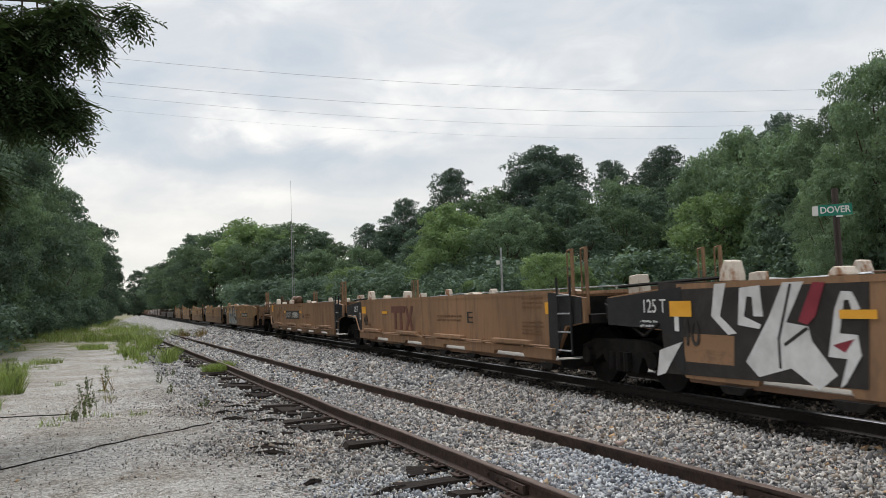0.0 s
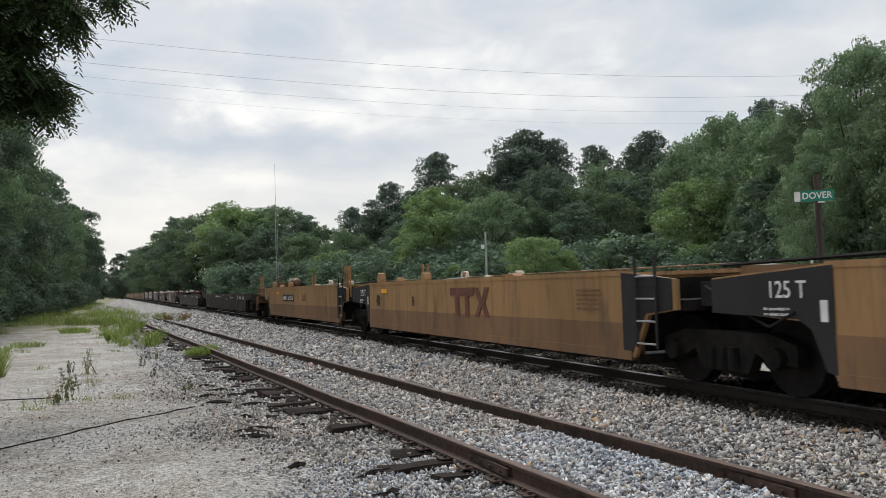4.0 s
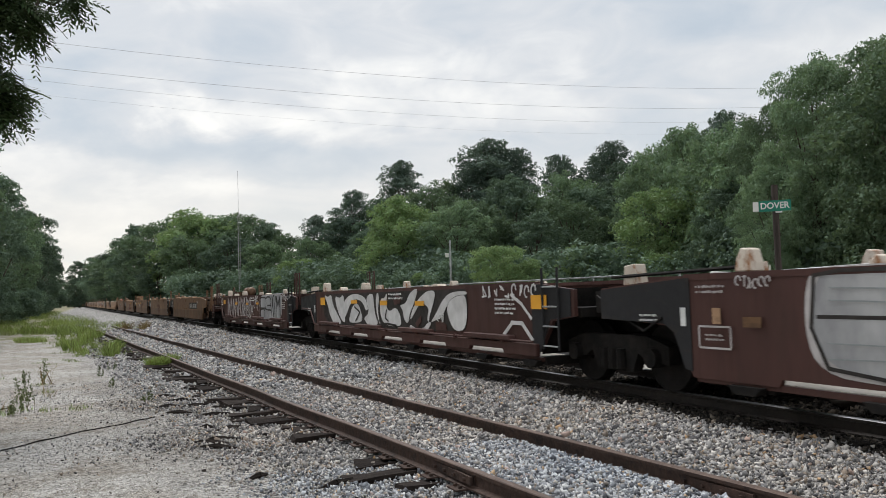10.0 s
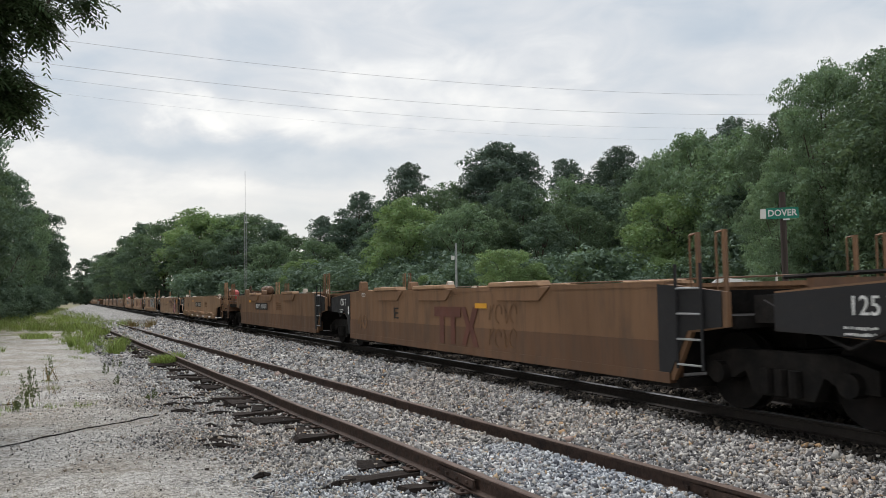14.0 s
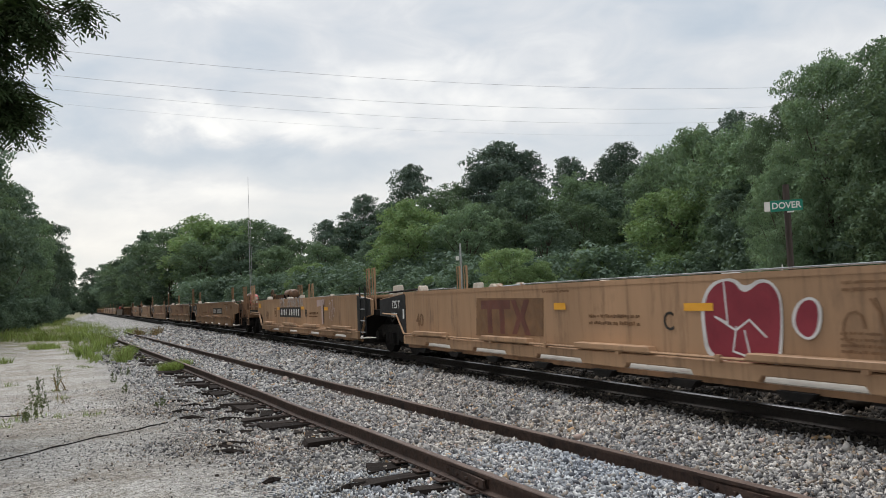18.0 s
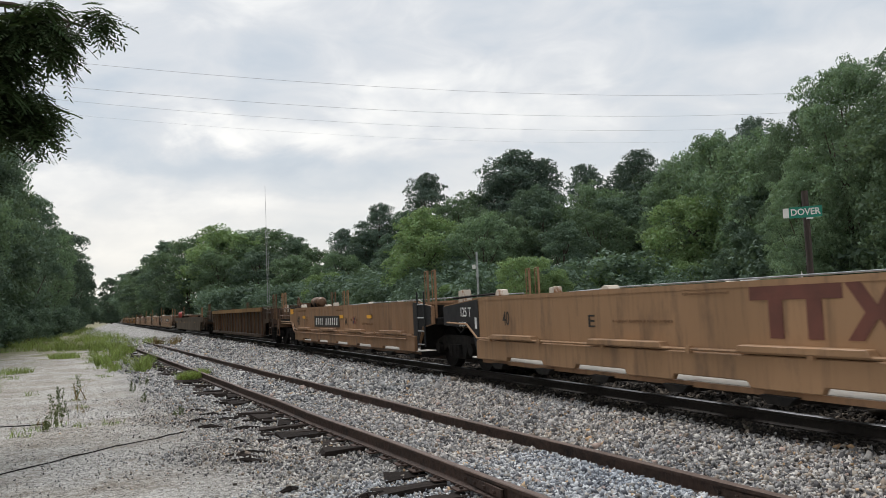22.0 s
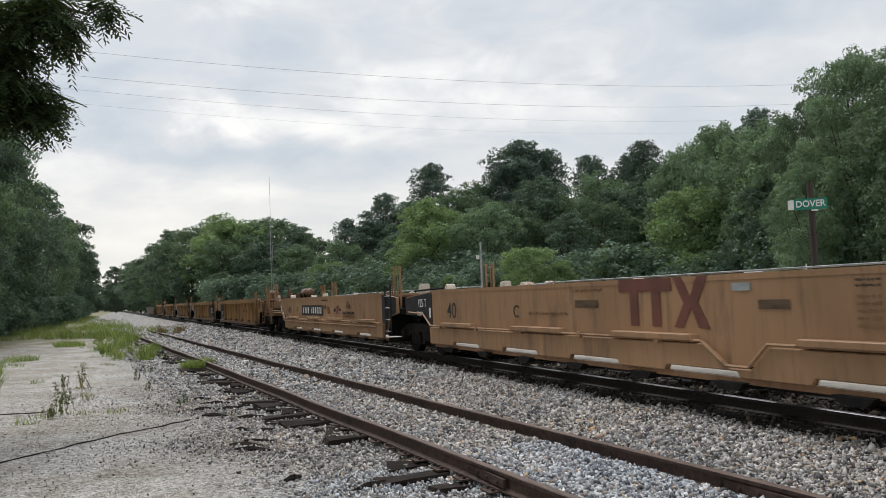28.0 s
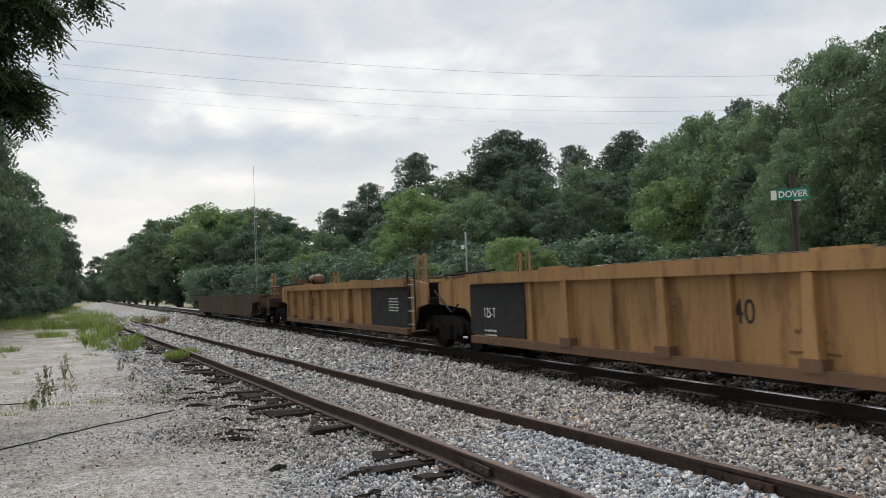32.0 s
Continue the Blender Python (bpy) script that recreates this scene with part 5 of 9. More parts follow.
car("shared", "coupler", "ledge", RED_BROWN, RED_BROWN, 1, 1, "dark red end unit covered in pale graffiti", low=0.16)
car("coupler", "shared", "skirt", TAN_DUSK, DUSK_LOW, 1, 0, "dusty tan end unit with a black number panel")
car("shared", "shared", "skirt", TAN_DUSK, DUSK_LOW, 1, 0, "dusty tan well car unit with a faded emblem")
car("shared", "shared", "skirt", TAN_DUSK, DUSK_LOW, 1, 0, "dusty tan well car unit under a pale tan rack")
car("shared", "shared", "skirt", TAN_DUSK, DUSK_LOW, 1, 0, "dusty tan well car unit with dark scrawls")
car("shared", "coupler", "skirt", TAN_DUSK, DUSK_LOW, 1, 1, "dusty tan end unit with guide stakes")
car("coupler", "shared", "ledge", TAN_PALE, TAN, 1, 1, "pale tan end unit with guide stakes", low=0.16)
car("shared", "shared", "smooth", TAN_PALE, TAN, 0, 0, "pale tan well car unit with a pink graffiti shape")
car("shared", "shared", "ledge", TAN_PALE, TAN, 1, 0, "pale tan well car unit with grey block graffiti", low=0.16)
car("shared", "shared", "ledge", TAN_PALE, TAN, 1, 0, "pale tan well car unit with dark red bubble graffiti", low=0.16)
car("shared", "coupler", "ledge", TAN_PALE, TAN, 1, 1, "pale tan end unit with a number panel and graffiti words", low=0.16)
car("coupler", "shared", "ledge", TAN, TAN_GRIME, 1, 1, "tan end unit with a red brake drum")
car("shared", "shared", "ledge", TAN, TAN_GRIME, 1, 0, "tan well car unit with a maroon emblem")
car("shared", "shared", "ledge", TAN, TAN_GRIME, 1, 0, "tan well car unit with tall guide stakes")
car("shared", "shared", "ledge", TAN_MID, TAN, 1, 0, "pale tan well car unit with a notched sill", notch=True)
car("shared", "coupler", "ledge", TAN, TAN_GRIME, 1, 1, "tan end unit with a rusty air reservoir")
car("coupler", "coupler", "ribbed", RUSTY_BROWN, SOOT_BROWN, 1, 0, "rusty dark brown ribbed well car", top=1.66)
car("coupler", "coupler", "plain", OLIVE_BROWN, OLIVE_BROWN, 0, 0, "low olive-brown well car, stained and dirty", top=1.31)
car("coupler", "shared", "ledge", TAN, TAN_GRIME, 1, 1, "tan end unit with a red brake drum")
car("shared", "shared", "ledge", TAN, TAN_GRIME, 1, 0, "tan well car unit with a notched sill", notch=True)
car("shared", "shared", "ledge", TAN_MID, TAN, 1, 0, "pale tan well car unit with tall guide stakes")
car("shared", "shared", "ledge", TAN_MID, TAN, 1, 0, "pale tan well car unit with a maroon emblem", notch=True)
car("shared", "coupler", "ledge", TAN_MID, TAN, 1, 1, "pale tan end unit with a number panel")
car("coupler", "shared", "ribbed", ORANGE_TAN, TAN_GRIME, 1, 1, "rust-streaked orange-tan ribbed end unit")
car("shared", "shared", "ribbed", ORANGE_TAN, TAN_GRIME, 1, 0, "rust-streaked orange-tan ribbed well car unit")
car("shared", "shared", "ribbed", ORANGE_TAN, TAN_GRIME, 1, 0, "rust-streaked orange-tan ribbed well car unit")
car("shared", "shared", "ribbed", ORANGE_TAN, TAN_GRIME, 1, 0, "rust-streaked orange-tan ribbed well car unit")
car("shared", "coupler", "ribbed", ORANGE_TAN, TAN_GRIME, 1, 1, "rust-streaked orange-tan ribbed end unit")
car("coupler", "coupler", "plain", OLIVE_BROWN, OLIVE_BROWN, 0, 0, "low olive-brown well car at the end of the train", top=1.31)

shape(0, 3.35, 0.97, [(-1.71, 0.60), (1.71, 0.53), (1.62, -0.53), (-1.62, -0.60)], BLACK_MARK)
shape(0, 2.61, 0.73, [(-0.52, 0.18), (0.50, 0.17), (0.47, -0.18), (-0.44, -0.18)], TAN)
shape(0, 4.01, 0.88, [(-0.08, 0.62), (0.22, 0.62), (-0.06, 0.19), (0.25, 0.15), (0.29, 0.00), (0.60, -0.33), (0.35, -0.50), (-0.02, -0.30), (-0.52, -0.43), (-0.72, -0.27), (-0.31, 0.25)], WHITE_SPRAY)
line(0, 3.90, 0.98, [(0.14, 0.49), (-0.07, -0.09), (-0.07, -0.40)], 0.05, BLACK_MARK)
line(0, 4.08, 0.92, [(-0.16, -0.09), (0.16, 0.09)], 0.05, BLACK_MARK)
shape(0, 2.93, 1.19, [(-0.12, 0.33), (0.08, 0.33), (-0.05, -0.06), (0.23, -0.26), (0.08, -0.28), (-0.21, -0.06)], WHITE_SPRAY)
shape(0, 3.43, 1.21, [(-0.18, 0.25), (0.15, 0.27), (0.18, -0.08), (0.03, -0.08), (0.02, 0.14), (-0.07, 0.15), (-0.13, -0.08), (0.14, -0.17), (0.11, -0.22), (-0.24, -0.18)], WHITE_SPRAY)
shape(0, 4.76, 1.00, [(-0.13, 0.22), (-0.04, 0.39), (0.09, 0.38), (0.18, 0.22), (0.09, 0.16), (0.05, 0.30), (-0.01, 0.30), (-0.09, -0.03), (0.13, -0.04), (0.16, -0.24), (-0.05, -0.53), (-0.12, -0.57), (-0.01, -0.28), (-0.25, -0.27)], WHITE_SPRAY)
shape(0, 4.33, 1.25, [(0.03, 0.24), (0.19, 0.23), (0.04, -0.11), (-0.07, -0.20), (-0.20, -0.17)], RED_SPRAY)
shape(0, 4.72, 0.85, [(-0.14, 0.00), (0.13, 0.07), (0.01, -0.07)], RED_SPRAY)
shape(0, 1.76, 0.54, [(-0.13, 0.13), (0.37, 0.26), (-0.03, -0.17), (-0.22, -0.22)], WHITE_SPRAY)
panel(0, 2.12, 1.22, 0.45, 0.20, ORANGE_PANEL)
panel(0, 4.91, 1.16, 0.45, 0.09, ORANGE_PANEL)
words(0, "40", 2.30, 0.92, 0.38, 0.34, BLACK_MARK)
words(1, "E", 11.10, 1.06, 0.32, 0.24, BLACK_MARK)
panel(1, 14.76, 1.24, 0.47, 0.20, ORANGE_PANEL)
small_print(1, 9.88, 1.04, 1.61, 0.18, 2, FADED_MARK)
small_print(1, 14.09, 1.34, 0.89, 0.23, 3, FADED_MARK)
small_print(1, 14.05, 0.89, 0.89, 0.27, 4, FADED_MARK)
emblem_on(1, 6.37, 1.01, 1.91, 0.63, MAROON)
words(1, "40", 2.67, 0.92, 0.42, 0.32, BLACK_MARK)
panel(1, 2.48, 1.23, 0.46, 0.21, ORANGE_PANEL)
panel(1, 4.76, 1.16, 0.50, 0.07, ORANGE_PANEL)
small_print(1, 3.15, 0.75, 0.31, 0.25, 4, FADED_MARK)
number_panel(2, 9.50, 1.04, 3.23, 0.37)
panel(2, 7.68, 1.17, 0.44, 0.10, ORANGE_PANEL)
panel(2, 11.38, 1.17, 0.46, 0.10, ORANGE_PANEL)
words(2, "A", 11.94, 1.02, 0.25, 0.22, BLACK_MARK)
words(2, "LD LMT 124,300 PER UNIT", 12.82, 1.05, 1.13, 0.09, FADED_MARK)
small_print(2, 12.82, 0.93, 1.12, 0.08, 1, FADED_MARK)
small_print(2, 11.37, 1.40, 0.95, 0.09, 1, FADED_MARK)
scrawl_on(2, 6.39, 1.16, 1.04, 0.54, 4, 0.035, FADED_MARK)
stencil(2, 7.22, 1.05, 0.23, 0.26, FADED_MARK)
words(2, "40", 5.59, 0.92, 0.43, 0.31, FADED_MARK)
panel(2, 4.24, 1.35, 0.42, 0.34, ORANGE_PANEL)
number_panel(3, 12.00, 0.99, 2.31, 0.25)
panel(3, 10.19, 1.16, 0.47, 0.10, ORANGE_PANEL)
panel(3, 11.95, 1.16, 0.46, 0.08, ORANGE_PANEL)
stencil(3, 10.23, 0.98, 0.43, 0.27, FADED_MARK)
small_print(3, 13.43, 0.98, 0.43, 0.25, 3, FADED_MARK)
shape(3, 6.32, 1.00, [(-2.52, 0.18), (-2.26, 0.42), (-1.40, 0.56), (-0.69, 0.60), (0.30, 0.59), (0.65, 0.50), (1.39, 0.49), (1.50, 0.18), (1.65, -0.02), (1.55, -0.17), (1.76, -0.32), (2.15, -0.61), (1.11, -0.68), (0.18, -0.69), (-2.67, -0.73), (-2.72, -0.29)], BLACK_MARK)
shape(3, 6.23, 1.01, [(-2.36, -0.04), (-1.94, 0.37), (-1.42, 0.49), (-1.01, 0.40), (-0.60, 0.51), (-0.34, 0.30), (0.29, 0.47), (0.70, 0.43), (1.42, 0.43), (1.51, 0.16), (1.65, -0.03), (1.56, -0.20), (1.78, -0.37), (2.12, -0.59), (1.28, -0.66), (0.27, -0.64), (-2.42, -0.66), (-2.49, -0.35)], GREY_SPRAY)
shape(3, 4.60, 0.97, [(-0.03, 0.18), (0.12, 0.06), (0.07, -0.20), (-0.16, -0.04)], BLACK_MARK)
shape(3, 5.05, 0.71, [(-0.18, 0.30), (-0.02, 0.26), (0.12, -0.06), (0.23, -0.35), (0.02, -0.20), (-0.16, 0.05)], BLACK_MARK)
shape(3, 5.51, 0.92, [(-0.15, 0.09), (0.20, 0.10), (0.10, -0.11), (-0.15, -0.08)], BLACK_MARK)
shape(3, 6.10, 1.14, [(-0.15, 0.26), (0.06, 0.32), (0.19, 0.08), (0.10, -0.31), (-0.21, -0.35)], BLACK_MARK)
shape(3, 6.87, 1.07, [(-0.20, 0.39), (0.06, 0.32), (0.07, -0.04), (0.25, -0.27), (-0.01, -0.38), (-0.17, -0.02)], BLACK_MARK)
shape(3, 7.36, 1.17, [(-0.03, 0.17), (0.15, 0.08), (0.02, -0.14), (-0.15, -0.12)], BLACK_MARK)
shape(3, 7.52, 0.72, [(-0.31, 0.07), (-0.11, 0.15), (0.21, 0.10), (0.37, -0.14), (0.09, -0.08), (-0.25, -0.09)], BLACK_MARK)
shape(3, 6.39, 0.68, [(-0.12, 0.14), (0.05, 0.02), (0.13, -0.13), (-0.06, -0.02)], BLACK_MARK)
shape(3, 4.53, 0.66, [(-0.12, 0.12), (0.22, -0.02), (-0.10, -0.09)], BLACK_MARK)
line(3, 6.52, 1.29, [(-0.20, 0.05), (0.12, 0.14), (0.08, -0.20)], 0.035, WHITE_SPRAY)
line(3, 7.33, 0.96, [(-0.08, -0.04), (-0.02, 0.02), (0.10, 0.02)], 0.035, WHITE_SPRAY)
line(3, 5.43, 1.40, [(-0.34, 0.09), (-0.02, 0.05), (0.36, -0.14)], 0.035, WHITE_SPRAY)
line(3, 4.17, 1.07, [(-0.25, -0.05), (-0.02, 0.06), (0.27, -0.01)], 0.035, WHITE_SPRAY)
line(3, 7.12, 0.62, [(-0.31, 0.16), (0.02, 0.00), (0.30, -0.16)], 0.035, WHITE_SPRAY)
line(3, 7.79, 1.29, [(-0.03, 0.11), (0.03, -0.11)], 0.035, WHITE_SPRAY)
line(3, 6.98, 0.64, [(-0.42, 0.40), (-0.28, 0.06), (0.14, -0.15), (0.56, -0.31)], 0.060, BLACK_MARK)
panel(3, 3.22, 1.18, 1.00, 0.12, ORANGE_PANEL)
panel(3, 5.34, 1.18, 0.45, 0.11, ORANGE_PANEL)
panel(3, 7.62, 1.17, 0.45, 0.11, ORANGE_PANEL)
words(4, "E", 5.92, 1.01, 0.15, 0.25, BLACK_MARK)
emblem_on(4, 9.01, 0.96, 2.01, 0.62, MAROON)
line(4, 9.00, 1.37, [(-1.00, 0.09), (-0.70, -0.08), (0.72, -0.10), (0.99, 0.09)], 0.04, BLACK_MARK)
panel(4, 3.43, 1.18, 0.92, 0.12, ORANGE_PANEL)
panel(4, 5.54, 1.18, 0.50, 0.10, ORANGE_PANEL)
panel(4, 7.44, 1.18, 0.44, 0.09, ORANGE_PANEL)
panel(4, 10.49, 1.17, 0.48, 0.09, ORANGE_PANEL)
line(4, 2.97, 0.94, [(0.04, 0.15), (-0.04, -0.15)], 0.05, FADED_MARK)
line(4, 3.61, 0.92, [(0.23, 0.22), (-0.23, -0.22)], 0.05, FADED_MARK)
small_print(4, 9.14, 1.40, 0.78, 0.11, 1, FADED_MARK)
line(4, 4.74, 1.01, [(0.02, 0.18), (-0.02, -0.18)], 0.02, BLACK_MARK)
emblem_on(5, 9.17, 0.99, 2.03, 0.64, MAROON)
panel(5, 3.60, 1.19, 1.05, 0.12, ORANGE_PANEL)
panel(5, 5.99, 1.20, 0.46, 0.09, ORANGE_PANEL)
panel(5, 7.63, 1.20, 0.46, 0.09, ORANGE_PANEL)
panel(5, 10.87, 1.18, 0.53, 0.09, ORANGE_PANEL)
panel(5, 12.33, 1.18, 0.46, 0.11, ORANGE_PANEL)
panel(5, 14.91, 1.18, 0.96, 0.12, ORANGE_PANEL)
line(5, 10.85, 0.91, [(0.06, 0.47), (-0.10, 0.13), (0.09, -0.13), (-0.05, -0.48)], 0.05, BLACK_MARK)
line(5, 11.43, 1.26, [(-0.04, 0.12), (-0.06, -0.17), (0.17, -0.08), (-0.07, 0.12)], 0.05, BLACK_MARK)
line(5, 11.68, 1.03, [(0.23, 0.34), (0.07, 0.14), (0.19, -0.10), (-0.19, -0.27), (-0.30, -0.11)], 0.05, BLACK_MARK)
line(5, 12.35, 1.00, [(0.16, 0.37), (-0.11, 0.26), (0.26, 0.07), (-0.28, -0.14), (-0.04, -0.55)], 0.05, BLACK_MARK)
line(5, 13.00, 1.23, [(0.00, 0.13), (0.10, -0.05), (-0.08, -0.16), (-0.03, 0.09)], 0.05, BLACK_MARK)
line(5, 13.58, 0.97, [(-0.17, 0.48), (-0.07, 0.27), (-0.31, -0.01), (-0.00, -0.21), (0.27, 0.00), (0.28, -0.53)], 0.05, BLACK_MARK)
line(5, 14.27, 0.91, [(-0.56, 0.23), (-0.11, 0.33), (0.12, 0.23), (0.06, 0.01), (-0.06, -0.12), (0.22, -0.21), (0.33, -0.48)], 0.06, BLACK_MARK)
line(5, 12.87, 0.68, [(-0.26, 0.31), (0.08, -0.01), (0.18, -0.30)], 0.05, BLACK_MARK)
line(5, 13.78, 1.22, [(-0.08, -0.11), (-0.03, 0.12), (0.10, -0.01)], 0.05, BLACK_MARK)
small_print(5, 15.23, 1.07, 0.48, 0.05, 1, WHITE_SPRAY)
stencil(5, 15.12, 0.91, 0.23, 0.18, FADED_MARK)
stencil(5, 14.66, 1.39, 0.26, 0.11, FADED_MARK)
small_print(8, 10.18, 1.11, 1.78, 0.26, 1, WHITE_MARK)
panel(8, 11.37, 1.08, 0.34, 0.22, RUSTY_BROWN)
small_print(8, 11.96, 1.10, 0.57, 0.11, 1, WHITE_MARK)
small_print(8, 13.51, 1.20, 0.53, 0.09, 1, WHITE_MARK)
small_print(8, 15.03, 0.96, 0.67, 0.10, 1, WHITE_MARK)
small_print(8, 15.97, 1.17, 0.98, 0.11, 2, FADED_MARK)
ring_on(8, 16.65, 1.09, 0.135, WHITE_MARK)
small_print(8, 17.58, 1.04, 1.19, 0.12, 1, WHITE_MARK)
words(8, "40", 19.72, 1.13, 0.25, 0.11, WHITE_MARK)
words(8, "20", 19.72, 0.97, 0.22, 0.12, WHITE_MARK)
line(8, 19.89, 1.05, [(-0.00, 0.08), (0.00, -0.08)], 0.05, WHITE_MARK)
small_print(8, 20.12, 1.02, 0.47, 0.21, 5, FADED_MARK)
words(8, "45", 20.53, 1.04, 0.19, 0.11, WHITE_MARK)
line(8, 20.65, 1.05, [(-0.00, 0.08), (0.00, -0.08)], 0.05, WHITE_MARK)
words(8, "43", 21.00, 1.04, 0.19, 0.12, WHITE_MARK)
line(8, 21.12, 1.05, [(-0.01, 0.08), (0.01, -0.08)], 0.05, WHITE_MARK)
words(8, "L 73-4", 21.37, 1.13, 0.33, 0.11, FADED_MARK)
words(8, "53", 21.76, 1.05, 0.17, 0.11, WHITE_MARK)
line(8, 21.89, 1.06, [(-0.01, 0.08), (0.01, -0.08)], 0.06, WHITE_MARK)
small_print(8, 22.12, 1.04, 0.23, 0.24, 4, WHITE_MARK)
small_print(9, 10.15, 1.12, 1.77, 0.25, 1, WHITE_MARK)
panel(9, 11.25, 1.10, 0.28, 0.25, RUSTY_BROWN)
small_print(9, 15.89, 1.19, 0.77, 0.10, 2, FADED_MARK)
ring_on(9, 16.68, 1.11, 0.13, WHITE_MARK)
small_print(9, 17.43, 1.05, 1.14, 0.13, 1, WHITE_MARK)
small_print(9, 18.61, 1.20, 0.48, 0.04, 1, FADED_MARK)
words(9, "40", 19.69, 1.12, 0.17, 0.11, WHITE_MARK)
words(9, "20", 19.68, 1.00, 0.17, 0.11, WHITE_MARK)
line(9, 19.79, 1.07, [(-0.00, 0.06), (0.00, -0.06)], 0.05, WHITE_MARK)
words(9, "45", 20.47, 1.06, 0.18, 0.10, FADED_MARK)
line(9, 20.59, 1.06, [(-0.00, 0.07), (0.00, -0.07)], 0.05, WHITE_MARK)
words(9, "48", 20.93, 1.07, 0.19, 0.11, WHITE_MARK)
line(9, 21.05, 1.07, [(0.00, 0.07), (-0.00, -0.07)], 0.05, WHITE_MARK)
words(9, "L 73-4", 21.35, 1.19, 0.37, 0.05, FADED_MARK)
words(9, "53", 21.71, 1.06, 0.17, 0.13, WHITE_MARK)
line(9, 21.81, 1.07, [(-0.00, 0.07), (0.00, -0.07)], 0.06, WHITE_MARK)
small_print(9, 22.42, 1.04, 0.48, 0.22, 5, FADED_MARK)
small_print(10, 16.48, 1.37, 0.63, 0.16, 3, WHITE_MARK)
stencil(10, 17.18, 1.27, 0.37, 0.27, WHITE_MARK)
small_print(10, 16.56, 1.05, 0.43, 0.08, 2, FADED_MARK)
panel(10, 15.00, 1.06, 0.13, 0.20, OLIVE_BROWN)
small_print(10, 15.33, 0.88, 0.61, 0.11, 2, FADED_MARK)
small_print(10, 14.19, 0.68, 2.51, 0.09, 1, WHITE_MARK)
loops_on(10, 6.63, 0.97, 3.60, 1.02, 8, 0.02, CHALK_SPRAY)
scrawl_on(10, 5.08, 1.00, 0.72, 1.01, 3, 0.03, CHALK_SPRAY)
small_print(10, 9.05, 1.34, 0.96, 0.20, 2, WHITE_MARK)
stencil(10, 9.03, 0.95, 0.26, 0.23, WHITE_MARK)
words(10, "B", 10.59, 1.02, 0.16, 0.21, WHITE_MARK)
hand(10, "2012 DC.", 9.40, 0.55, 0.93, 0.23, 0.025, CHALK_SPRAY)
scrawl_on(10, 9.41, 1.05, 0.34, 0.19, 2, 0.03, CHALK_SPRAY)
scrawl_on(10, 11.94, 1.30, 0.81, 0.39, 5, 0.05, CHALK_SPRAY)
panel(10, 10.00, 1.20, 0.45, 0.08, RUSTY_BROWN)
panel(10, 10.14, 0.97, 0.28, 0.08, RUSTY_BROWN)
panel(10, 10.99, 0.98, 0.25, 0.09, OLIVE_BROWN)
scrawl_on(10, 9.01, 0.89, 0.57, 0.32, 2, 0.02, GREY_SPRAY)
small_print(10, 3.30, 0.89, 0.61, 0.32, 4, WHITE_MARK)
panel(11, 3.86, 1.28, 1.23, 0.41, BLACK_MARK)
scrawl_on(11, 5.21, 1.36, 1.45, 0.39, 5, 0.045, CHALK_SPRAY)
scrawl_on(11, 6.87, 1.37, 1.86, 0.31, 9, 0.035, CHALK_SPRAY)
hand(11, "VOTE4", 3.93, 0.84, 1.70, 0.47, 0.04, CHALK_SPRAY)
scrawl_on(11, 5.69, 0.90, 1.69, 0.45, 6, 0.05, CHALK_SPRAY)
small_print(11, 8.65, 1.35, 0.97, 0.19, 2, WHITE_MARK)
hand(11, "DIPPED", 8.48, 1.00, 1.55, 0.43, 0.04, CHALK_SPRAY)
words(11, "=", 7.66, 0.88, 0.22, 0.17, CHALK_SPRAY)
words(11, "=", 9.39, 1.03, 0.15, 0.17, CHALK_SPRAY)
scrawl_on(11, 8.63, 0.54, 0.66, 0.27, 4, 0.04, CHALK_SPRAY)
scrawl_on(11, 8.66, 0.71, 0.99, 0.17, 3, 0.03, CHALK_SPRAY)
panel(11, 9.65, 1.20, 0.49, 0.11, RUSTY_BROWN)
panel(11, 9.99, 0.98, 0.26, 0.10, PALE_SPRAY)
panel(11, 11.12, 0.98, 0.26, 0.10, PALE_SPRAY)
panel(11, 12.08, 1.20, 0.41, 0.11, RUSTY_BROWN)
panel(11, 12.25, 0.99, 0.24, 0.11, PALE_SPRAY)
line(11, 9.88, 0.99, [(0.01, 0.50), (-0.01, -0.50)], 0.03, CHALK_SPRAY)
line(11, 10.04, 0.84, [(0.01, 0.41), (-0.01, -0.41)], 0.025, CHALK_SPRAY)
line(11, 10.33, 0.92, [(-0.00, 0.50), (0.00, -0.50)], 0.03, CHALK_SPRAY)
line(11, 10.82, 0.94, [(0.02, 0.52), (-0.02, -0.52)], 0.03, CHALK_SPRAY)
line(11, 11.42, 0.95, [(-0.00, 0.53), (0.00, -0.53)], 0.03, CHALK_SPRAY)
line(11, 11.81, 0.98, [(-0.01, 0.51), (0.01, -0.51)], 0.03, CHALK_SPRAY)
line(11, 12.19, 0.96, [(-0.02, 0.53), (0.02, -0.53)], 0.03, CHALK_SPRAY)
line(11, 12.59, 0.96, [(-0.02, 0.52), (0.02, -0.52)], 0.035, CHALK_SPRAY)
line(11, 10.56, 0.58, [(-0.01, 0.21), (0.01, -0.21)], 0.025, CHALK_SPRAY)
line(11, 11.67, 0.97, [(-0.04, 0.16), (-0.05, -0.10), (0.09, -0.06)], 0.025, CHALK_SPRAY)
line(11, 12.03, 0.55, [(0.00, 0.11), (-0.00, -0.11)], 0.025, CHALK_SPRAY)
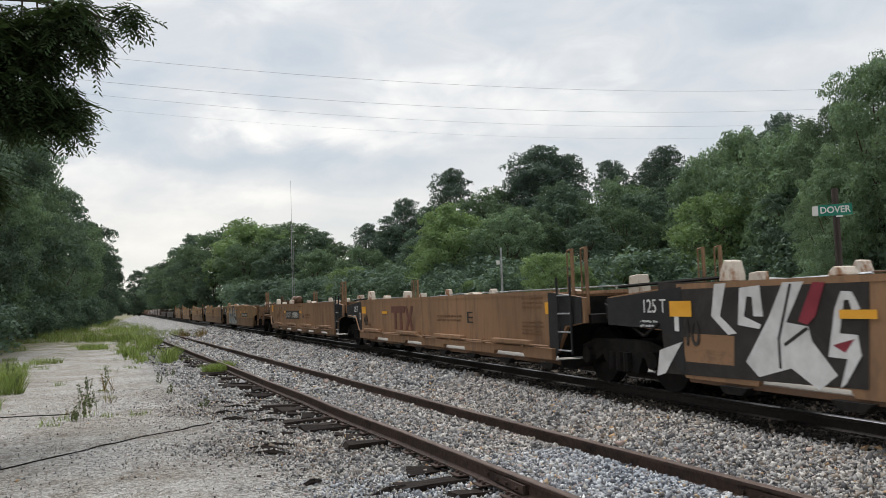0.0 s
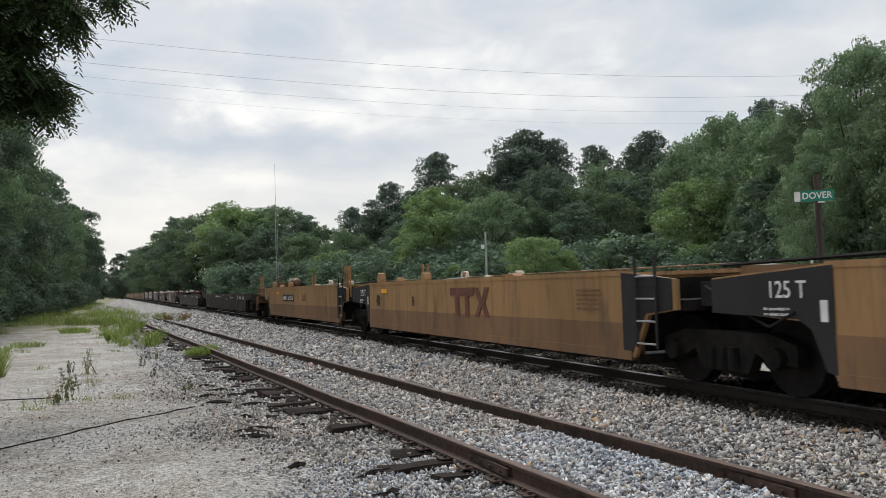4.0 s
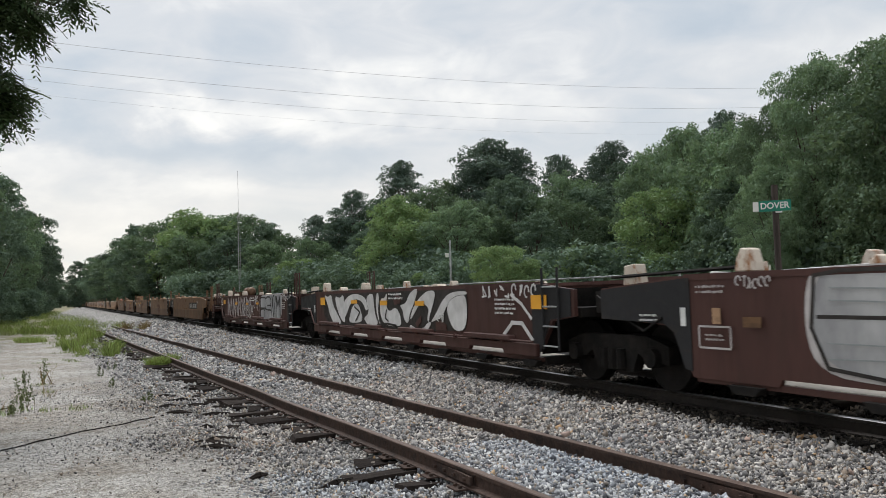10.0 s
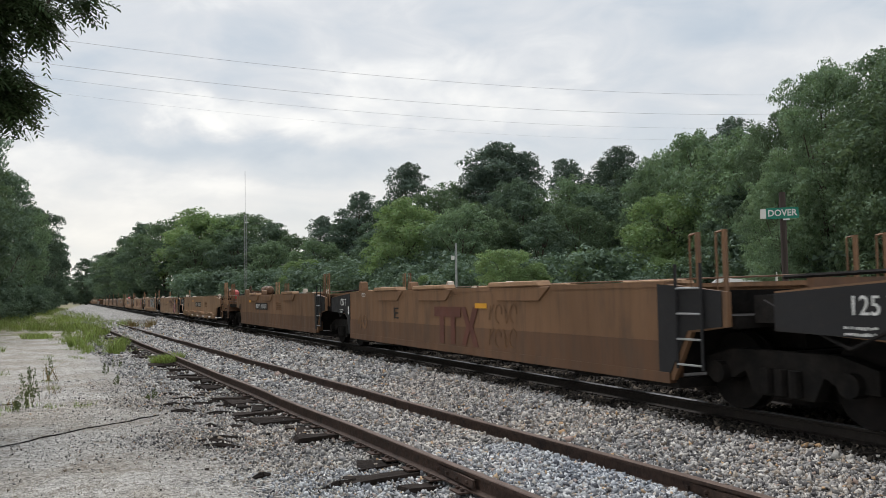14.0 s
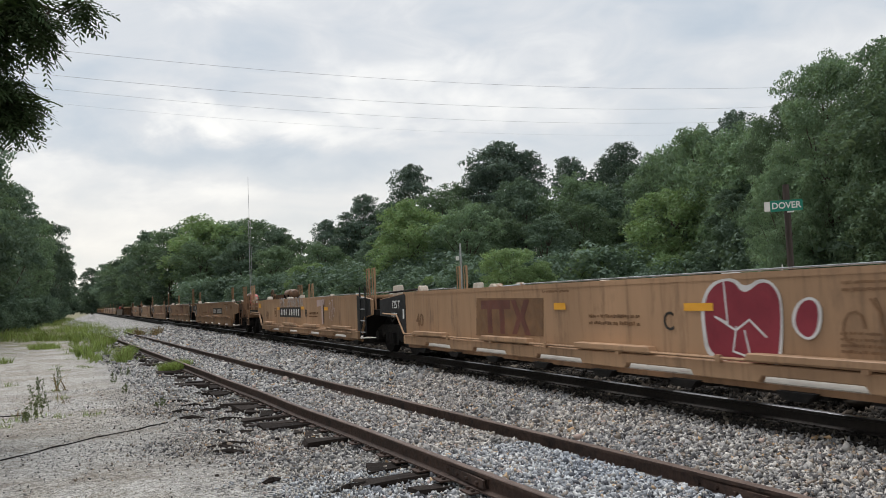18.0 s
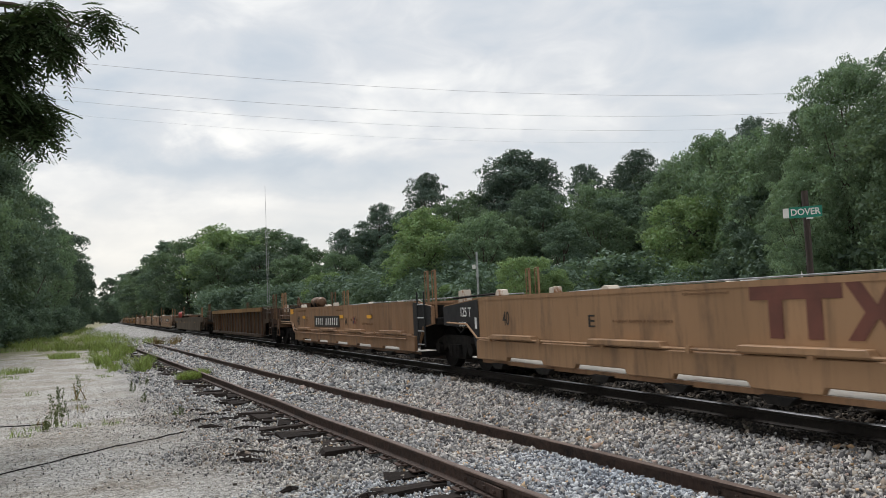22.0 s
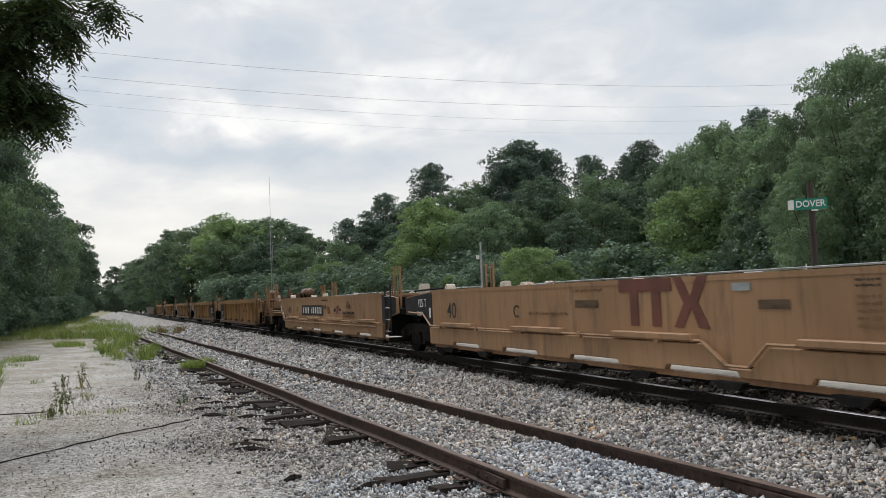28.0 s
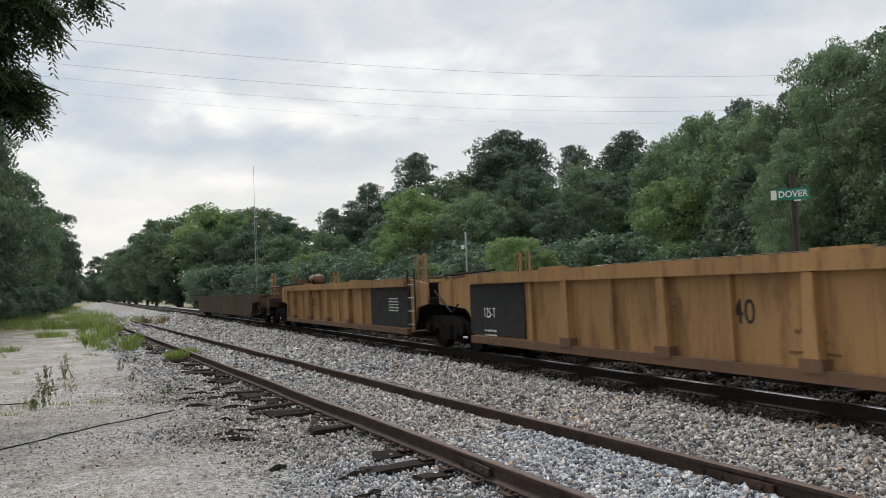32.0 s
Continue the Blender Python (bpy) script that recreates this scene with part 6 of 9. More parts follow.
line(11, 12.24, 1.09, [(-0.18, -0.01), (0.18, 0.01)], 0.03, CHALK_SPRAY)
small_print(11, 1.95, 1.31, 0.70, 0.17, 2, WHITE_MARK)
small_print(11, 2.82, 0.83, 0.35, 0.32, 4, WHITE_MARK)
shape(11, 12.67, 1.15, [(-0.21, -0.07), (-0.14, 0.19), (0.05, 0.34), (0.22, 0.29), (0.19, -0.27), (-0.12, -0.49)], OLIVE_BROWN)
shape(12, 6.08, 1.03, [(-2.22, 0.49), (-1.93, 0.53), (-0.35, 0.52), (0.21, 0.53), (1.33, 0.49), (1.82, 0.52), (1.88, 0.39), (1.92, -0.47), (1.74, -0.59), (1.12, -0.61), (0.28, -0.58), (-1.41, -0.57), (-2.11, -0.51), (-2.29, -0.12)], CHALK_SPRAY)
shape(12, 6.08, 1.03, [(-2.13, 0.44), (-1.83, 0.48), (-0.27, 0.47), (0.13, 0.49), (1.26, 0.45), (1.76, 0.48), (1.82, 0.35), (1.86, -0.44), (1.68, -0.56), (1.05, -0.58), (0.20, -0.54), (-1.32, -0.52), (-2.01, -0.45), (-2.19, -0.07)], GREY_WASH)
line(12, 5.01, 1.29, [(-0.00, 0.19), (0.00, -0.19)], 0.050, BLACK_MARK)
line(12, 4.97, 1.08, [(-1.00, -0.01), (0.03, -0.01), (0.98, 0.03)], 0.050, BLACK_MARK)
line(12, 5.95, 0.96, [(0.02, 0.51), (-0.04, 0.20), (0.07, -0.30), (-0.05, -0.41)], 0.050, BLACK_MARK)
line(12, 5.22, 0.74, [(-0.12, 0.33), (-0.08, -0.12), (0.20, -0.21)], 0.050, BLACK_MARK)
line(12, 6.40, 1.05, [(0.11, 0.40), (0.01, -0.13), (-0.12, -0.26)], 0.050, BLACK_MARK)
line(12, 7.00, 0.90, [(-0.00, 0.55), (-0.03, -0.13), (0.03, -0.42)], 0.050, BLACK_MARK)
line(12, 6.62, 0.76, [(-0.33, 0.03), (-0.02, -0.03), (0.36, -0.00)], 0.050, BLACK_MARK)
line(12, 7.56, 1.11, [(-0.06, 0.34), (-0.08, -0.10), (-0.01, -0.22), (0.09, -0.14), (0.06, 0.13)], 0.050, BLACK_MARK)
line(12, 5.94, 1.06, [(-1.99, 0.41), (-1.69, 0.45), (-0.13, 0.44), (0.27, 0.46), (1.40, 0.42), (1.90, 0.45), (1.96, 0.32), (2.01, -0.47), (1.82, -0.59), (1.19, -0.60), (0.34, -0.57), (-1.18, -0.55), (-1.87, -0.48), (-2.05, -0.10), (-1.99, 0.41)], 0.050, BLACK_MARK)
line(12, 4.47, 1.34, [(-0.34, 0.01), (0.34, -0.01)], 0.020, GREY_SPRAY)
line(12, 5.57, 1.31, [(-0.29, 0.01), (0.29, -0.01)], 0.020, GREY_SPRAY)
line(12, 6.45, 1.29, [(-0.25, 0.01), (0.25, -0.01)], 0.020, GREY_SPRAY)
line(12, 7.35, 1.27, [(-0.22, 0.01), (0.22, -0.01)], 0.020, GREY_SPRAY)
line(12, 4.46, 1.22, [(-0.34, 0.01), (0.34, -0.01)], 0.020, GREY_SPRAY)
line(12, 5.56, 1.20, [(-0.29, 0.00), (0.29, -0.00)], 0.020, GREY_SPRAY)
line(12, 6.44, 1.19, [(-0.25, 0.00), (0.25, -0.00)], 0.020, GREY_SPRAY)
line(12, 7.34, 1.17, [(-0.22, 0.00), (0.22, -0.00)], 0.020, GREY_SPRAY)
line(12, 4.43, 0.82, [(-0.34, -0.00), (0.34, 0.00)], 0.020, GREY_SPRAY)
line(12, 5.54, 0.83, [(-0.29, -0.00), (0.29, 0.00)], 0.020, GREY_SPRAY)
line(12, 6.41, 0.84, [(-0.25, -0.00), (0.25, 0.00)], 0.020, GREY_SPRAY)
line(12, 7.32, 0.85, [(-0.22, -0.00), (0.22, 0.00)], 0.020, GREY_SPRAY)
line(12, 4.42, 0.68, [(-0.34, -0.01), (0.34, 0.01)], 0.020, GREY_SPRAY)
line(12, 5.53, 0.70, [(-0.29, -0.01), (0.29, 0.01)], 0.020, GREY_SPRAY)
line(12, 6.40, 0.72, [(-0.25, -0.01), (0.25, 0.01)], 0.020, GREY_SPRAY)
line(12, 7.31, 0.74, [(-0.22, -0.00), (0.22, 0.00)], 0.020, GREY_SPRAY)
scrawl_on(12, 11.05, 1.36, 2.86, 0.26, 13, 0.045, CHALK_SPRAY)
hand(12, "LETS EAT", 11.06, 0.93, 1.56, 0.40, 0.035, CHALK_SPRAY)
hand(12, "REAL TACOS", 12.84, 0.76, 1.63, 0.49, 0.035, CHALK_SPRAY)
small_print(12, 8.95, 1.36, 1.07, 0.16, 2, WHITE_MARK)
panel(12, 10.20, 0.98, 0.30, 0.10, RUSTY_BROWN)
shape(12, 13.08, 1.18, [(-0.41, -0.01), (-0.25, 0.24), (-0.04, 0.30), (0.18, 0.25), (0.35, 0.04), (0.42, -0.26), (0.08, -0.33), (-0.32, -0.23)], OLIVE_BROWN)
small_print(12, 2.55, 1.36, 0.50, 0.12, 2, CHALK_SPRAY)
scrawl_on(12, 3.18, 1.43, 0.5, 0.14, 6, 0.03, CHALK_SPRAY)
panel(12, 2.62, 1.06, 0.13, 0.18, TAN_PALE)
panel(12, 3.15, 1.00, 0.26, 0.11, RUSTY_BROWN)
stencil(12, 2.58, 0.82, 0.50, 0.24, CHALK_SPRAY)
shape(13, 8.62, 1.16, [(-5.69, 0.32), (-4.11, 0.38), (-1.53, 0.34), (-0.15, 0.30), (1.06, 0.31), (1.89, 0.39), (2.81, 0.35), (3.72, 0.32), (4.10, 0.31), (4.05, -0.46), (3.67, -0.48), (1.83, -0.53), (-1.60, -0.54), (-4.41, -0.57), (-5.63, -0.44)], BLACK_MARK)
shape(13, 3.85, 1.06, [(-0.79, 0.40), (-0.41, 0.31), (-0.04, 0.41), (0.08, 0.10), (0.54, -0.17), (0.93, -0.41), (0.31, -0.49), (-0.19, -0.24), (-0.43, 0.10)], WHITE_SPRAY)
shape(13, 4.70, 1.10, [(-0.53, 0.32), (-0.07, 0.23), (0.32, 0.37), (0.28, -0.13), (0.42, -0.44), (0.01, -0.35), (-0.42, 0.01)], WHITE_SPRAY)
shape(13, 5.95, 1.17, [(-1.04, 0.02), (-0.56, 0.23), (0.14, 0.29), (0.88, 0.18), (1.10, -0.12), (0.88, -0.16), (0.69, 0.06), (0.09, 0.16), (-0.40, 0.02), (-0.80, -0.32), (-0.99, -0.36)], WHITE_SPRAY)
shape(13, 6.03, 0.94, [(-0.33, 0.15), (0.01, 0.27), (0.25, 0.22), (0.44, 0.03), (0.56, -0.17), (0.18, -0.24), (-0.65, -0.25), (-0.46, -0.01)], WHITE_SPRAY)
shape(13, 7.19, 0.97, [(-0.36, 0.38), (0.22, 0.51), (0.27, 0.19), (0.36, -0.07), (0.60, -0.29), (-0.17, -0.36), (-0.34, -0.23), (-0.53, -0.14), (-0.04, 0.01)], WHITE_SPRAY)
shape(13, 7.78, 1.06, [(-0.04, 0.43), (0.08, 0.26), (-0.04, -0.05), (0.06, -0.33), (0.22, -0.42), (-0.12, -0.15), (-0.16, 0.26)], WHITE_SPRAY)
shape(13, 8.53, 1.04, [(-0.53, 0.29), (-0.32, 0.26), (-0.08, 0.44), (-0.21, 0.09), (0.03, -0.04), (0.41, 0.08), (0.67, -0.05), (0.76, -0.25), (0.69, -0.36), (-0.22, -0.36), (-0.56, -0.20), (-0.63, 0.08)], WHITE_SPRAY)
shape(13, 9.76, 1.16, [(-0.55, 0.00), (-0.15, 0.03), (0.04, 0.24), (0.43, 0.36), (0.55, 0.32), (0.35, 0.07), (0.05, -0.19), (-0.06, -0.42), (-0.30, -0.31), (-0.35, -0.10)], WHITE_SPRAY)
shape(13, 10.61, 1.12, [(-0.81, -0.31), (-0.66, -0.08), (-0.39, 0.11), (-0.02, 0.27), (0.32, 0.35), (0.66, 0.32), (0.50, 0.05), (0.31, -0.16), (0.24, -0.32), (0.17, -0.24), (0.29, -0.03), (0.09, 0.06), (-0.19, 0.09), (-0.50, -0.12)], WHITE_SPRAY)
shape(13, 10.39, 0.70, [(-0.56, 0.06), (-0.27, -0.04), (0.16, -0.03), (0.48, 0.13), (0.64, 0.10), (0.36, -0.06), (-0.20, -0.10), (-0.61, -0.06)], WHITE_SPRAY)
shape(13, 11.85, 1.18, [(-0.90, -0.38), (-0.59, -0.18), (-0.23, 0.10), (0.09, 0.22), (0.49, 0.25), (0.87, 0.24), (0.86, 0.18), (0.46, 0.18), (0.09, 0.09), (-0.12, -0.09), (-0.33, -0.27), (-0.69, -0.33)], WHITE_SPRAY)
shape(13, 12.21, 1.04, [(-0.44, 0.05), (-0.27, 0.22), (0.11, 0.31), (0.50, 0.31), (0.46, -0.32), (-0.07, -0.38), (-0.30, -0.19)], WHITE_SPRAY)
shape(13, 10.33, 0.81, [(-0.20, -0.03), (0.13, 0.14), (0.15, 0.01), (-0.08, -0.12)], RED_BROWN)
shape(13, 9.08, 1.28, [(-0.27, 0.02), (-0.03, 0.13), (0.29, 0.05), (0.17, -0.08), (-0.16, -0.12)], RED_BROWN)
shape(13, 11.50, 0.76, [(-0.26, 0.07), (0.02, 0.10), (0.24, 0.03), (0.27, -0.09), (-0.27, -0.10)], RED_BROWN)
line(13, 8.43, 0.71, [(-0.54, -0.01), (-0.02, 0.02), (0.56, -0.01)], 0.060, BLACK_MARK)
line(13, 6.14, 0.95, [(-0.10, -0.20), (0.26, 0.03), (-0.16, 0.16)], 0.060, BLACK_MARK)
line(13, 8.38, 0.90, [(-0.00, 0.15), (-0.10, -0.04), (0.10, -0.11)], 0.060, BLACK_MARK)
line(13, 14.62, 0.86, [(-0.62, -0.26), (-0.2, 0.02), (0.12, 0.02), (0.45, -0.24)], 0.09, WHITE_SPRAY)
line(13, 14.75, 1.14, [(-0.34, 0.2), (0.0, 0.05), (0.3, -0.18)], 0.07, WHITE_SPRAY)
scrawl_on(13, 14.3, 1.40, 1.9, 0.2, 9, 0.05, WHITE_SPRAY)
small_print(13, 14.2, 1.15, 0.75, 0.3, 4, WHITE_MARK)
panel(13, 15.3, 1.22, 0.47, 0.22, ORANGE_PANEL)
small_print(13, 9.01, 1.36, 0.90, 0.18, 2, WHITE_MARK)
panel(13, 2.99, 1.26, 0.47, 0.22, ORANGE_PANEL)
panel(13, 5.97, 1.24, 0.51, 0.09, ORANGE_PANEL)
panel(13, 8.22, 1.21, 0.49, 0.11, ORANGE_PANEL)
panel(13, 10.43, 1.20, 0.49, 0.10, ORANGE_PANEL)
scrawl_on(13, 11.49, 0.92, 0.44, 0.17, 5, 0.03, WHITE_MARK)
scrawl_on(14, 6.97, 1.07, 4.08, 0.94, 8, 0.045, PALE_SPRAY)
scrawl_on(14, 9.88, 1.09, 1.57, 0.94, 4, 0.04, WHITE_SPRAY)
scrawl_on(14, 11.63, 1.07, 1.29, 0.74, 4, 0.04, WHITE_SPRAY)
shape(14, 14.30, 1.05, [(-1.71, 0.27), (-1.58, 0.46), (-1.02, 0.48), (0.10, 0.48), (0.92, 0.48), (1.73, 0.48), (1.84, 0.37), (1.73, -0.11), (1.68, -0.31), (1.22, -0.46), (-0.31, -0.48), (-1.58, -0.48), (-1.73, -0.27)], CHALK_SPRAY)
shape(14, 14.30, 1.05, [(-1.68, 0.25), (-1.55, 0.43), (-1.00, 0.45), (0.10, 0.45), (0.90, 0.45), (1.70, 0.45), (1.80, 0.35), (1.70, -0.10), (1.65, -0.29), (1.20, -0.43), (-0.30, -0.45), (-1.55, -0.45), (-1.70, -0.25)], GREY_WASH)
line(14, 13.04, 1.21, [(-0.48, -0.16), (-0.52, 0.10), (-0.36, 0.22), (0.40, 0.21), (0.51, 0.10), (0.49, -0.08), (0.37, -0.19), (-0.41, -0.19)], 0.070, BLACK_MARK)
line(14, 13.06, 0.89, [(-0.53, 0.06), (0.06, 0.11), (0.26, 0.03), (0.21, -0.19)], 0.070, BLACK_MARK)
line(14, 14.05, 1.29, [(-0.50, 0.09), (-0.30, 0.16), (0.19, 0.15), (0.34, 0.03), (0.31, -0.10), (0.23, -0.16), (-0.27, -0.17)], 0.070, BLACK_MARK)
line(14, 14.38, 0.92, [(-0.03, 0.21), (0.06, 0.01), (-0.02, -0.22)], 0.070, BLACK_MARK)
line(14, 14.76, 1.35, [(-0.16, -0.27), (0.03, 0.14), (0.13, 0.13)], 0.070, BLACK_MARK)
line(14, 13.91, 0.97, [(-0.51, 0.03), (0.02, -0.01), (0.49, -0.02)], 0.070, BLACK_MARK)
line(14, 12.51, 0.77, [(0.00, 0.16), (-0.00, -0.16)], 0.070, BLACK_MARK)
line(14, 14.63, 0.82, [(-0.05, 0.11), (0.05, -0.11)], 0.040, CHALK_SPRAY)
line(14, 14.31, 0.79, [(-0.01, 0.08), (0.01, -0.08)], 0.040, CHALK_SPRAY)
line(14, 13.18, 0.73, [(-0.03, 0.10), (0.03, -0.10)], 0.040, CHALK_SPRAY)
line(14, 13.80, 0.85, [(-0.01, 0.14), (0.01, -0.14)], 0.040, CHALK_SPRAY)
line(14, 14.90, 1.09, [(-0.26, 0.36), (-0.07, -0.37), (0.26, 0.36)], 0.07, BLACK_MARK)
line(14, 15.53, 1.09, [(-0.32, -0.38), (-0.21, 0.35), (-0.01, 0.01), (0.25, 0.35), (0.32, -0.33)], 0.07, BLACK_MARK)
loops_on(14, 8.1, 1.0, 5.6, 0.98, 9, 0.022, CHALK_SPRAY)
scrawl_on(14, 16.72, 1.40, 1.15, 0.17, 7, 0.045, WHITE_SPRAY)
small_print(14, 16.38, 1.13, 0.62, 0.26, 4, CHALK_SPRAY)
line(14, 12.51, 1.01, [(0.04, 0.41), (-0.04, -0.41)], 0.05, WHITE_SPRAY)
panel(14, 4.55, 1.27, 0.50, 0.20, ORANGE_PANEL)
panel(14, 7.57, 1.20, 0.56, 0.10, ORANGE_PANEL)
panel(14, 10.03, 1.19, 0.47, 0.08, ORANGE_PANEL)
panel(14, 12.05, 1.20, 0.47, 0.08, ORANGE_PANEL)
small_print(14, 11.10, 1.37, 1.01, 0.20, 2, WHITE_MARK)
stencil(14, 11.04, 0.99, 0.24, 0.23, WHITE_MARK)
words(14, "A", 9.48, 1.01, 0.19, 0.17, WHITE_MARK)
scrawl_on(14, 11.98, 1.38, 0.53, 0.24, 4, 0.03, WHITE_SPRAY)
small_print(14, 3.97, 1.28, 0.47, 0.36, 4, WHITE_MARK)
number_panel(15, 12.09, 1.07, 3.25, 0.37)
words(15, "B", 9.91, 1.00, 0.27, 0.22, BLACK_MARK)
small_print(15, 8.85, 0.90, 1.40, 0.11, 1, FADED_MARK)
panel(15, 13.83, 1.27, 0.26, 0.12, WHITE_MARK)
small_print(15, 8.48, 1.39, 0.98, 0.06, 1, FADED_MARK)
small_print(15, 11.53, 1.33, 1.00, 0.09, 2, FADED_MARK)
stencil(15, 7.43, 0.98, 0.27, 0.21, FADED_MARK)
words(15, "40", 2.78, 0.78, 0.82, 0.35, FADED_MARK)
panel(15, 14.79, 0.61, 0.20, 0.18, OLIVE_BROWN)
panel(15, 12.75, 1.33, 0.35, 0.10, ORANGE_TAN)
words(16, "C", 5.56, 0.99, 0.19, 0.23, BLACK_MARK)
words(16, "40", 2.98, 0.81, 0.64, 0.32, FADED_MARK)
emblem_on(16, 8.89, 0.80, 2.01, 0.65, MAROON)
small_print(16, 8.67, 1.38, 0.89, 0.10, 1, FADED_MARK)
small_print(16, 7.04, 1.39, 0.83, 0.10, 2, FADED_MARK)
small_print(16, 11.67, 1.36, 1.10, 0.13, 2, FADED_MARK)
small_print(16, 3.27, 1.45, 0.25, 0.11, 3, WHITE_MARK)
emblem_on(17, 8.96, 0.82, 1.98, 0.66, MAROON)
words(17, "D", 5.61, 1.02, 0.25, 0.17, FADED_MARK)
panel(17, 2.59, 1.19, 0.50, 0.15, ORANGE_PANEL)
panel(17, 5.46, 1.24, 0.57, 0.10, ORANGE_PANEL)
panel(17, 7.83, 1.24, 0.49, 0.10, ORANGE_PANEL)
scrawl_on(17, 6.97, 1.01, 1.20, 0.44, 3, 0.02, WHITE_SPRAY)
words(17, "H2LD", 10.70, 1.15, 0.68, 0.32, BLACK_MARK)
small_print(17, 8.79, 1.42, 0.91, 0.09, 1, FADED_MARK)
small_print(17, 11.86, 1.39, 1.17, 0.11, 2, FADED_MARK)
words(17, "40", 3.00, 0.81, 0.76, 0.34, FADED_MARK)
small_print(17, 3.31, 1.49, 0.35, 0.11, 3, WHITE_MARK)
words(18, "E", 5.75, 1.02, 0.30, 0.25, BLACK_MARK)
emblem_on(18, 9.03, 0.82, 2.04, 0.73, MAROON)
panel(18, 10.17, 1.21, 0.47, 0.09, ORANGE_PANEL)
scrawl_on(18, 10.98, 1.08, 1.07, 0.35, 4, 0.04, FADED_MARK)
scrawl_on(18, 10.96, 0.66, 1.07, 0.37, 4, 0.035, FADED_MARK)
words(18, "40", 3.21, 0.76, 0.83, 0.36, FADED_MARK)
small_print(18, 8.85, 1.41, 0.92, 0.11, 1, FADED_MARK)
small_print(18, 11.44, 1.37, 0.23, 0.13, 2, FADED_MARK)
small_print(18, 3.40, 1.45, 0.32, 0.10, 3, WHITE_MARK)
words(21, "E", 5.86, 1.01, 0.27, 0.22, BLACK_MARK)
words(21, "40", 2.51, 0.89, 0.46, 0.33, BLACK_MARK)
small_print(21, 7.12, 0.99, 1.35, 0.16, 2, FADED_MARK)
emblem_on(21, 10.31, 1.02, 1.95, 0.61, MAROON)
shape(21, 12.81, 0.80, [(-0.24, 0.67), (0.29, 0.70), (0.43, 0.35), (0.63, -0.02), (0.65, -0.27), (0.47, -0.39), (-0.10, -0.44), (-0.40, -0.40), (-1.06, -0.32), (-0.67, 0.13)], BLACK_MARK)
shape(21, 12.81, 0.86, [(-0.10, 0.61), (0.22, 0.63), (0.35, 0.26), (0.56, -0.11), (0.57, -0.33), (0.38, -0.42), (-0.07, -0.46), (-0.50, -0.37), (-0.68, -0.17), (-0.47, 0.08), (-0.25, 0.29)], PINK_SPRAY)
shape(21, 12.15, 0.81, [(-0.04, 0.08), (0.13, 0.05), (0.07, -0.05), (-0.16, -0.08)], BLUE_BLACK)
shape(21, 13.01, 0.75, [(-0.11, 0.11), (0.05, 0.11), (0.13, -0.01), (0.03, -0.11), (-0.10, -0.09)], BLUE_BLACK)
shape(21, 12.83, 1.20, [(-0.13, 0.16), (0.06, 0.22), (0.16, 0.12), (0.13, -0.18), (-0.05, -0.23), (-0.16, -0.08)], BLACK_MARK)
shape(21, 12.76, 1.31, [(-0.04, 0.04), (0.04, 0.05), (0.01, -0.08)], WHITE_MARK)
shape(21, 12.86, 1.32, [(-0.05, 0.05), (0.04, 0.06), (0.00, -0.11)], WHITE_MARK)
shape(21, 12.77, 1.09, [(-0.07, -0.04), (0.02, 0.13), (0.05, -0.09)], WHITE_MARK)
shape(21, 12.90, 1.09, [(-0.06, -0.08), (0.01, 0.12), (0.06, -0.03)], WHITE_MARK)
line(21, 12.70, 0.64, [(0.02, 0.16), (-0.02, -0.16)], 0.04, BLACK_MARK)
scrawl_on(21, 11.98, 1.35, 0.78, 0.30, 4, 0.045, BLACK_MARK)
scrawl_on(21, 11.84, 1.01, 0.56, 0.25, 4, 0.045, BLACK_MARK)
scrawl_on(21, 13.57, 1.22, 0.47, 0.31, 4, 0.045, BLACK_MARK)
scrawl_on(21, 13.67, 0.88, 0.54, 0.42, 3, 0.05, BLACK_MARK)
panel(21, 12.15, 1.16, 0.30, 0.07, ORANGE_PANEL)
panel(21, 14.41, 1.23, 0.47, 0.25, ORANGE_PANEL)
stencil(21, 13.91, 1.27, 0.26, 0.12, FADED_MARK)
small_print(21, 13.80, 0.83, 0.56, 0.30, 4, FADED_MARK)
small_print(21, 13.88, 1.40, 0.71, 0.06, 1, FADED_MARK)
panel(21, 8.47, 1.18, 0.49, 0.08, ORANGE_PANEL)
line(21, 5.02, 1.13, [(0.02, 0.35), (-0.02, -0.35)], 0.03, BLACK_MARK)
emblem_on(22, 6.67, 1.01, 1.95, 0.65, MAROON)
words(22, "40", 2.78, 0.89, 0.44, 0.36, BLACK_MARK)
panel(22, 4.95, 1.18, 0.73, 0.09, ORANGE_PANEL)
shape(22, 9.06, 1.10, [(-0.47, 0.39), (-0.12, 0.38), (0.03, 0.14), (0.27, 0.37), (0.44, 0.33), (0.25, 0.02), (0.42, -0.32), (0.09, -0.37), (-0.11, -0.22), (-0.24, -0.38), (-0.56, -0.35)], GREY_SPRAY)
shape(22, 9.93, 1.07, [(-0.42, 0.21), (-0.22, 0.39), (0.20, 0.40), (0.42, 0.20), (0.45, -0.15), (0.26, -0.44), (-0.22, -0.45), (-0.47, -0.17)], GREY_SPRAY)
shape(22, 10.76, 1.06, [(-0.56, 0.36), (-0.02, 0.42), (0.37, 0.28), (0.54, -0.05), (0.43, -0.31), (-0.02, -0.38), (-0.34, -0.38), (-0.39, 0.07)], GREY_SPRAY)
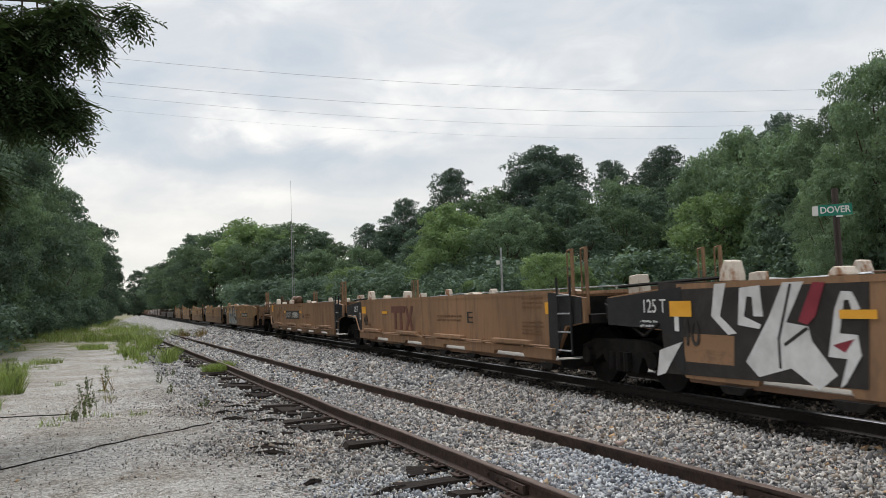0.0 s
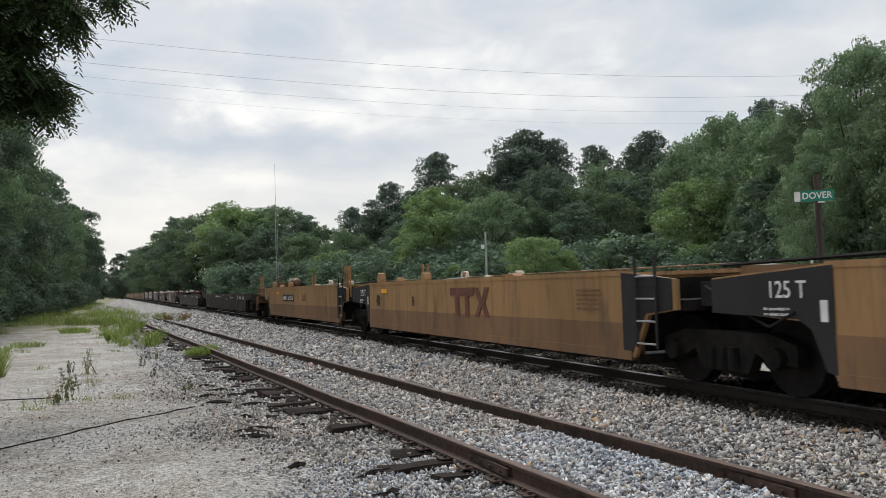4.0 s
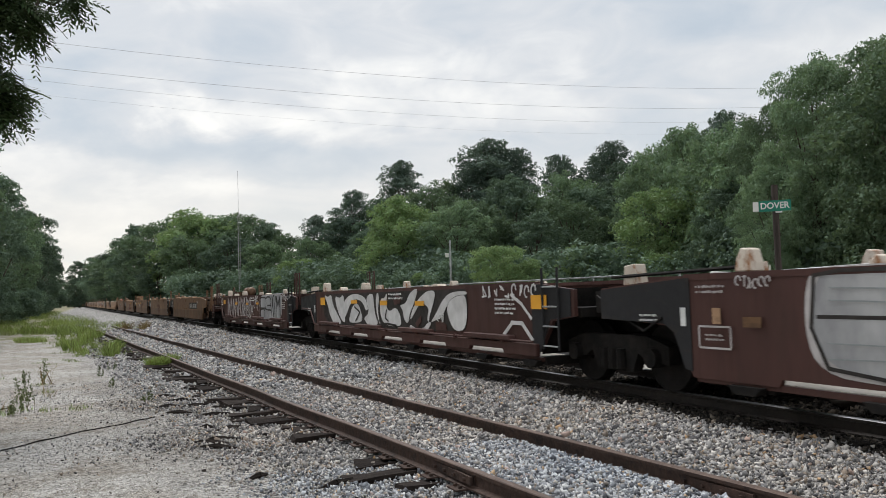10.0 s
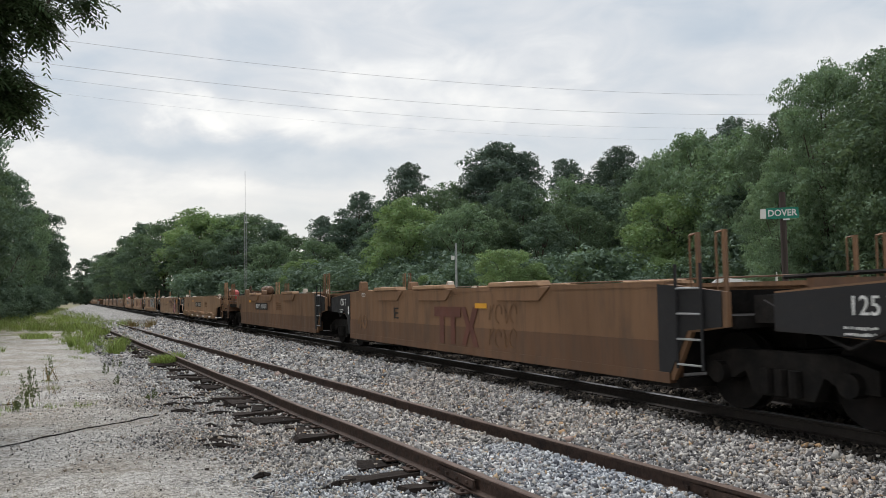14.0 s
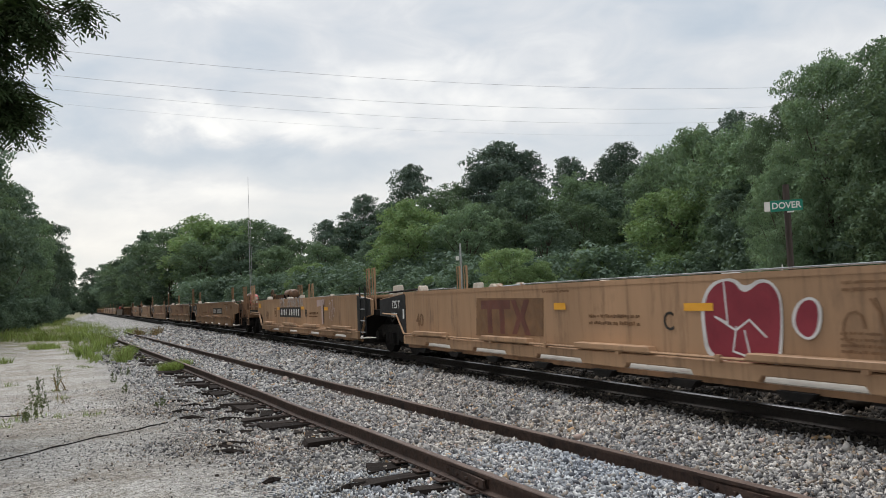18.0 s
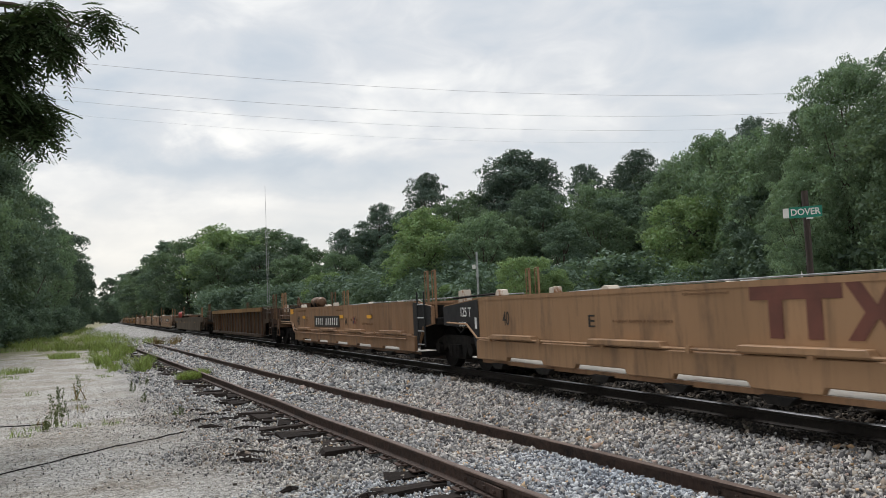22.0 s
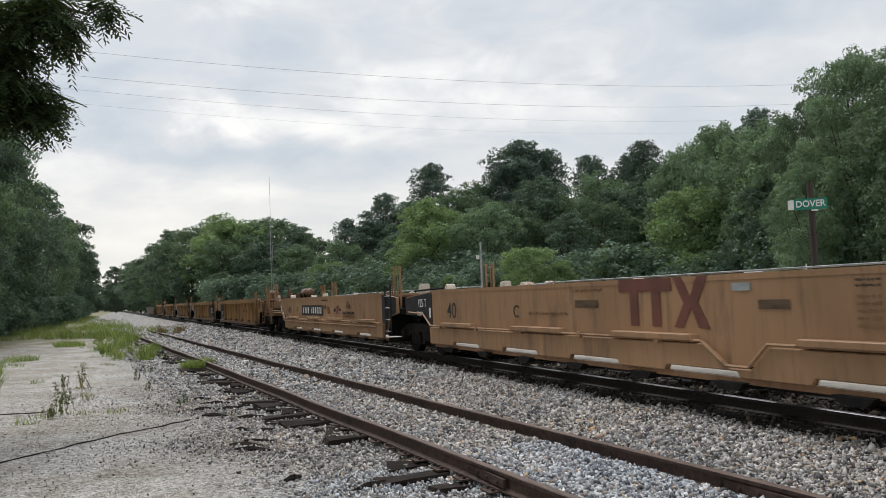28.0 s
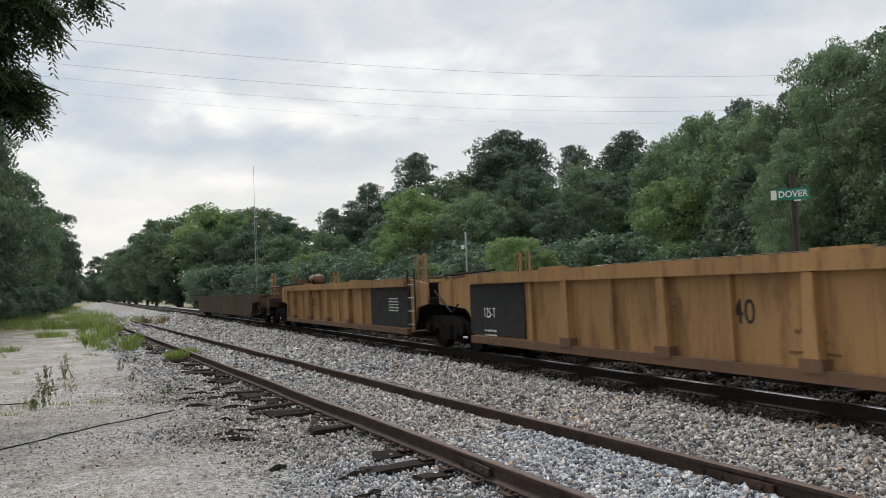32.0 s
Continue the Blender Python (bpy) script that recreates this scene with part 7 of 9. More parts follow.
shape(22, 11.91, 1.06, [(-0.46, 0.41), (0.34, 0.44), (0.29, 0.18), (-0.16, 0.16), (-0.14, 0.03), (0.26, 0.04), (0.31, -0.08), (-0.10, -0.14), (0.28, -0.38), (-0.08, -0.43), (-0.54, -0.23)], GREY_SPRAY)
shape(22, 9.97, 1.02, [(-0.10, 0.11), (0.14, 0.11), (0.07, -0.11), (-0.11, -0.11)], BLACK_MARK)
shape(22, 10.76, 0.80, [(-0.11, 0.13), (0.14, 0.07), (0.08, -0.10), (-0.11, -0.09)], BLACK_MARK)
shape(22, 11.79, 1.16, [(-0.17, 0.03), (0.17, 0.04), (0.17, -0.03), (-0.17, -0.04)], BLACK_MARK)
line(22, 9.45, 1.14, [(0.03, -0.31), (-0.14, -0.01), (0.11, 0.33)], 0.06, BLACK_MARK)
line(22, 10.00, 1.12, [(-0.51, -0.22), (-0.46, 0.16), (-0.21, 0.36), (0.20, 0.35), (0.41, 0.12), (0.38, -0.27), (0.19, -0.50)], 0.06, BLACK_MARK)
line(22, 10.94, 1.20, [(-0.74, 0.25), (-0.19, 0.29), (0.24, 0.13), (0.40, -0.19), (0.29, -0.48)], 0.06, BLACK_MARK)
line(22, 11.82, 1.26, [(-0.45, -0.44), (-0.36, 0.22), (0.43, 0.25), (0.37, -0.03)], 0.07, BLACK_MARK)
line(22, 12.40, 0.80, [(-0.19, 0.18), (0.19, -0.18)], 0.06, BLACK_MARK)
panel(22, 12.14, 1.15, 0.43, 0.09, ORANGE_PANEL)
panel(22, 8.53, 1.17, 0.30, 0.10, ORANGE_PANEL)
scrawl_on(22, 8.32, 1.26, 0.43, 0.29, 3, 0.03, BLACK_MARK)
scrawl_on(22, 8.30, 0.98, 0.43, 0.23, 3, 0.03, BLACK_MARK)
scrawl_on(22, 12.66, 1.36, 0.61, 0.15, 4, 0.05, BLACK_MARK)
scrawl_on(22, 12.72, 1.15, 0.62, 0.17, 5, 0.05, BLACK_MARK)
scrawl_on(22, 12.95, 0.98, 0.74, 0.13, 6, 0.05, BLACK_MARK)
scrawl_on(22, 13.02, 0.80, 0.76, 0.19, 6, 0.06, BLACK_MARK)
stencil(22, 11.06, 1.33, 0.26, 0.07, FADED_MARK)
shape(23, 7.14, 1.01, [(-1.19, 0.34), (1.26, 0.31), (1.20, -0.29), (-1.27, -0.35)], FADED_MARK)
emblem_on(23, 7.04, 1.01, 1.83, 0.59, MAROON)
words(23, "40", 3.01, 0.92, 0.42, 0.27, FADED_MARK)
small_print(23, 10.32, 1.00, 1.29, 0.19, 2, FADED_MARK)
words(23, "C", 11.44, 1.00, 0.19, 0.23, BLACK_MARK)
shape(23, 12.69, 1.05, [(-0.65, 0.17), (-0.46, 0.41), (-0.09, 0.45), (0.07, 0.32), (0.33, 0.44), (0.56, 0.31), (0.59, 0.02), (0.53, -0.41), (0.43, -0.53), (-0.07, -0.56), (-0.60, -0.47), (-0.65, -0.15)], WHITE_SPRAY)
shape(23, 12.70, 1.04, [(-0.60, 0.18), (-0.42, 0.39), (-0.11, 0.43), (0.04, 0.25), (0.33, 0.42), (0.53, 0.29), (0.55, 0.03), (0.48, -0.41), (0.38, -0.49), (-0.05, -0.51), (-0.54, -0.42), (-0.60, -0.14)], RED_SPRAY)
line(23, 12.60, 1.05, [(-0.16, 0.40), (-0.13, -0.06), (-0.33, 0.01), (-0.01, -0.14), (0.20, -0.02), (0.43, -0.20)], 0.03, WHITE_SPRAY)
line(23, 12.66, 0.79, [(-0.06, 0.16), (-0.13, -0.11), (0.13, -0.17), (0.06, 0.12)], 0.03, WHITE_SPRAY)
shape(23, 13.58, 1.05, [(-0.21, -0.02), (-0.11, 0.17), (0.08, 0.23), (0.20, 0.12), (0.16, -0.12), (0.02, -0.23), (-0.14, -0.16)], WHITE_SPRAY)
shape(23, 13.58, 1.05, [(-0.16, -0.02), (-0.08, 0.15), (0.07, 0.20), (0.16, 0.11), (0.12, -0.11), (0.01, -0.20), (-0.11, -0.14)], RED_SPRAY)
panel(23, 12.00, 1.17, 0.50, 0.09, ORANGE_PANEL)
panel(23, 8.90, 1.19, 0.33, 0.10, ORANGE_PANEL)
panel(23, 14.94, 1.22, 0.48, 0.19, ORANGE_PANEL)
small_print(23, 14.59, 1.36, 1.14, 0.13, 2, FADED_MARK)
small_print(23, 14.33, 0.83, 0.72, 0.23, 4, FADED_MARK)
scrawl_on(23, 14.52, 1.06, 1.06, 0.48, 4, 0.03, FADED_MARK)
small_print(23, 8.86, 1.42, 0.90, 0.07, 1, FADED_MARK)
number_panel(24, 9.21, 1.05, 3.26, 0.35)
panel(24, 7.35, 1.19, 0.40, 0.09, ORANGE_PANEL)
panel(24, 11.11, 1.20, 0.45, 0.10, ORANGE_PANEL)
hand(24, "HOME IMPROVEMENT", 9.45, 1.41, 3.60, 0.30, 0.024, CHALK_SPRAY)
words(24, "B", 11.60, 1.03, 0.24, 0.23, BLACK_MARK)
words(24, "LD LMT 124,300 PER UNIT", 12.58, 1.03, 1.16, 0.08, FADED_MARK)
small_print(24, 12.58, 0.93, 1.14, 0.07, 1, FADED_MARK)
shape(24, 13.54, 1.17, [(-0.53, 0.27), (0.35, 0.29), (0.35, 0.12), (0.17, 0.11), (0.17, -0.47), (0.00, -0.47), (0.00, 0.09), (-0.52, 0.06)], PALE_SPRAY)
line(24, 13.76, 1.07, [(-0.00, 0.36), (0.00, -0.36)], 0.06, BLACK_MARK)
panel(24, 14.06, 1.17, 0.42, 0.10, ORANGE_PANEL)
scrawl_on(24, 14.70, 1.12, 0.66, 0.64, 3, 0.05, PALE_SPRAY)
words(24, "40", 5.30, 0.93, 0.42, 0.34, FADED_MARK)
stencil(24, 6.89, 1.04, 0.31, 0.31, FADED_MARK)
panel(24, 3.85, 1.31, 0.43, 0.18, ORANGE_PANEL)
number_panel(25, 10.77, 1.08, 3.22, 0.32)
words(25, "B", 8.40, 1.08, 0.21, 0.26, BLACK_MARK)
words(25, "40", 3.36, 1.15, 0.60, 0.22, FADED_MARK)
line(25, 7.45, 1.05, [(-0.11, 0.09), (0.11, -0.09)], 0.03, RED_SPRAY)
line(25, 7.45, 1.05, [(0.13, 0.09), (-0.13, -0.09)], 0.03, RED_SPRAY)
small_print(25, 5.89, 1.00, 1.86, 0.09, 1, FADED_MARK)
stencil(25, 13.10, 1.07, 0.21, 0.18, FADED_MARK)
scrawl_on(25, 13.92, 1.18, 0.48, 0.19, 3, 0.02, WHITE_SPRAY)
small_print(25, 13.87, 1.42, 1.42, 0.05, 1, FADED_MARK)
small_print(25, 15.23, 1.29, 0.59, 0.24, 4, FADED_MARK)
panel(25, 14.62, 0.57, 0.24, 0.12, PALE_SPRAY)
stencil(25, 14.91, 0.61, 0.15, 0.18, WHITE_SPRAY)
small_print(25, 8.85, 1.42, 0.70, 0.07, 2, FADED_MARK)
words(26, "40", 3.09, 1.10, 0.37, 0.33, BLACK_MARK)
panel(26, 2.50, 1.23, 0.49, 0.13, OLIVE_BROWN)
words(26, "C", 6.14, 1.10, 0.19, 0.19, BLACK_MARK)
small_print(26, 7.37, 1.07, 1.46, 0.12, 2, FADED_MARK)
emblem_on(26, 10.34, 1.20, 1.95, 0.63, MAROON)
stencil(26, 12.82, 1.36, 0.25, 0.10, FADED_MARK)
small_print(26, 13.76, 1.12, 0.70, 0.35, 6, FADED_MARK)
small_print(26, 8.63, 1.41, 0.89, 0.09, 1, FADED_MARK)
words(26, "JACKING POINT", 12.84, 0.38, 0.24, 0.10, CHALK_SPRAY)
words(26, "JACKING POINT", 13.94, 0.39, 0.20, 0.07, CHALK_SPRAY)
small_print(26, 13.76, 1.40, 0.73, 0.04, 1, FADED_MARK)
emblem_on(27, 10.43, 1.23, 1.90, 0.58, MAROON)
words(27, "D", 6.10, 1.11, 0.17, 0.18, BLACK_MARK)
words(27, "40", 2.95, 1.11, 0.32, 0.28, BLACK_MARK)
small_print(27, 7.30, 1.07, 1.40, 0.10, 2, FADED_MARK)
small_print(27, 8.60, 1.42, 0.87, 0.06, 1, FADED_MARK)
small_print(27, 14.0, 1.13, 0.85, 0.34, 6, FADED_MARK)
stencil(27, 12.90, 1.38, 0.25, 0.08, FADED_MARK)
emblem_on(28, 10.43, 1.19, 1.99, 0.57, MAROON)
words(28, "E", 6.18, 1.09, 0.17, 0.18, BLACK_MARK)
words(28, "40", 3.33, 1.13, 0.26, 0.25, BLACK_MARK)
small_print(28, 7.42, 1.09, 1.37, 0.07, 1, FADED_MARK)
small_print(28, 12.91, 1.38, 0.32, 0.08, 3, FADED_MARK)
small_print(28, 13.86, 1.12, 0.69, 0.34, 5, FADED_MARK)
small_print(28, 13.75, 1.40, 0.50, 0.03, 1, FADED_MARK)
small_print(28, 8.74, 1.42, 0.87, 0.05, 1, FADED_MARK)
words(29, "40", 4.84, 1.08, 0.42, 0.33, BLACK_MARK)
stencil(29, 6.29, 1.08, 0.24, 0.24, FADED_MARK)
small_print(29, 5.5, 1.425, 1.5, 0.09, 1, FADED_MARK)
number_panel(29, 9.03, 1.05, 3.27, 0.36)
panel(29, 10.92, 1.20, 0.42, 0.10, ORANGE_PANEL)
panel(29, 5.80, 1.20, 0.44, 0.10, ORANGE_PANEL)
panel(29, 3.75, 1.41, 0.50, 0.19, ORANGE_PANEL)
words(29, "A", 11.43, 1.06, 0.26, 0.22, BLACK_MARK)
line(29, 12.30, 1.09, [(-0.11, 0.09), (0.11, -0.09)], 0.05, RED_SPRAY)
line(29, 12.31, 1.09, [(0.12, 0.10), (-0.12, -0.10)], 0.05, BLUE_BLACK)
small_print(29, 12.01, 1.10, 0.14, 0.09, 2, FADED_MARK)
small_print(29, 12.60, 1.10, 0.15, 0.09, 2, FADED_MARK)
words(29, "LD LMT 123,300 PER UNIT", 13.61, 0.99, 1.04, 0.07, FADED_MARK)
panel(29, 13.80, 1.19, 0.43, 0.09, ORANGE_PANEL)
small_print(29, 10.78, 1.40, 0.90, 0.07, 1, FADED_MARK)
panel(31, 3.58, 0.92, 0.93, 0.18, ORANGE_TAN)
panel(31, 7.48, 0.94, 0.62, 0.12, ORANGE_TAN)
small_print(31, 8.40, 1.01, 1.7, 0.22, 1, BLACK_MARK)
ring_on(31, 11.35, 1.05, 0.16, FADED_MARK)
panel(31, 10.86, 0.91, 1.02, 0.09, ORANGE_TAN)
panel(31, 13.08, 0.94, 0.46, 0.08, ORANGE_TAN)
panel(31, 15.54, 0.91, 1.25, 0.08, TAN_GRIME)
shape(31, 19.03, 0.93, [(-0.24, 0.01), (-0.16, 0.04), (0.17, 0.05), (0.24, 0.01), (0.23, -0.05), (-0.24, -0.06)], ORANGE_TAN)
number_panel(32, 10.51, 1.09, 3.40, 0.30)
words(32, "A", 8.07, 1.05, 0.27, 0.19, BLACK_MARK)
line(32, 6.63, 1.10, [(-0.29, 0.12), (0.29, -0.12)], 0.04, WHITE_SPRAY)
panel(32, 15.94, 1.33, 0.46, 0.28, WHITE_SPRAY)
panel(32, 15.94, 1.33, 0.31, 0.21, BLACK_MARK)
words(32, "40", 2.94, 1.16, 0.68, 0.21, FADED_MARK)
small_print(32, 10.30, 1.54, 1.47, 0.09, 1, FADED_MARK)
words(34, "40", 2.80, 1.09, 0.52, 0.32, BLACK_MARK)
panel(34, 2.33, 1.25, 0.36, 0.16, OLIVE_BROWN)
stencil(34, 3.40, 1.27, 0.53, 0.25, FADED_MARK)
words(34, "D", 5.75, 1.08, 0.25, 0.22, BLACK_MARK)
words(34, "LD LMT 123,300 PER UNIT", 6.95, 1.07, 1.38, 0.10, FADED_MARK)
small_print(34, 6.96, 0.97, 1.22, 0.06, 1, FADED_MARK)
panel(34, 5.21, 1.19, 0.46, 0.09, OLIVE_BROWN)
small_print(34, 8.04, 1.40, 0.65, 0.09, 1, BLACK_MARK)
panel(34, 8.16, 1.19, 0.42, 0.08, OLIVE_BROWN)
words(34, "JACKING POINT", 2.82, 0.41, 0.25, 0.09, CHALK_SPRAY)
words(34, "JACKING POINT", 3.92, 0.39, 0.26, 0.08, CHALK_SPRAY)
words(35, "40", 3.29, 1.10, 0.50, 0.33, BLACK_MARK)
words(35, "C", 6.30, 1.09, 0.20, 0.22, BLACK_MARK)
small_print(35, 8.74, 1.41, 0.94, 0.10, 1, FADED_MARK)
small_print(35, 7.52, 1.06, 1.44, 0.09, 1, FADED_MARK)
panel(35, 8.65, 1.21, 0.64, 0.11, OLIVE_BROWN)
emblem_on(35, 10.46, 1.22, 1.87, 0.64, MAROON)
panel(35, 11.95, 1.39, 0.29, 0.09, GREY_SPRAY)
panel(35, 12.43, 1.19, 0.45, 0.10, OLIVE_BROWN)
small_print(35, 13.64, 1.39, 0.31, 0.11, 2, BLACK_MARK)
small_print(35, 13.64, 1.12, 0.30, 0.35, 5, FADED_MARK)
number_panel(36, 9.03, 1.07, 3.26, 0.36)
words(36, "40", 5.15, 1.08, 0.63, 0.25, BLACK_MARK)
words(36, "B", 11.42, 1.08, 0.27, 0.23, BLACK_MARK)
small_print(36, 10.90, 1.41, 0.88, 0.07, 1, BLACK_MARK)
words(36, "next load", 12.21, 1.10, 0.20, 0.13, BLACK_MARK)
words(36, "any road", 12.84, 1.10, 0.18, 0.12, BLACK_MARK)
line(36, 12.54, 1.09, [(-0.13, 0.13), (0.13, -0.13)], 0.06, RED_SPRAY)
line(36, 12.54, 1.09, [(0.15, 0.13), (-0.15, -0.13)], 0.06, BLUE_BLACK)
words(36, "LD LMT 123,300 PER UNIT", 13.82, 0.99, 1.34, 0.10, BLACK_MARK)
words(36, "20 FT CONTAINER LIMIT 61,500 EACH", 13.87, 0.89, 1.23, 0.08, FADED_MARK)
panel(36, 10.76, 1.19, 0.70, 0.11, OLIVE_BROWN)
panel(36, 13.84, 1.19, 0.44, 0.10, OLIVE_BROWN)
stencil(36, 6.62, 1.08, 0.16, 0.24, FADED_MARK)
stencil(36, 13.82, 1.27, 0.28, 0.15, FADED_MARK)
panel(36, 3.48, 1.15, 0.17, 0.22, WHITE_SPRAY)
small_print(37, 11.93, 0.99, 1.64, 0.23, 1, BLACK_MARK)
words(37, "40", 9.45, 0.95, 0.43, 0.28, FADED_MARK)
small_print(37, 10.46, 0.95, 0.32, 0.10, 2, FADED_MARK)
small_print(37, 14.22, 0.83, 0.29, 0.26, 3, FADED_MARK)
words(38, "40", 9.68, 0.98, 0.42, 0.28, BLACK_MARK)
small_print(38, 10.76, 0.85, 0.53, 0.12, 1, FADED_MARK)
small_print(38, 10.74, 0.60, 0.53, 0.05, 1, FADED_MARK)
small_print(38, 9.37, 1.52, 0.67, 0.10, 1, FADED_MARK)
panel(38, 11.12, 1.51, 0.41, 0.08, RUSTY_BROWN)
line(38, 12.03, 1.11, [(-0.44, 0.18), (-0.30, -0.01), (0.01, -0.21), (0.29, -0.13), (0.44, 0.17)], 0.06, BLACK_MARK)
small_print(38, 3.57, 0.78, 0.31, 0.24, 2, WHITE_MARK)
words(39, "40", 9.88, 0.93, 0.63, 0.29, BLACK_MARK)
small_print(39, 14.67, 0.91, 0.65, 0.32, 5, WHITE_MARK)
small_print(39, 14.75, 0.59, 0.70, 0.09, 1, WHITE_MARK)
small_print(39, 14.34, 1.51, 0.32, 0.05, 2, WHITE_MARK)
words(40, "40", 9.31, 0.99, 0.35, 0.28, BLACK_MARK)
stencil(40, 8.08, 1.00, 0.33, 0.25, FADED_MARK)
small_print(40, 10.28, 0.80, 0.50, 0.10, 1, FADED_MARK)
small_print(40, 10.44, 0.69, 0.19, 0.06, 1, FADED_MARK)
small_print(40, 10.31, 0.58, 0.74, 0.06, 1, FADED_MARK)
small_print(40, 9.14, 1.48, 0.68, 0.09, 1, BLACK_MARK)
panel(40, 10.66, 1.47, 0.43, 0.09, RUSTY_BROWN)
panel(40, 6.12, 1.48, 0.39, 0.12, RUSTY_BROWN)



# Units of which little more than the common marks shows.
for k, letter in ((6, "B"), (33, "D")):
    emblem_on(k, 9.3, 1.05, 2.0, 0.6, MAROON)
    words(k, letter, 5.9, 1.05, 0.16, 0.22, BLACK_MARK)
    words(k, "40", 3.0, 1.05, 0.34, 0.3, BLACK_MARK)
    panel(k, 3.6, 1.3, 0.5, 0.11, ORANGE_PANEL)
    small_print(k, 13.9, 1.13, 0.75, 0.34, 5, FADED_MARK)
for k in (7, 19, 20):
    number_panel(k, 8.9, 1.08, 2.3, 0.27)
    words(k, "40", 4.2, 1.02, 0.34, 0.3, BLACK_MARK)
    panel(k, 6.6, 1.28, 0.48, 0.1, ORANGE_PANEL)
    small_print(k, 12.0, 1.1, 0.8, 0.3, 4, FADED_MARK)
words(41, "40", 5.2, 1.02, 0.36, 0.32, BLACK_MARK)
small_print(41, 8.2, 1.0, 0.7, 0.25, 3, BLACK_MARK)
small_print(42, 9.0, 1.0, 1.4, 0.2, 1, BLACK_MARK)

def rack():
    """A pale tan frame carried across the top of one unit."""
    unit, length, _ = UNITS[17]
    y1, y0 = length / 2 - 3.1, length / 2 - 7.1
    part("rack_beam", boxed(-1.45, -1.2, y0, y1, 1.80, 1.92), TAN_PALE, unit, bevel=0.02)
    part("rack_beam", boxed(-1.45, -1.2, y0, y1, 1.52, 1.60), TAN_PALE, unit, bevel=0.02)
    for q in (0.0, 0.32, 0.62, 1.0):
        y = y1 + (y0 - y1) * q
        part("rack_post", boxed(-1.46, -1.19, y - 0.16, y + 0.16, 1.55, 1.99 if q in (0.0, 1.0) else 1.85), TAN_PALE, unit, bevel=0.03)


rack()

# ---- trees ----


def leaf_cloud(points, normals, size, slim=1.0):
    """Leaf sprays: each a small three-cornered blade; numpy arrays in, vertices and faces out."""
    n = len(points)
    t = np.cross(normals, RNG.normal(size=(n, 3)))
    t /= np.linalg.norm(t, axis=1)[:, None] + 1e-9
    b = np.cross(normals, t)
    s = (size * RNG.uniform(0.6, 1.35, n))[:, None]
    w = slim * RNG.uniform(0.5, 0.85, n)[:, None]
    v = np.stack([points - t * s, points + t * s * 0.4 - b * s * w, points + t * s * 0.7 + b * s * w], 1)
    f = np.arange(3 * n).reshape(-1, 3)
    return v.reshape(-1, 3), f


def tri_mesh(name, verts, faces):
    me = bpy.data.meshes.new(name)
    me.vertices.add(len(verts))
    me.vertices.foreach_set("co", np.asarray(verts, np.float32).ravel())
    me.loops.add(faces.size)
    me.loops.foreach_set("vertex_index", np.asarray(faces, np.int32).ravel())
    me.polygons.add(len(faces))
    me.polygons.foreach_set("loop_start", np.arange(0, faces.size, 3, dtype=np.int32))
    me.update(calc_edges=True)
    return me


def crown_points(lobes, count):
    """Leaf places and directions: each lobe carries small rounded clumps on its outer side, over a looser filling of inner leaves."""
    L = np.array(lobes)
    heart = L[:, :3].mean(0)
    per = 34
    out = L[:, :3] - heart
    out /= np.linalg.norm(out, axis=1)[:, None] + 1e-6
    aim = RNG.normal(size=(len(L), per, 3)) + 0.8 * out[:, None, :] + np.array([0, 0, 0.3])
    aim /= np.linalg.norm(aim, axis=2)[:, :, None]
    mid = (L[:, None, :3] + aim * L[:, None, 3:6] * RNG.uniform(0.6, 1.22, (len(L), per, 1))).reshape(-1, 3)
    rad = (L[:, None, 3] * RNG.uniform(0.15, 0.35, (len(L), per))).reshape(-1)
    n1 = int(count * 0.86)
    pick = RNG.choice(len(mid), n1, p=rad ** 2 / (rad ** 2).sum())
    u = RNG.normal(size=(n1, 3)) + np.array([0, 0, 0.35])
    u /= np.linalg.norm(u, axis=1)[:, None]
    p1 = mid[pick] + u * rad[pick][:, None] * RNG.uniform(0.55, 1.08, (n1, 1)) * np.array([1.1, 1.1, 0.8])
    n2 = count - n1
    lob = RNG.integers(0, len(L), n2)
    w = RNG.normal(size=(n2, 3))
    w /= np.linalg.norm(w, axis=1)[:, None]
    p2 = L[lob, :3] + w * L[lob, 3:6] * RNG.uniform(0.3, 0.85, (n2, 1))
    nrm = np.concatenate([u, w]) + RNG.normal(size=(count, 3)) * 0.5
    nrm /= np.linalg.norm(nrm, axis=1)[:, None]
    return np.concatenate([p1, p2]), nrm


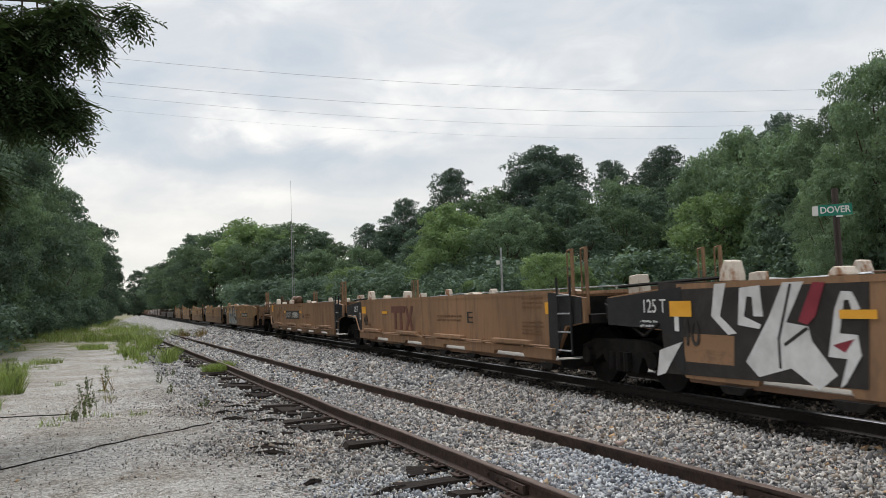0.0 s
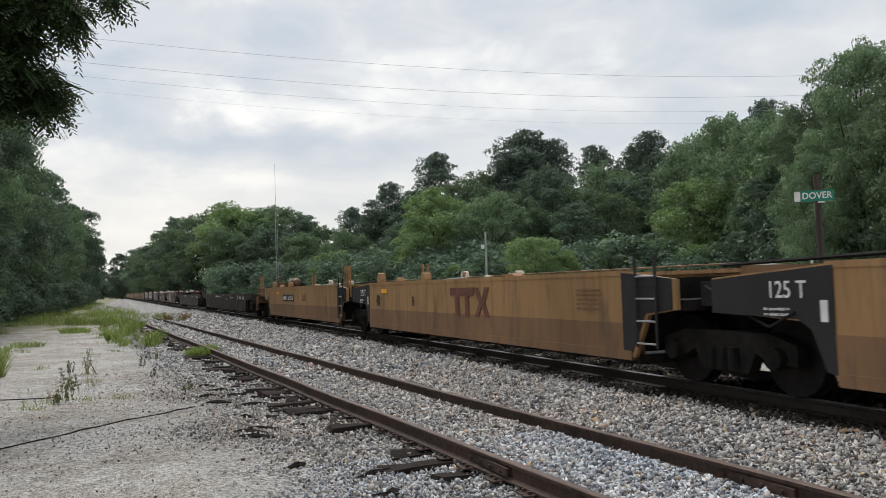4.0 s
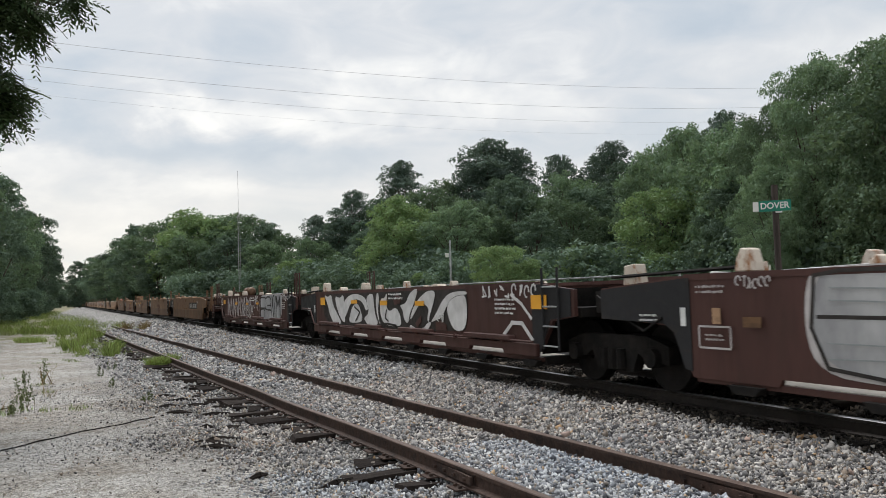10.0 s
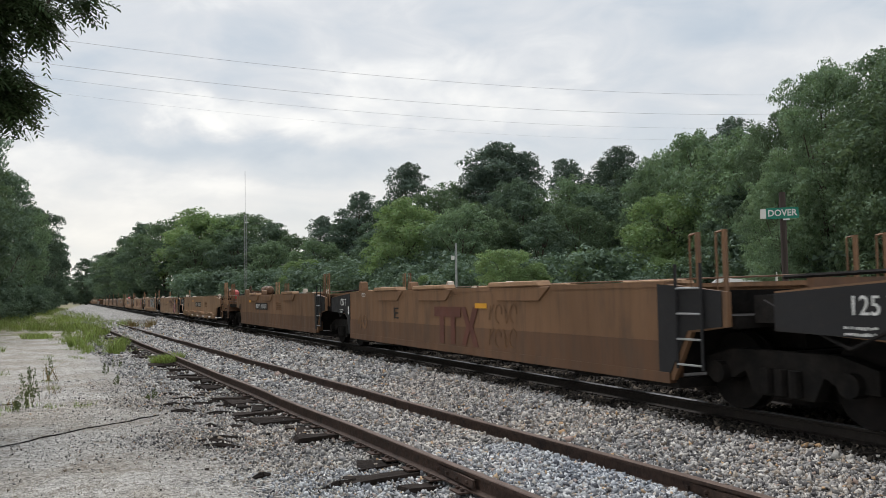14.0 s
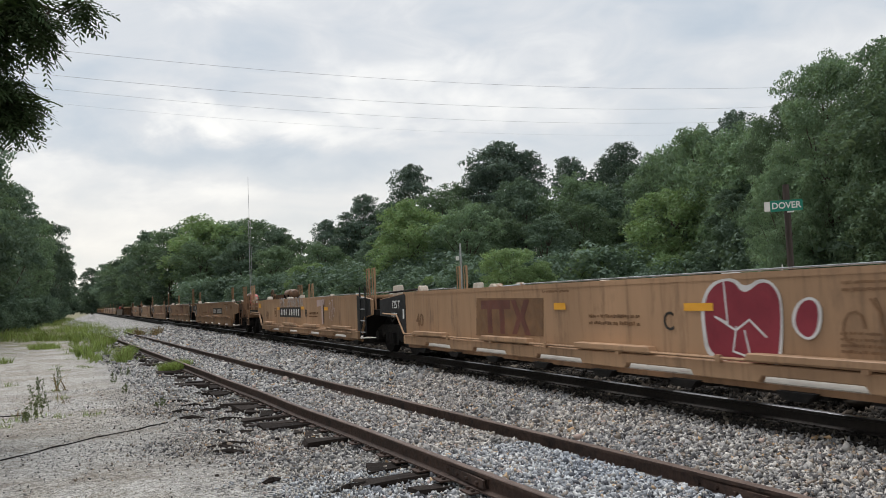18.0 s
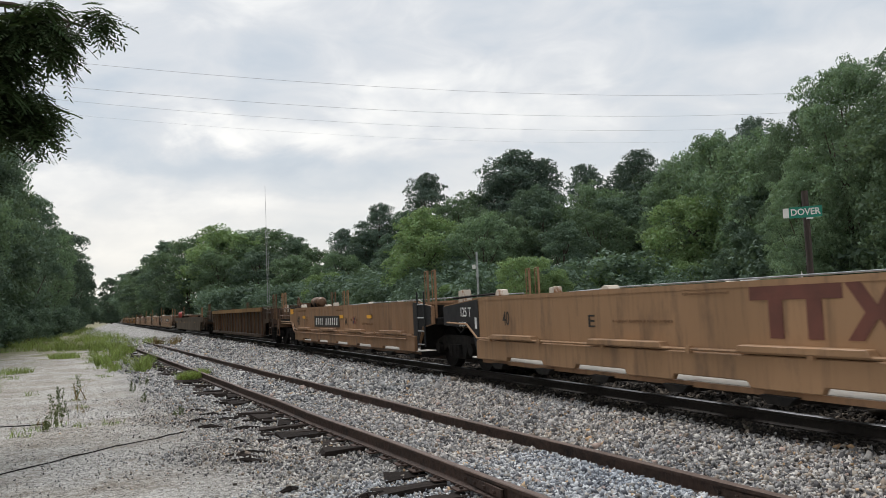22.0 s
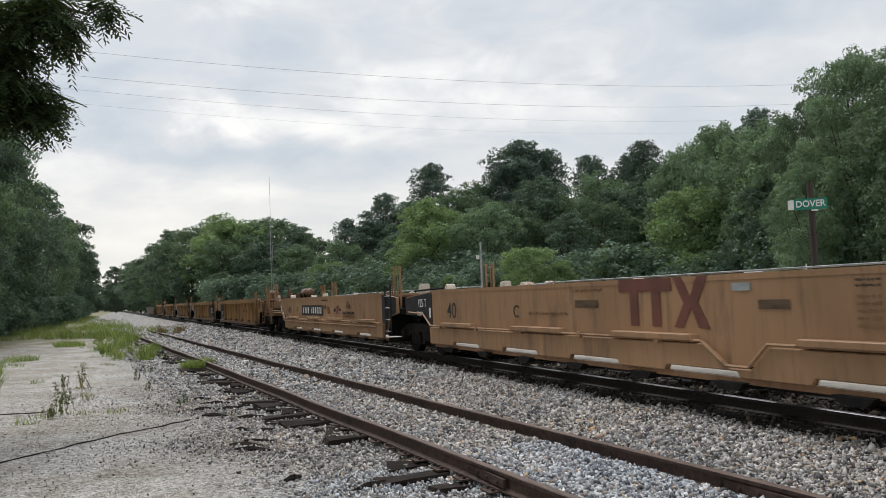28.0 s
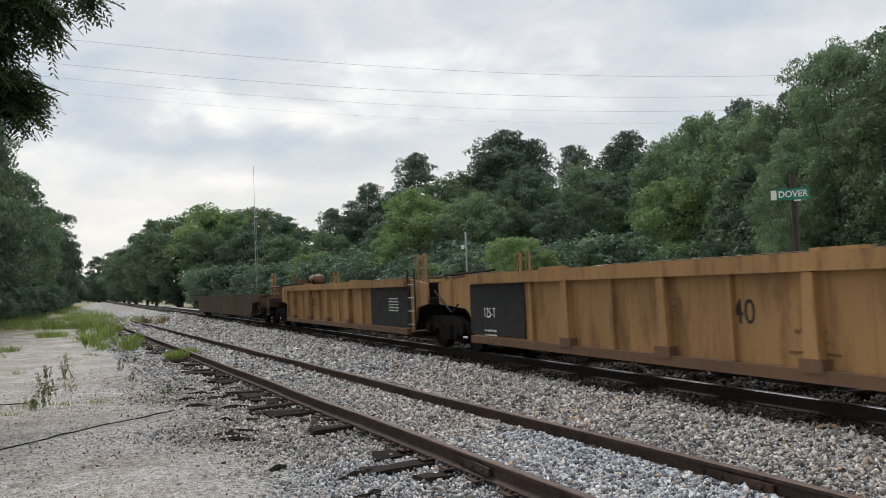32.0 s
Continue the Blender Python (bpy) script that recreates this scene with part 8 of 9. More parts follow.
def make_tree(kind, h, w, count, leaf, mat, seed, label, category="tree", bare=0.25):
    """A tree of height h and crown width w: tapered trunk, limbs that reach the lobes, and a crown of leaf sprays."""
    r = random.Random(seed)
    lobes = []
    if kind == "broad":
        n = 19
        for k in range(n):
            z = h * (bare + (0.93 - bare) * (k + 0.5) / n)
            f = math.sin(math.pi * min(1, (z / h - bare * 0.6) / (1.08 - bare * 0.6))) ** 0.7
            a = k * 2.4 + r.random()
            o = w * 0.34 * f * r.uniform(0.45, 1.0)
            s = w * r.uniform(0.14, 0.22) * (0.6 + 0.5 * f)
            lobes.append((o * math.cos(a), o * math.sin(a), z, s, s, s * r.uniform(0.7, 0.95)))
        lobes.append((0, 0, h * 0.9, w * 0.18, w * 0.18, h * 0.1))
    elif kind == "pine":
        for k in range(18):
            u = k / 17
            z = h * (0.42 + 0.53 * u)
            a = k * 2.4 + r.random()
            o = w * 0.31 * math.sin(math.pi * min(1.0, 0.22 + 0.78 * u)) ** 0.6 * r.uniform(0.45, 1.0)
            s = w * r.uniform(0.15, 0.21) * (1.1 - 0.25 * u)
            lobes.append((o * math.cos(a), o * math.sin(a), z, s * 1.2, s * 1.2, s * 0.8))
    else:
        for k in range(7):
            a = k * 2.4 + r.random()
            o = w * 0.33 * r.uniform(0.2, 1.0)
            s = w * r.uniform(0.2, 0.3)
            lobes.append((o * math.cos(a), o * math.sin(a), h * r.uniform(0.3, 0.75), s, s, h * 0.26))
    tree = tagged(new(category.replace(" ", "_")), label, category)
    bm = bmesh.new()
    tr = h * (0.012 if kind == "pine" else 0.016) + 0.04
    cx = cy = 0.0
    pts = [Vector((0, 0, -0.15))]
    for k in range(5):
        cx, cy = cx + r.uniform(-0.02, 0.02) * h, cy + r.uniform(-0.02, 0.02) * h
        pts.append(Vector((cx, cy, h * 0.17 * (k + 1))))
    for k in range(5):
        tube(bm, pts[k], pts[k + 1], tr * (1 - 0.17 * k), 8, tr * (1 - 0.17 * (k + 1)))
    for lx, ly, lz, *_ in lobes:
        k = max(1, min(4, int(lz / (h * 0.17)) - 1))
        mid = pts[k].lerp(Vector((lx, ly, lz)), 0.5) + Vector((0, 0, -0.03 * h))
        tube(bm, pts[k], mid, tr * 0.4, 6, tr * 0.26)
        tube(bm, mid, (lx, ly, lz), tr * 0.26, 6, tr * 0.1)
    bmesh.ops.recalc_face_normals(bm, faces=bm.faces)
    part("trunk", bm, BARK, tree)
    p, nm = crown_points(lobes, count)
    v, f = leaf_cloud(p, nm, leaf)
    mesh_part("crown", tri_mesh("crown", v, f), mat, tree)
    HEIGHT[tree.name] = float(np.percentile(v[:, 2], 99.7))
    return tree


def protos(kind, variants, h, w, count, leaf, mat, label, category="tree", bare=0.25):
    return [make_tree(kind, h, w, count, leaf, mat, 100 + 7 * k + int(h), label, category, bare) for k in range(variants)]


HEIGHT = {}


def family(kind, h, w, leaf, mat, label, category="tree", bare=0.2, near=62000, far=22000):
    """Two near models of fine leaves and two far ones of coarser sprays."""
    return protos(kind, 2, h, w, near, leaf, mat, label, category, bare) + protos(kind, 2, h, w, far, leaf * 1.6, mat, label, category, bare)


BROAD = family("broad", 14.0, 10.0, 0.086, LEAF[0], "leafy green broadleaf tree at the edge of the woods", bare=0.12)
LIGHT = family("broad", 12.0, 9.5, 0.086, LEAF[1], "light green broadleaf tree at the edge of the woods", bare=0.1)
DARK = family("broad", 14.0, 8.5, 0.086, LEAF[2], "dark green tree in the woods", bare=0.08)
PINE = family("pine", 20.0, 9.5, 0.086, LEAF[3], "tall dark pine with a clumped crown", "pine tree")
SHRUB = protos("shrub", 3, 4.0, 5.0, 9000, 0.095, LEAF[2], "dense green bush at the foot of the woods", "bush")
USED = set()


def plant(kinds, x, y, top, seed, spread=1.0, base=None):
    r = random.Random(seed)
    proto = kinds[seed % len(kinds)]
    z0 = (ground_z(x, y) if base is None else base)
    h0 = HEIGHT[proto.name]
    s = (top - z0) / h0
    m = pose(x, y, z0, 0, 0, r.uniform(0, 360)) @ Matrix.Diagonal((s * spread, s * spread, s, 1))
    if proto.name in USED:
        ob = copy_thing(proto, pose(0, 0, 0))
        ob.matrix_basis = m
    else:
        USED.add(proto.name)
        proto.matrix_basis = m


# The woods beyond the main track, from far to near: x, y, height of the top, kind, spread.
TREES = [0]


def wood(x, y, top, kinds, spread):
    TREES[0] += 3
    far = math.hypot(x, y) > 66 or x > 39.5
    plant(kinds[2:] if far else kinds[:2], x, y, top, TREES[0] + 1 + int(x), spread)


wood(-4.1, 350, 17.9, DARK, 1.2)
wood(2.0, 300, 17.0, DARK, 1.2)
wood(5.0, 240, 15.0, BROAD, 1.2)
wood(7.5, 190, 15.5, BROAD, 1.2)
wood(8.5, 172, 16.6, DARK, 1.1)
wood(12.7, 164, 17.2, BROAD, 1.2)
wood(16.9, 149, 17.0, LIGHT, 1.3)
wood(20.5, 148, 16.4, BROAD, 1.2)
wood(24.0, 147, 16.4, BROAD, 1.2)
wood(27.5, 137, 14.0, DARK, 1.2)
wood(29.0, 134, 12.4, BROAD, 1.2)
wood(30.2, 116, 13.2, PINE, 1.0)
wood(32.0, 112, 12.5, DARK, 1.0)
wood(34.1, 110, 16.1, PINE, 1.0)
wood(36.5, 107, 14.6, DARK, 1.0)
wood(40.3, 107, 20.0, PINE, 1.0)
wood(41.5, 99, 16.0, BROAD, 1.0)
wood(29.3, 80, 11.4, LIGHT, 1.15)
wood(33.5, 75, 10.6, BROAD, 1.1)
wood(38.0, 79, 11.5, BROAD, 1.1)
wood(49.8, 98, 21.8, PINE, 1.35)
wood(52.5, 96, 20.3, PINE, 1.1)
wood(46.5, 97, 18.6, PINE, 1.1)
wood(44.0, 82, 14.5, DARK, 1.1)
wood(55.1, 89, 18.4, PINE, 0.9)
wood(50.0, 78, 14.2, BROAD, 1.1)
wood(58.0, 85, 17.6, PINE, 0.9)
wood(55.0, 77.5, 18.0, PINE, 1.0)
wood(53.0, 70, 14.4, DARK, 1.1)
wood(46.3, 59, 13.7, BROAD, 0.9)
wood(49.5, 62, 15.2, BROAD, 0.8)
wood(45.3, 53, 14.4, BROAD, 0.85)
wood(47.6, 51.4, 15.4, PINE, 0.8)
wood(42.5, 46, 13.0, BROAD, 0.95)
wood(40.5, 42, 11.6, BROAD, 0.9)
wood(36.6, 35.5, 11.9, BROAD, 0.62)
wood(34.3, 30.3, 12.9, BROAD, 0.78)
wood(34.2, 26.3, 12.7, BROAD, 0.9)
wood(33.5, 22.5, 12.6, BROAD, 1.2)
wood(34.0, 18.0, 12.5, BROAD, 1.2)
wood(34.0, 13.0, 12.5, BROAD, 1.2)
wood(40.5, 51, 9.0, LIGHT, 1.1)
wood(36.0, 62, 8.2, DARK, 1.2)
wood(42.0, 66, 10.0, BROAD, 1.2)
wood(42.0, 52, 8.6, BROAD, 1.2)
wood(39.0, 42, 8.0, DARK, 1.2)
wood(37.0, 26, 7.6, BROAD, 1.2)
wood(38.0, 34.5, 7.5, DARK, 1.2)
wood(47.0, 70, 11.5, DARK, 1.2)
wood(31.0, 92, 9.5, DARK, 1.3)
wood(27.0, 104, 9.0, BROAD, 1.3)
wood(36.5, 92, 12.0, BROAD, 1.2)
wood(24.5, 124, 10.0, BROAD, 1.3)
wood(20.0, 134, 11.5, DARK, 1.3)
wood(15.5, 140, 12.0, BROAD, 1.3)
wood(11.0, 150, 11.5, DARK, 1.3)
wood(40.0, 33, 12.0, DARK, 0.9)
wood(40.0, 27, 12.5, DARK, 1.2)
wood(40.0, 20, 12.5, DARK, 1.2)
wood(45.0, 40, 12.4, DARK, 0.9)
wood(50.0, 52, 13.4, DARK, 1.1)
wood(60.0, 70, 16.0, DARK, 1.3)
wood(62.0, 95, 16.0, DARK, 1.3)
wood(50.0, 115, 16.0, DARK, 1.3)
wood(38.0, 125, 14.0, DARK, 1.3)
wood(-34, 470, 17, DARK, 1.5)
wood(-24, 480, 15, BROAD, 1.5)
wood(-15, 470, 14.5, DARK, 1.5)
wood(-7, 460, 15, DARK, 1.5)
wood(2, 440, 16, DARK, 1.5)
wood(-22, 400, 13, DARK, 1.5)
wood(8, 400, 16, BROAD, 1.5)
wood(-20, 350, 14, DARK, 1.5)
wood(4, 270, 15.0, DARK, 1.5)
wood(6, 215, 14.5, DARK, 1.5)
r = random.Random(5)
for k in range(64):
    u = k / 63
    y = 18 + 122 * u ** 1.15
    edge = 38.0 if y < 48 else 33.0 if y < 62 else 27.5 if y < 90 else 27.5 - 0.28 * (y - 90)
    plant(SHRUB if k % 9 else LIGHT[2:], edge + r.uniform(-1.5, 3.5), y + r.uniform(-1, 1), r.uniform(2.4, 5.2) + 0.012 * y, k, r.uniform(1.0, 1.5))
# Lighter bushes that stand out at the edge.
for x, y, top, spread in ((25.4, 49.0, 4.5, 1.15), (27.2, 48.5, 3.6, 1.1), (33.5, 52.0, 4.6, 1.0), (37.5, 48.0, 4.0, 1.0), (31.8, 31.5, 7.4, 0.8), (33.4, 24.0, 7.0, 0.9)):
    plant(BROAD[:2] if top > 5 else LIGHT[2:], x, y, top, int(x * 7), spread)
for k in range(16):
    plant(SHRUB, -34 + 2.7 * k + r.uniform(-1, 1), 395 + r.uniform(-25, 40), r.uniform(5.0, 9.0), 500 + k, 1.3)
# The wall of trees along the left of the lot.
wood(-8.7, 40, 11.3, DARK, 1.0)
wood(-9.2, 47, 14.4, DARK, 1.0)
wood(-9.9, 55, 13.6, BROAD, 0.95)
wood(-10.3, 63, 17.6, DARK, 0.95)
wood(-10.2, 72, 15.2, DARK, 0.9)
wood(-11.6, 82, 18.0, BROAD, 0.9)
wood(-9.8, 94, 15.4, DARK, 0.9)
wood(-11.2, 107, 16.6, DARK, 0.95)
wood(-9.6, 122, 14.0, BROAD, 0.95)
wood(-8.6, 140, 16.0, DARK, 1.0)
wood(-8.6, 160, 14.6, DARK, 1.0)
wood(-9.4, 182, 14.6, DARK, 1.0)
wood(-10.8, 206, 14.6, DARK, 1.0)
wood(-13.0, 236, 14.6, DARK, 1.0)
wood(-15.5, 270, 15.0, BROAD, 1.0)
wood(-18.0, 310, 15.0, DARK, 1.0)
wood(-13.0, 44, 14.5, DARK, 1.1)
wood(-14.0, 56, 16.5, DARK, 1.1)
wood(-14.0, 70, 17.5, DARK, 1.1)
wood(-15.0, 90, 18.0, DARK, 1.1)
wood(-12.5, 34, 12.5, DARK, 1.1)
wood(-18.0, 50, 16.0, DARK, 1.1)
wood(-12.0, 27, 10.5, DARK, 1.0)
for k in range(44):
    y = 37 + 3.9 * k
    plant(SHRUB, -8.7 + r.uniform(-1.4, 0.9) - 0.012 * max(0, y - 120), y, r.uniform(1.6, 4.0), 300 + k, r.uniform(1.0, 1.4))
for kinds in (BROAD, LIGHT, DARK, PINE, SHRUB):
    for p in kinds:
        if p.name not in USED:
            p.matrix_basis = pose(-30, 60 + 5 * len(USED), -0.2)
            USED.add(p.name)


def overhanging_tree():
    """A tree beside the camera whose low boughs hang into the top of the view."""
    tree = tagged(new("tree"), "dark leafy tree with boughs hanging over the lot", "tree")
    bm = bmesh.new()
    base, fork = Vector((-6.2, 13.0, -0.3)), Vector((-5.9, 13.3, 4.2))
    tube(bm, base, fork, 0.34, 10, 0.26)
    boughs = [[fork, (-4.4, 13.8, 5.9), (-3.0, 14.4, 6.7), (-1.6, 14.9, 6.9), (-0.5, 15.0, 6.65)], [fork, (-4.2, 14.0, 5.0), (-2.9, 14.6, 5.5), (-1.9, 15.0, 5.4), (-1.15, 15.1, 4.95)], [fork, (-4.6, 13.4, 7.0), (-3.4, 13.6, 8.2), (-1.9, 14.0, 8.6)], [fork, (-4.6, 13.6, 5.4), (-3.7, 14.0, 6.0), (-2.9, 14.4, 6.1), (-2.3, 14.7, 5.85)],
              [fork, (-4.5, 13.6, 4.4), (-3.2, 14.2, 4.1), (-2.2, 14.6, 3.7)], [fork, (-4.3, 13.7, 5.9), (-3.2, 14.2, 6.4), (-2.3, 14.6, 6.3), (-1.75, 14.9, 6.05)], [fork, (-4.4, 13.8, 4.9), (-3.4, 14.2, 5.4), (-2.5, 14.5, 5.45), (-1.75, 14.9, 5.2)]]
    pts = []
    rr = random.Random(11)
    for bough in boughs:
        bough = [Vector(p) for p in bough]
        for i, (p, q) in enumerate(zip(bough, bough[1:])):
            tube(bm, p, q, 0.11 - 0.022 * i, 6, 0.088 - 0.022 * i)
            if i == 0:
                continue
            for k in range(8):
                s = p.lerp(q, rr.random())
                e = s + Vector((rr.uniform(-0.5, 0.55), rr.uniform(-0.5, 0.5), rr.uniform(-0.75, 0.3)))
                tube(bm, s, e, 0.018, 4, 0.006)
                pts += [s.lerp(e, t) for t in (0.35, 0.55, 0.7, 0.85, 0.95, 1.0)]
    bmesh.ops.recalc_face_normals(bm, faces=bm.faces)
    part("trunk", bm, BARK, tree)
    pts = np.array([tuple(p) for p in pts])
    # Drooping fronds: pairs of narrow leaflets along thin stems that hang from the twigs.
    n = 9 * len(pts)
    root = np.repeat(pts, 9, 0) + RNG.normal(size=(n, 3)) * np.array([0.09, 0.09, 0.07])
    a = RNG.uniform(0, math.tau, n)
    way = np.stack([np.cos(a), np.sin(a), RNG.uniform(-1.1, 0.25, n)], 1)
    way /= np.linalg.norm(way, axis=1)[:, None]
    reach = RNG.uniform(0.22, 0.5, n)[:, None]
    side = np.cross(way, np.array([0, 0, 1.0]) + 0.3 * RNG.normal(size=(n, 3)))
    side /= np.linalg.norm(side, axis=1)[:, None]
    V = []
    for k in range(6):
        u = 0.25 + 0.15 * k
        stem = root + way * reach * u - np.array([0, 0, 0.12]) * (u * u)
        for sg in (-1, 1):
            tip = stem + (side * sg * 0.8 + way * 0.55) * 0.125 * RNG.uniform(0.7, 1.15, (n, 1)) - np.array([0, 0, 0.025])
            V.append(np.stack([stem, stem * 0.45 + tip * 0.55 + way * 0.028, tip, stem * 0.45 + tip * 0.55 - way * 0.028], 1))
    quads = np.concatenate(V).reshape(-1, 3)
    i4 = 4 * np.arange(len(quads) // 4)[:, None]
    v, f = quads, np.concatenate([i4 + np.array((0, 1, 2)), i4 + np.array((0, 2, 3))])
    # Leaf colour holds the dark of boughs seen against the sky.
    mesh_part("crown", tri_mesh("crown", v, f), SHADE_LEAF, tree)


overhanging_tree()

# ---- weeds ----


def blades(name, centres, label, mat, lean=0.75):
    """Grass: bent two-segment blades round the given centres of (x, y, radius, count, height)."""
    P, S = [], []
    for x, y, rad, n, h in centres:
        a, d = RNG.uniform(0, math.tau, n), rad * np.sqrt(RNG.random(n))
        px, py = x + d * np.cos(a), y + d * np.sin(a)
        P.append(np.stack([px, py, np.array([ground_z(u, v) for u, v in zip(px, py)]) - 0.01], 1))
        S.append(h * RNG.uniform(0.25, 1.2, n))
    P, S = np.concatenate(P), np.concatenate(S)
    n = len(P)
    a = RNG.uniform(0, math.tau, n)
    side = np.stack([np.cos(a), np.sin(a), 0 * a], 1)
    b = RNG.uniform(0, math.tau, n)
    lean = lean * RNG.uniform(0.3, 1.6, n)
    tip = np.stack([np.cos(b) * lean, np.sin(b) * lean, np.ones(n)], 1) * S[:, None]
    w = (0.005 + 0.016 * S)[:, None]
    mid = P + tip * np.array([0.35, 0.35, 0.62])
    v = np.stack([P - side * w, P + side * w, mid - side * w * 0.7, mid + side * w * 0.7, P + tip], 1).reshape(-1, 3)
    i = 5 * np.arange(n)[:, None]
    f = np.concatenate([i + np.array(t) for t in ((0, 1, 3), (0, 3, 2), (2, 3, 4))])
    tagged(mesh_part(name, tri_mesh(name, v, f), mat), label, "weeds", kind="stuff")


rw = random.Random(21)
TALL = [(1.75, 24.2, 0.34, 1300, 0.30), (2.1, 25.6, 0.3, 500, 0.24), (-2.6, 43.5, 0.7, 500, 0.3), (-2.9, 46.0, 0.7, 350, 0.25), (-3.25, 22.6, 0.3, 300, 0.45), (-3.6, 24.5, 0.4, 300, 0.4), (-3.9, 27.0, 0.5, 300, 0.35), (-3.0, 20.8, 0.3, 200, 0.35), (-3.3, 19.2, 0.3, 180, 0.4), (-2.9, 17.6, 0.22, 120, 0.28), (-4.3, 30.0, 0.6, 300, 0.3), (-3.6, 33.0, 0.6, 300, 0.25)]
for k in range(46):
    y = 30 + 70 * rw.random() ** 1.2
    TALL.append((siding_x(y) - 1.3 - (2.0 + 0.03 * (y - 31)) * rw.random(), y, rw.uniform(0.3, 0.8), 60, 0.08 + 0.14 * rw.random()))
for k in range(58):
    y = 29 + 30 * rw.random()
    TALL.append((siding_x(y) - 1.0 - 2.2 * rw.random() ** 1.5, y, rw.uniform(0.08, 0.28), 70, 0.2 + 0.5 * rw.random() ** 1.5))
for k in range(60):
    y = 26 + 50 * rw.random()
    TALL.append((-0.115 * y - 0.9 - 3.6 * rw.random(), y, rw.uniform(0.2, 0.6), 110, 0.15 + 0.45 * rw.random() ** 2))
for k in range(190):
    y = 55 + 150 * rw.random() ** 1.6
    TALL.append((siding_x(y) + 1.2 - 10.0 * rw.random(), y, rw.uniform(0.5, 1.4), 95, 0.2 + 0.5 * rw.random() ** 1.4))
for k in range(22):
    y = 14 + 18 * rw.random()
    TALL.append((0.4 - 4.2 * rw.random(), y, 0.2, 30, 0.06 + 0.1 * rw.random()))
blades("weeds", TALL, "tall green weeds growing over the lot and the siding", GRASS)
DRY = [(-0.95, 20.4, 0.15, 14, 0.4), (-1.25, 15.9, 0.25, 30, 0.14), (-0.7, 17.5, 0.15, 12, 0.3), (2.1, 56.0, 0.35, 160, 0.55), (2.9, 54.0, 0.3, 130, 0.5), (3.3, 57.0, 0.3, 120, 0.6)]
blades("dry_weeds", DRY, "dry brown weeds on the gravel", DRY_GRASS)



def stalks(name, plants, label, mat):
    """Upright weeds with side twigs and small leaves, one plant for each (x, y, height)."""
    V, F, k = [], [], 0
    rr = random.Random(61)
    for x, y, h in plants:
        g = ground_z(x, y) - 0.02
        for s in range(rr.randint(3, 6)):
            bx, by, tall = x + rr.uniform(-0.1, 0.1), y + rr.uniform(-0.1, 0.1), h * rr.uniform(0.5, 1.0)
            lx, ly = rr.uniform(-0.16, 0.16) * tall, rr.uniform(-0.16, 0.16) * tall
            V += [(bx - 0.004, by, g), (bx + 0.004, by, g), (bx + lx, by + ly, g + tall)]
            F.append((k, k + 1, k + 2))
            k += 3
            for q in range(int(60 * tall) + 10):
                u = rr.uniform(0.2, 1.0)
                a, e, w = rr.uniform(0, 6.28), rr.uniform(0.018, 0.05), rr.uniform(0.004, 0.009)
                c = (bx + lx * u, by + ly * u, g + tall * u)
                t = (c[0] + e * math.cos(a), c[1] + e * math.sin(a), c[2] + rr.uniform(-0.02, 0.05))
                V += [c, t, (0.5 * (c[0] + t[0]) - w * math.sin(a), 0.5 * (c[1] + t[1]) + w * math.cos(a), c[2] + 0.03)]
                F.append((k, k + 1, k + 2))
                k += 3
    tagged(mesh_part(name, tri_mesh(name, np.array(V), np.array(F)), mat), label, "weeds", kind="stuff")


stalks("tall_weeds", [(-1.06, 15.3, 0.62), (-1.2, 15.0, 0.3), (-0.95, 16.3, 0.45), (-1.0, 20.5, 0.6), (-1.35, 20.2, 0.4), (-3.4, 24.0, 0.7), (-3.0, 22.0, 0.4), (0.35, 18.5, 0.3), (0.2, 21.0, 0.35), (0.5, 23.5, 0.4), (0.9, 15.6, 0.2),
                       (-2.9, 14.2, 0.35), (-3.3, 15.5, 0.5), (-3.6, 17.0, 0.55), (-3.9, 19.0, 0.5), (-4.2, 21.0, 0.6)], "sparse upright weeds growing out of the gravel", STALK)

# ---- signs, poles, wires, vehicles ----


def name_sign():
    s = tagged(new("street_sign"), "green sign lettered DOVER on a wooden post", "sign")
    x, y = 11.3, 11.02
    g = ground_z(x, y)
    part("post", tubed(((0, 0, 0), (0, 0, 3.32 - g)), r=0.055, n=12), POLE_WOOD, s)
    s.matrix_basis = pose(x, y, g, 0, 0, -46)
    z = 2.94 - g
    part("blade", boxed(-0.275, 0.26, -0.073, -0.067, z - 0.098, z + 0.098), SIGN_GREEN, s, "green sign blade", bevel=0.002)
    w = mesh_part("lettering", text_mesh("DOVER", 0.16, 0.92, 0.0, 0.022), WHITE_MARK, s, "white letters")
    w.matrix_basis = pose(-0.01, -0.0755, z, 90, 0, 0)
    part("number_bar", boxed(0.0, 0.11, -0.078, -0.073, z - 0.128, z - 0.102), WHITE_MARK, s)
    part("cross_blade", boxed(-0.375, -0.28, -0.08, -0.065, z - 0.085, z + 0.085), WHITE_PAINT, s, "pale back of a second sign blade")
    part("bracket", boxed(-0.03, 0.03, -0.066, -0.045, z - 0.09, z + 0.09), GALV, s)


name_sign()


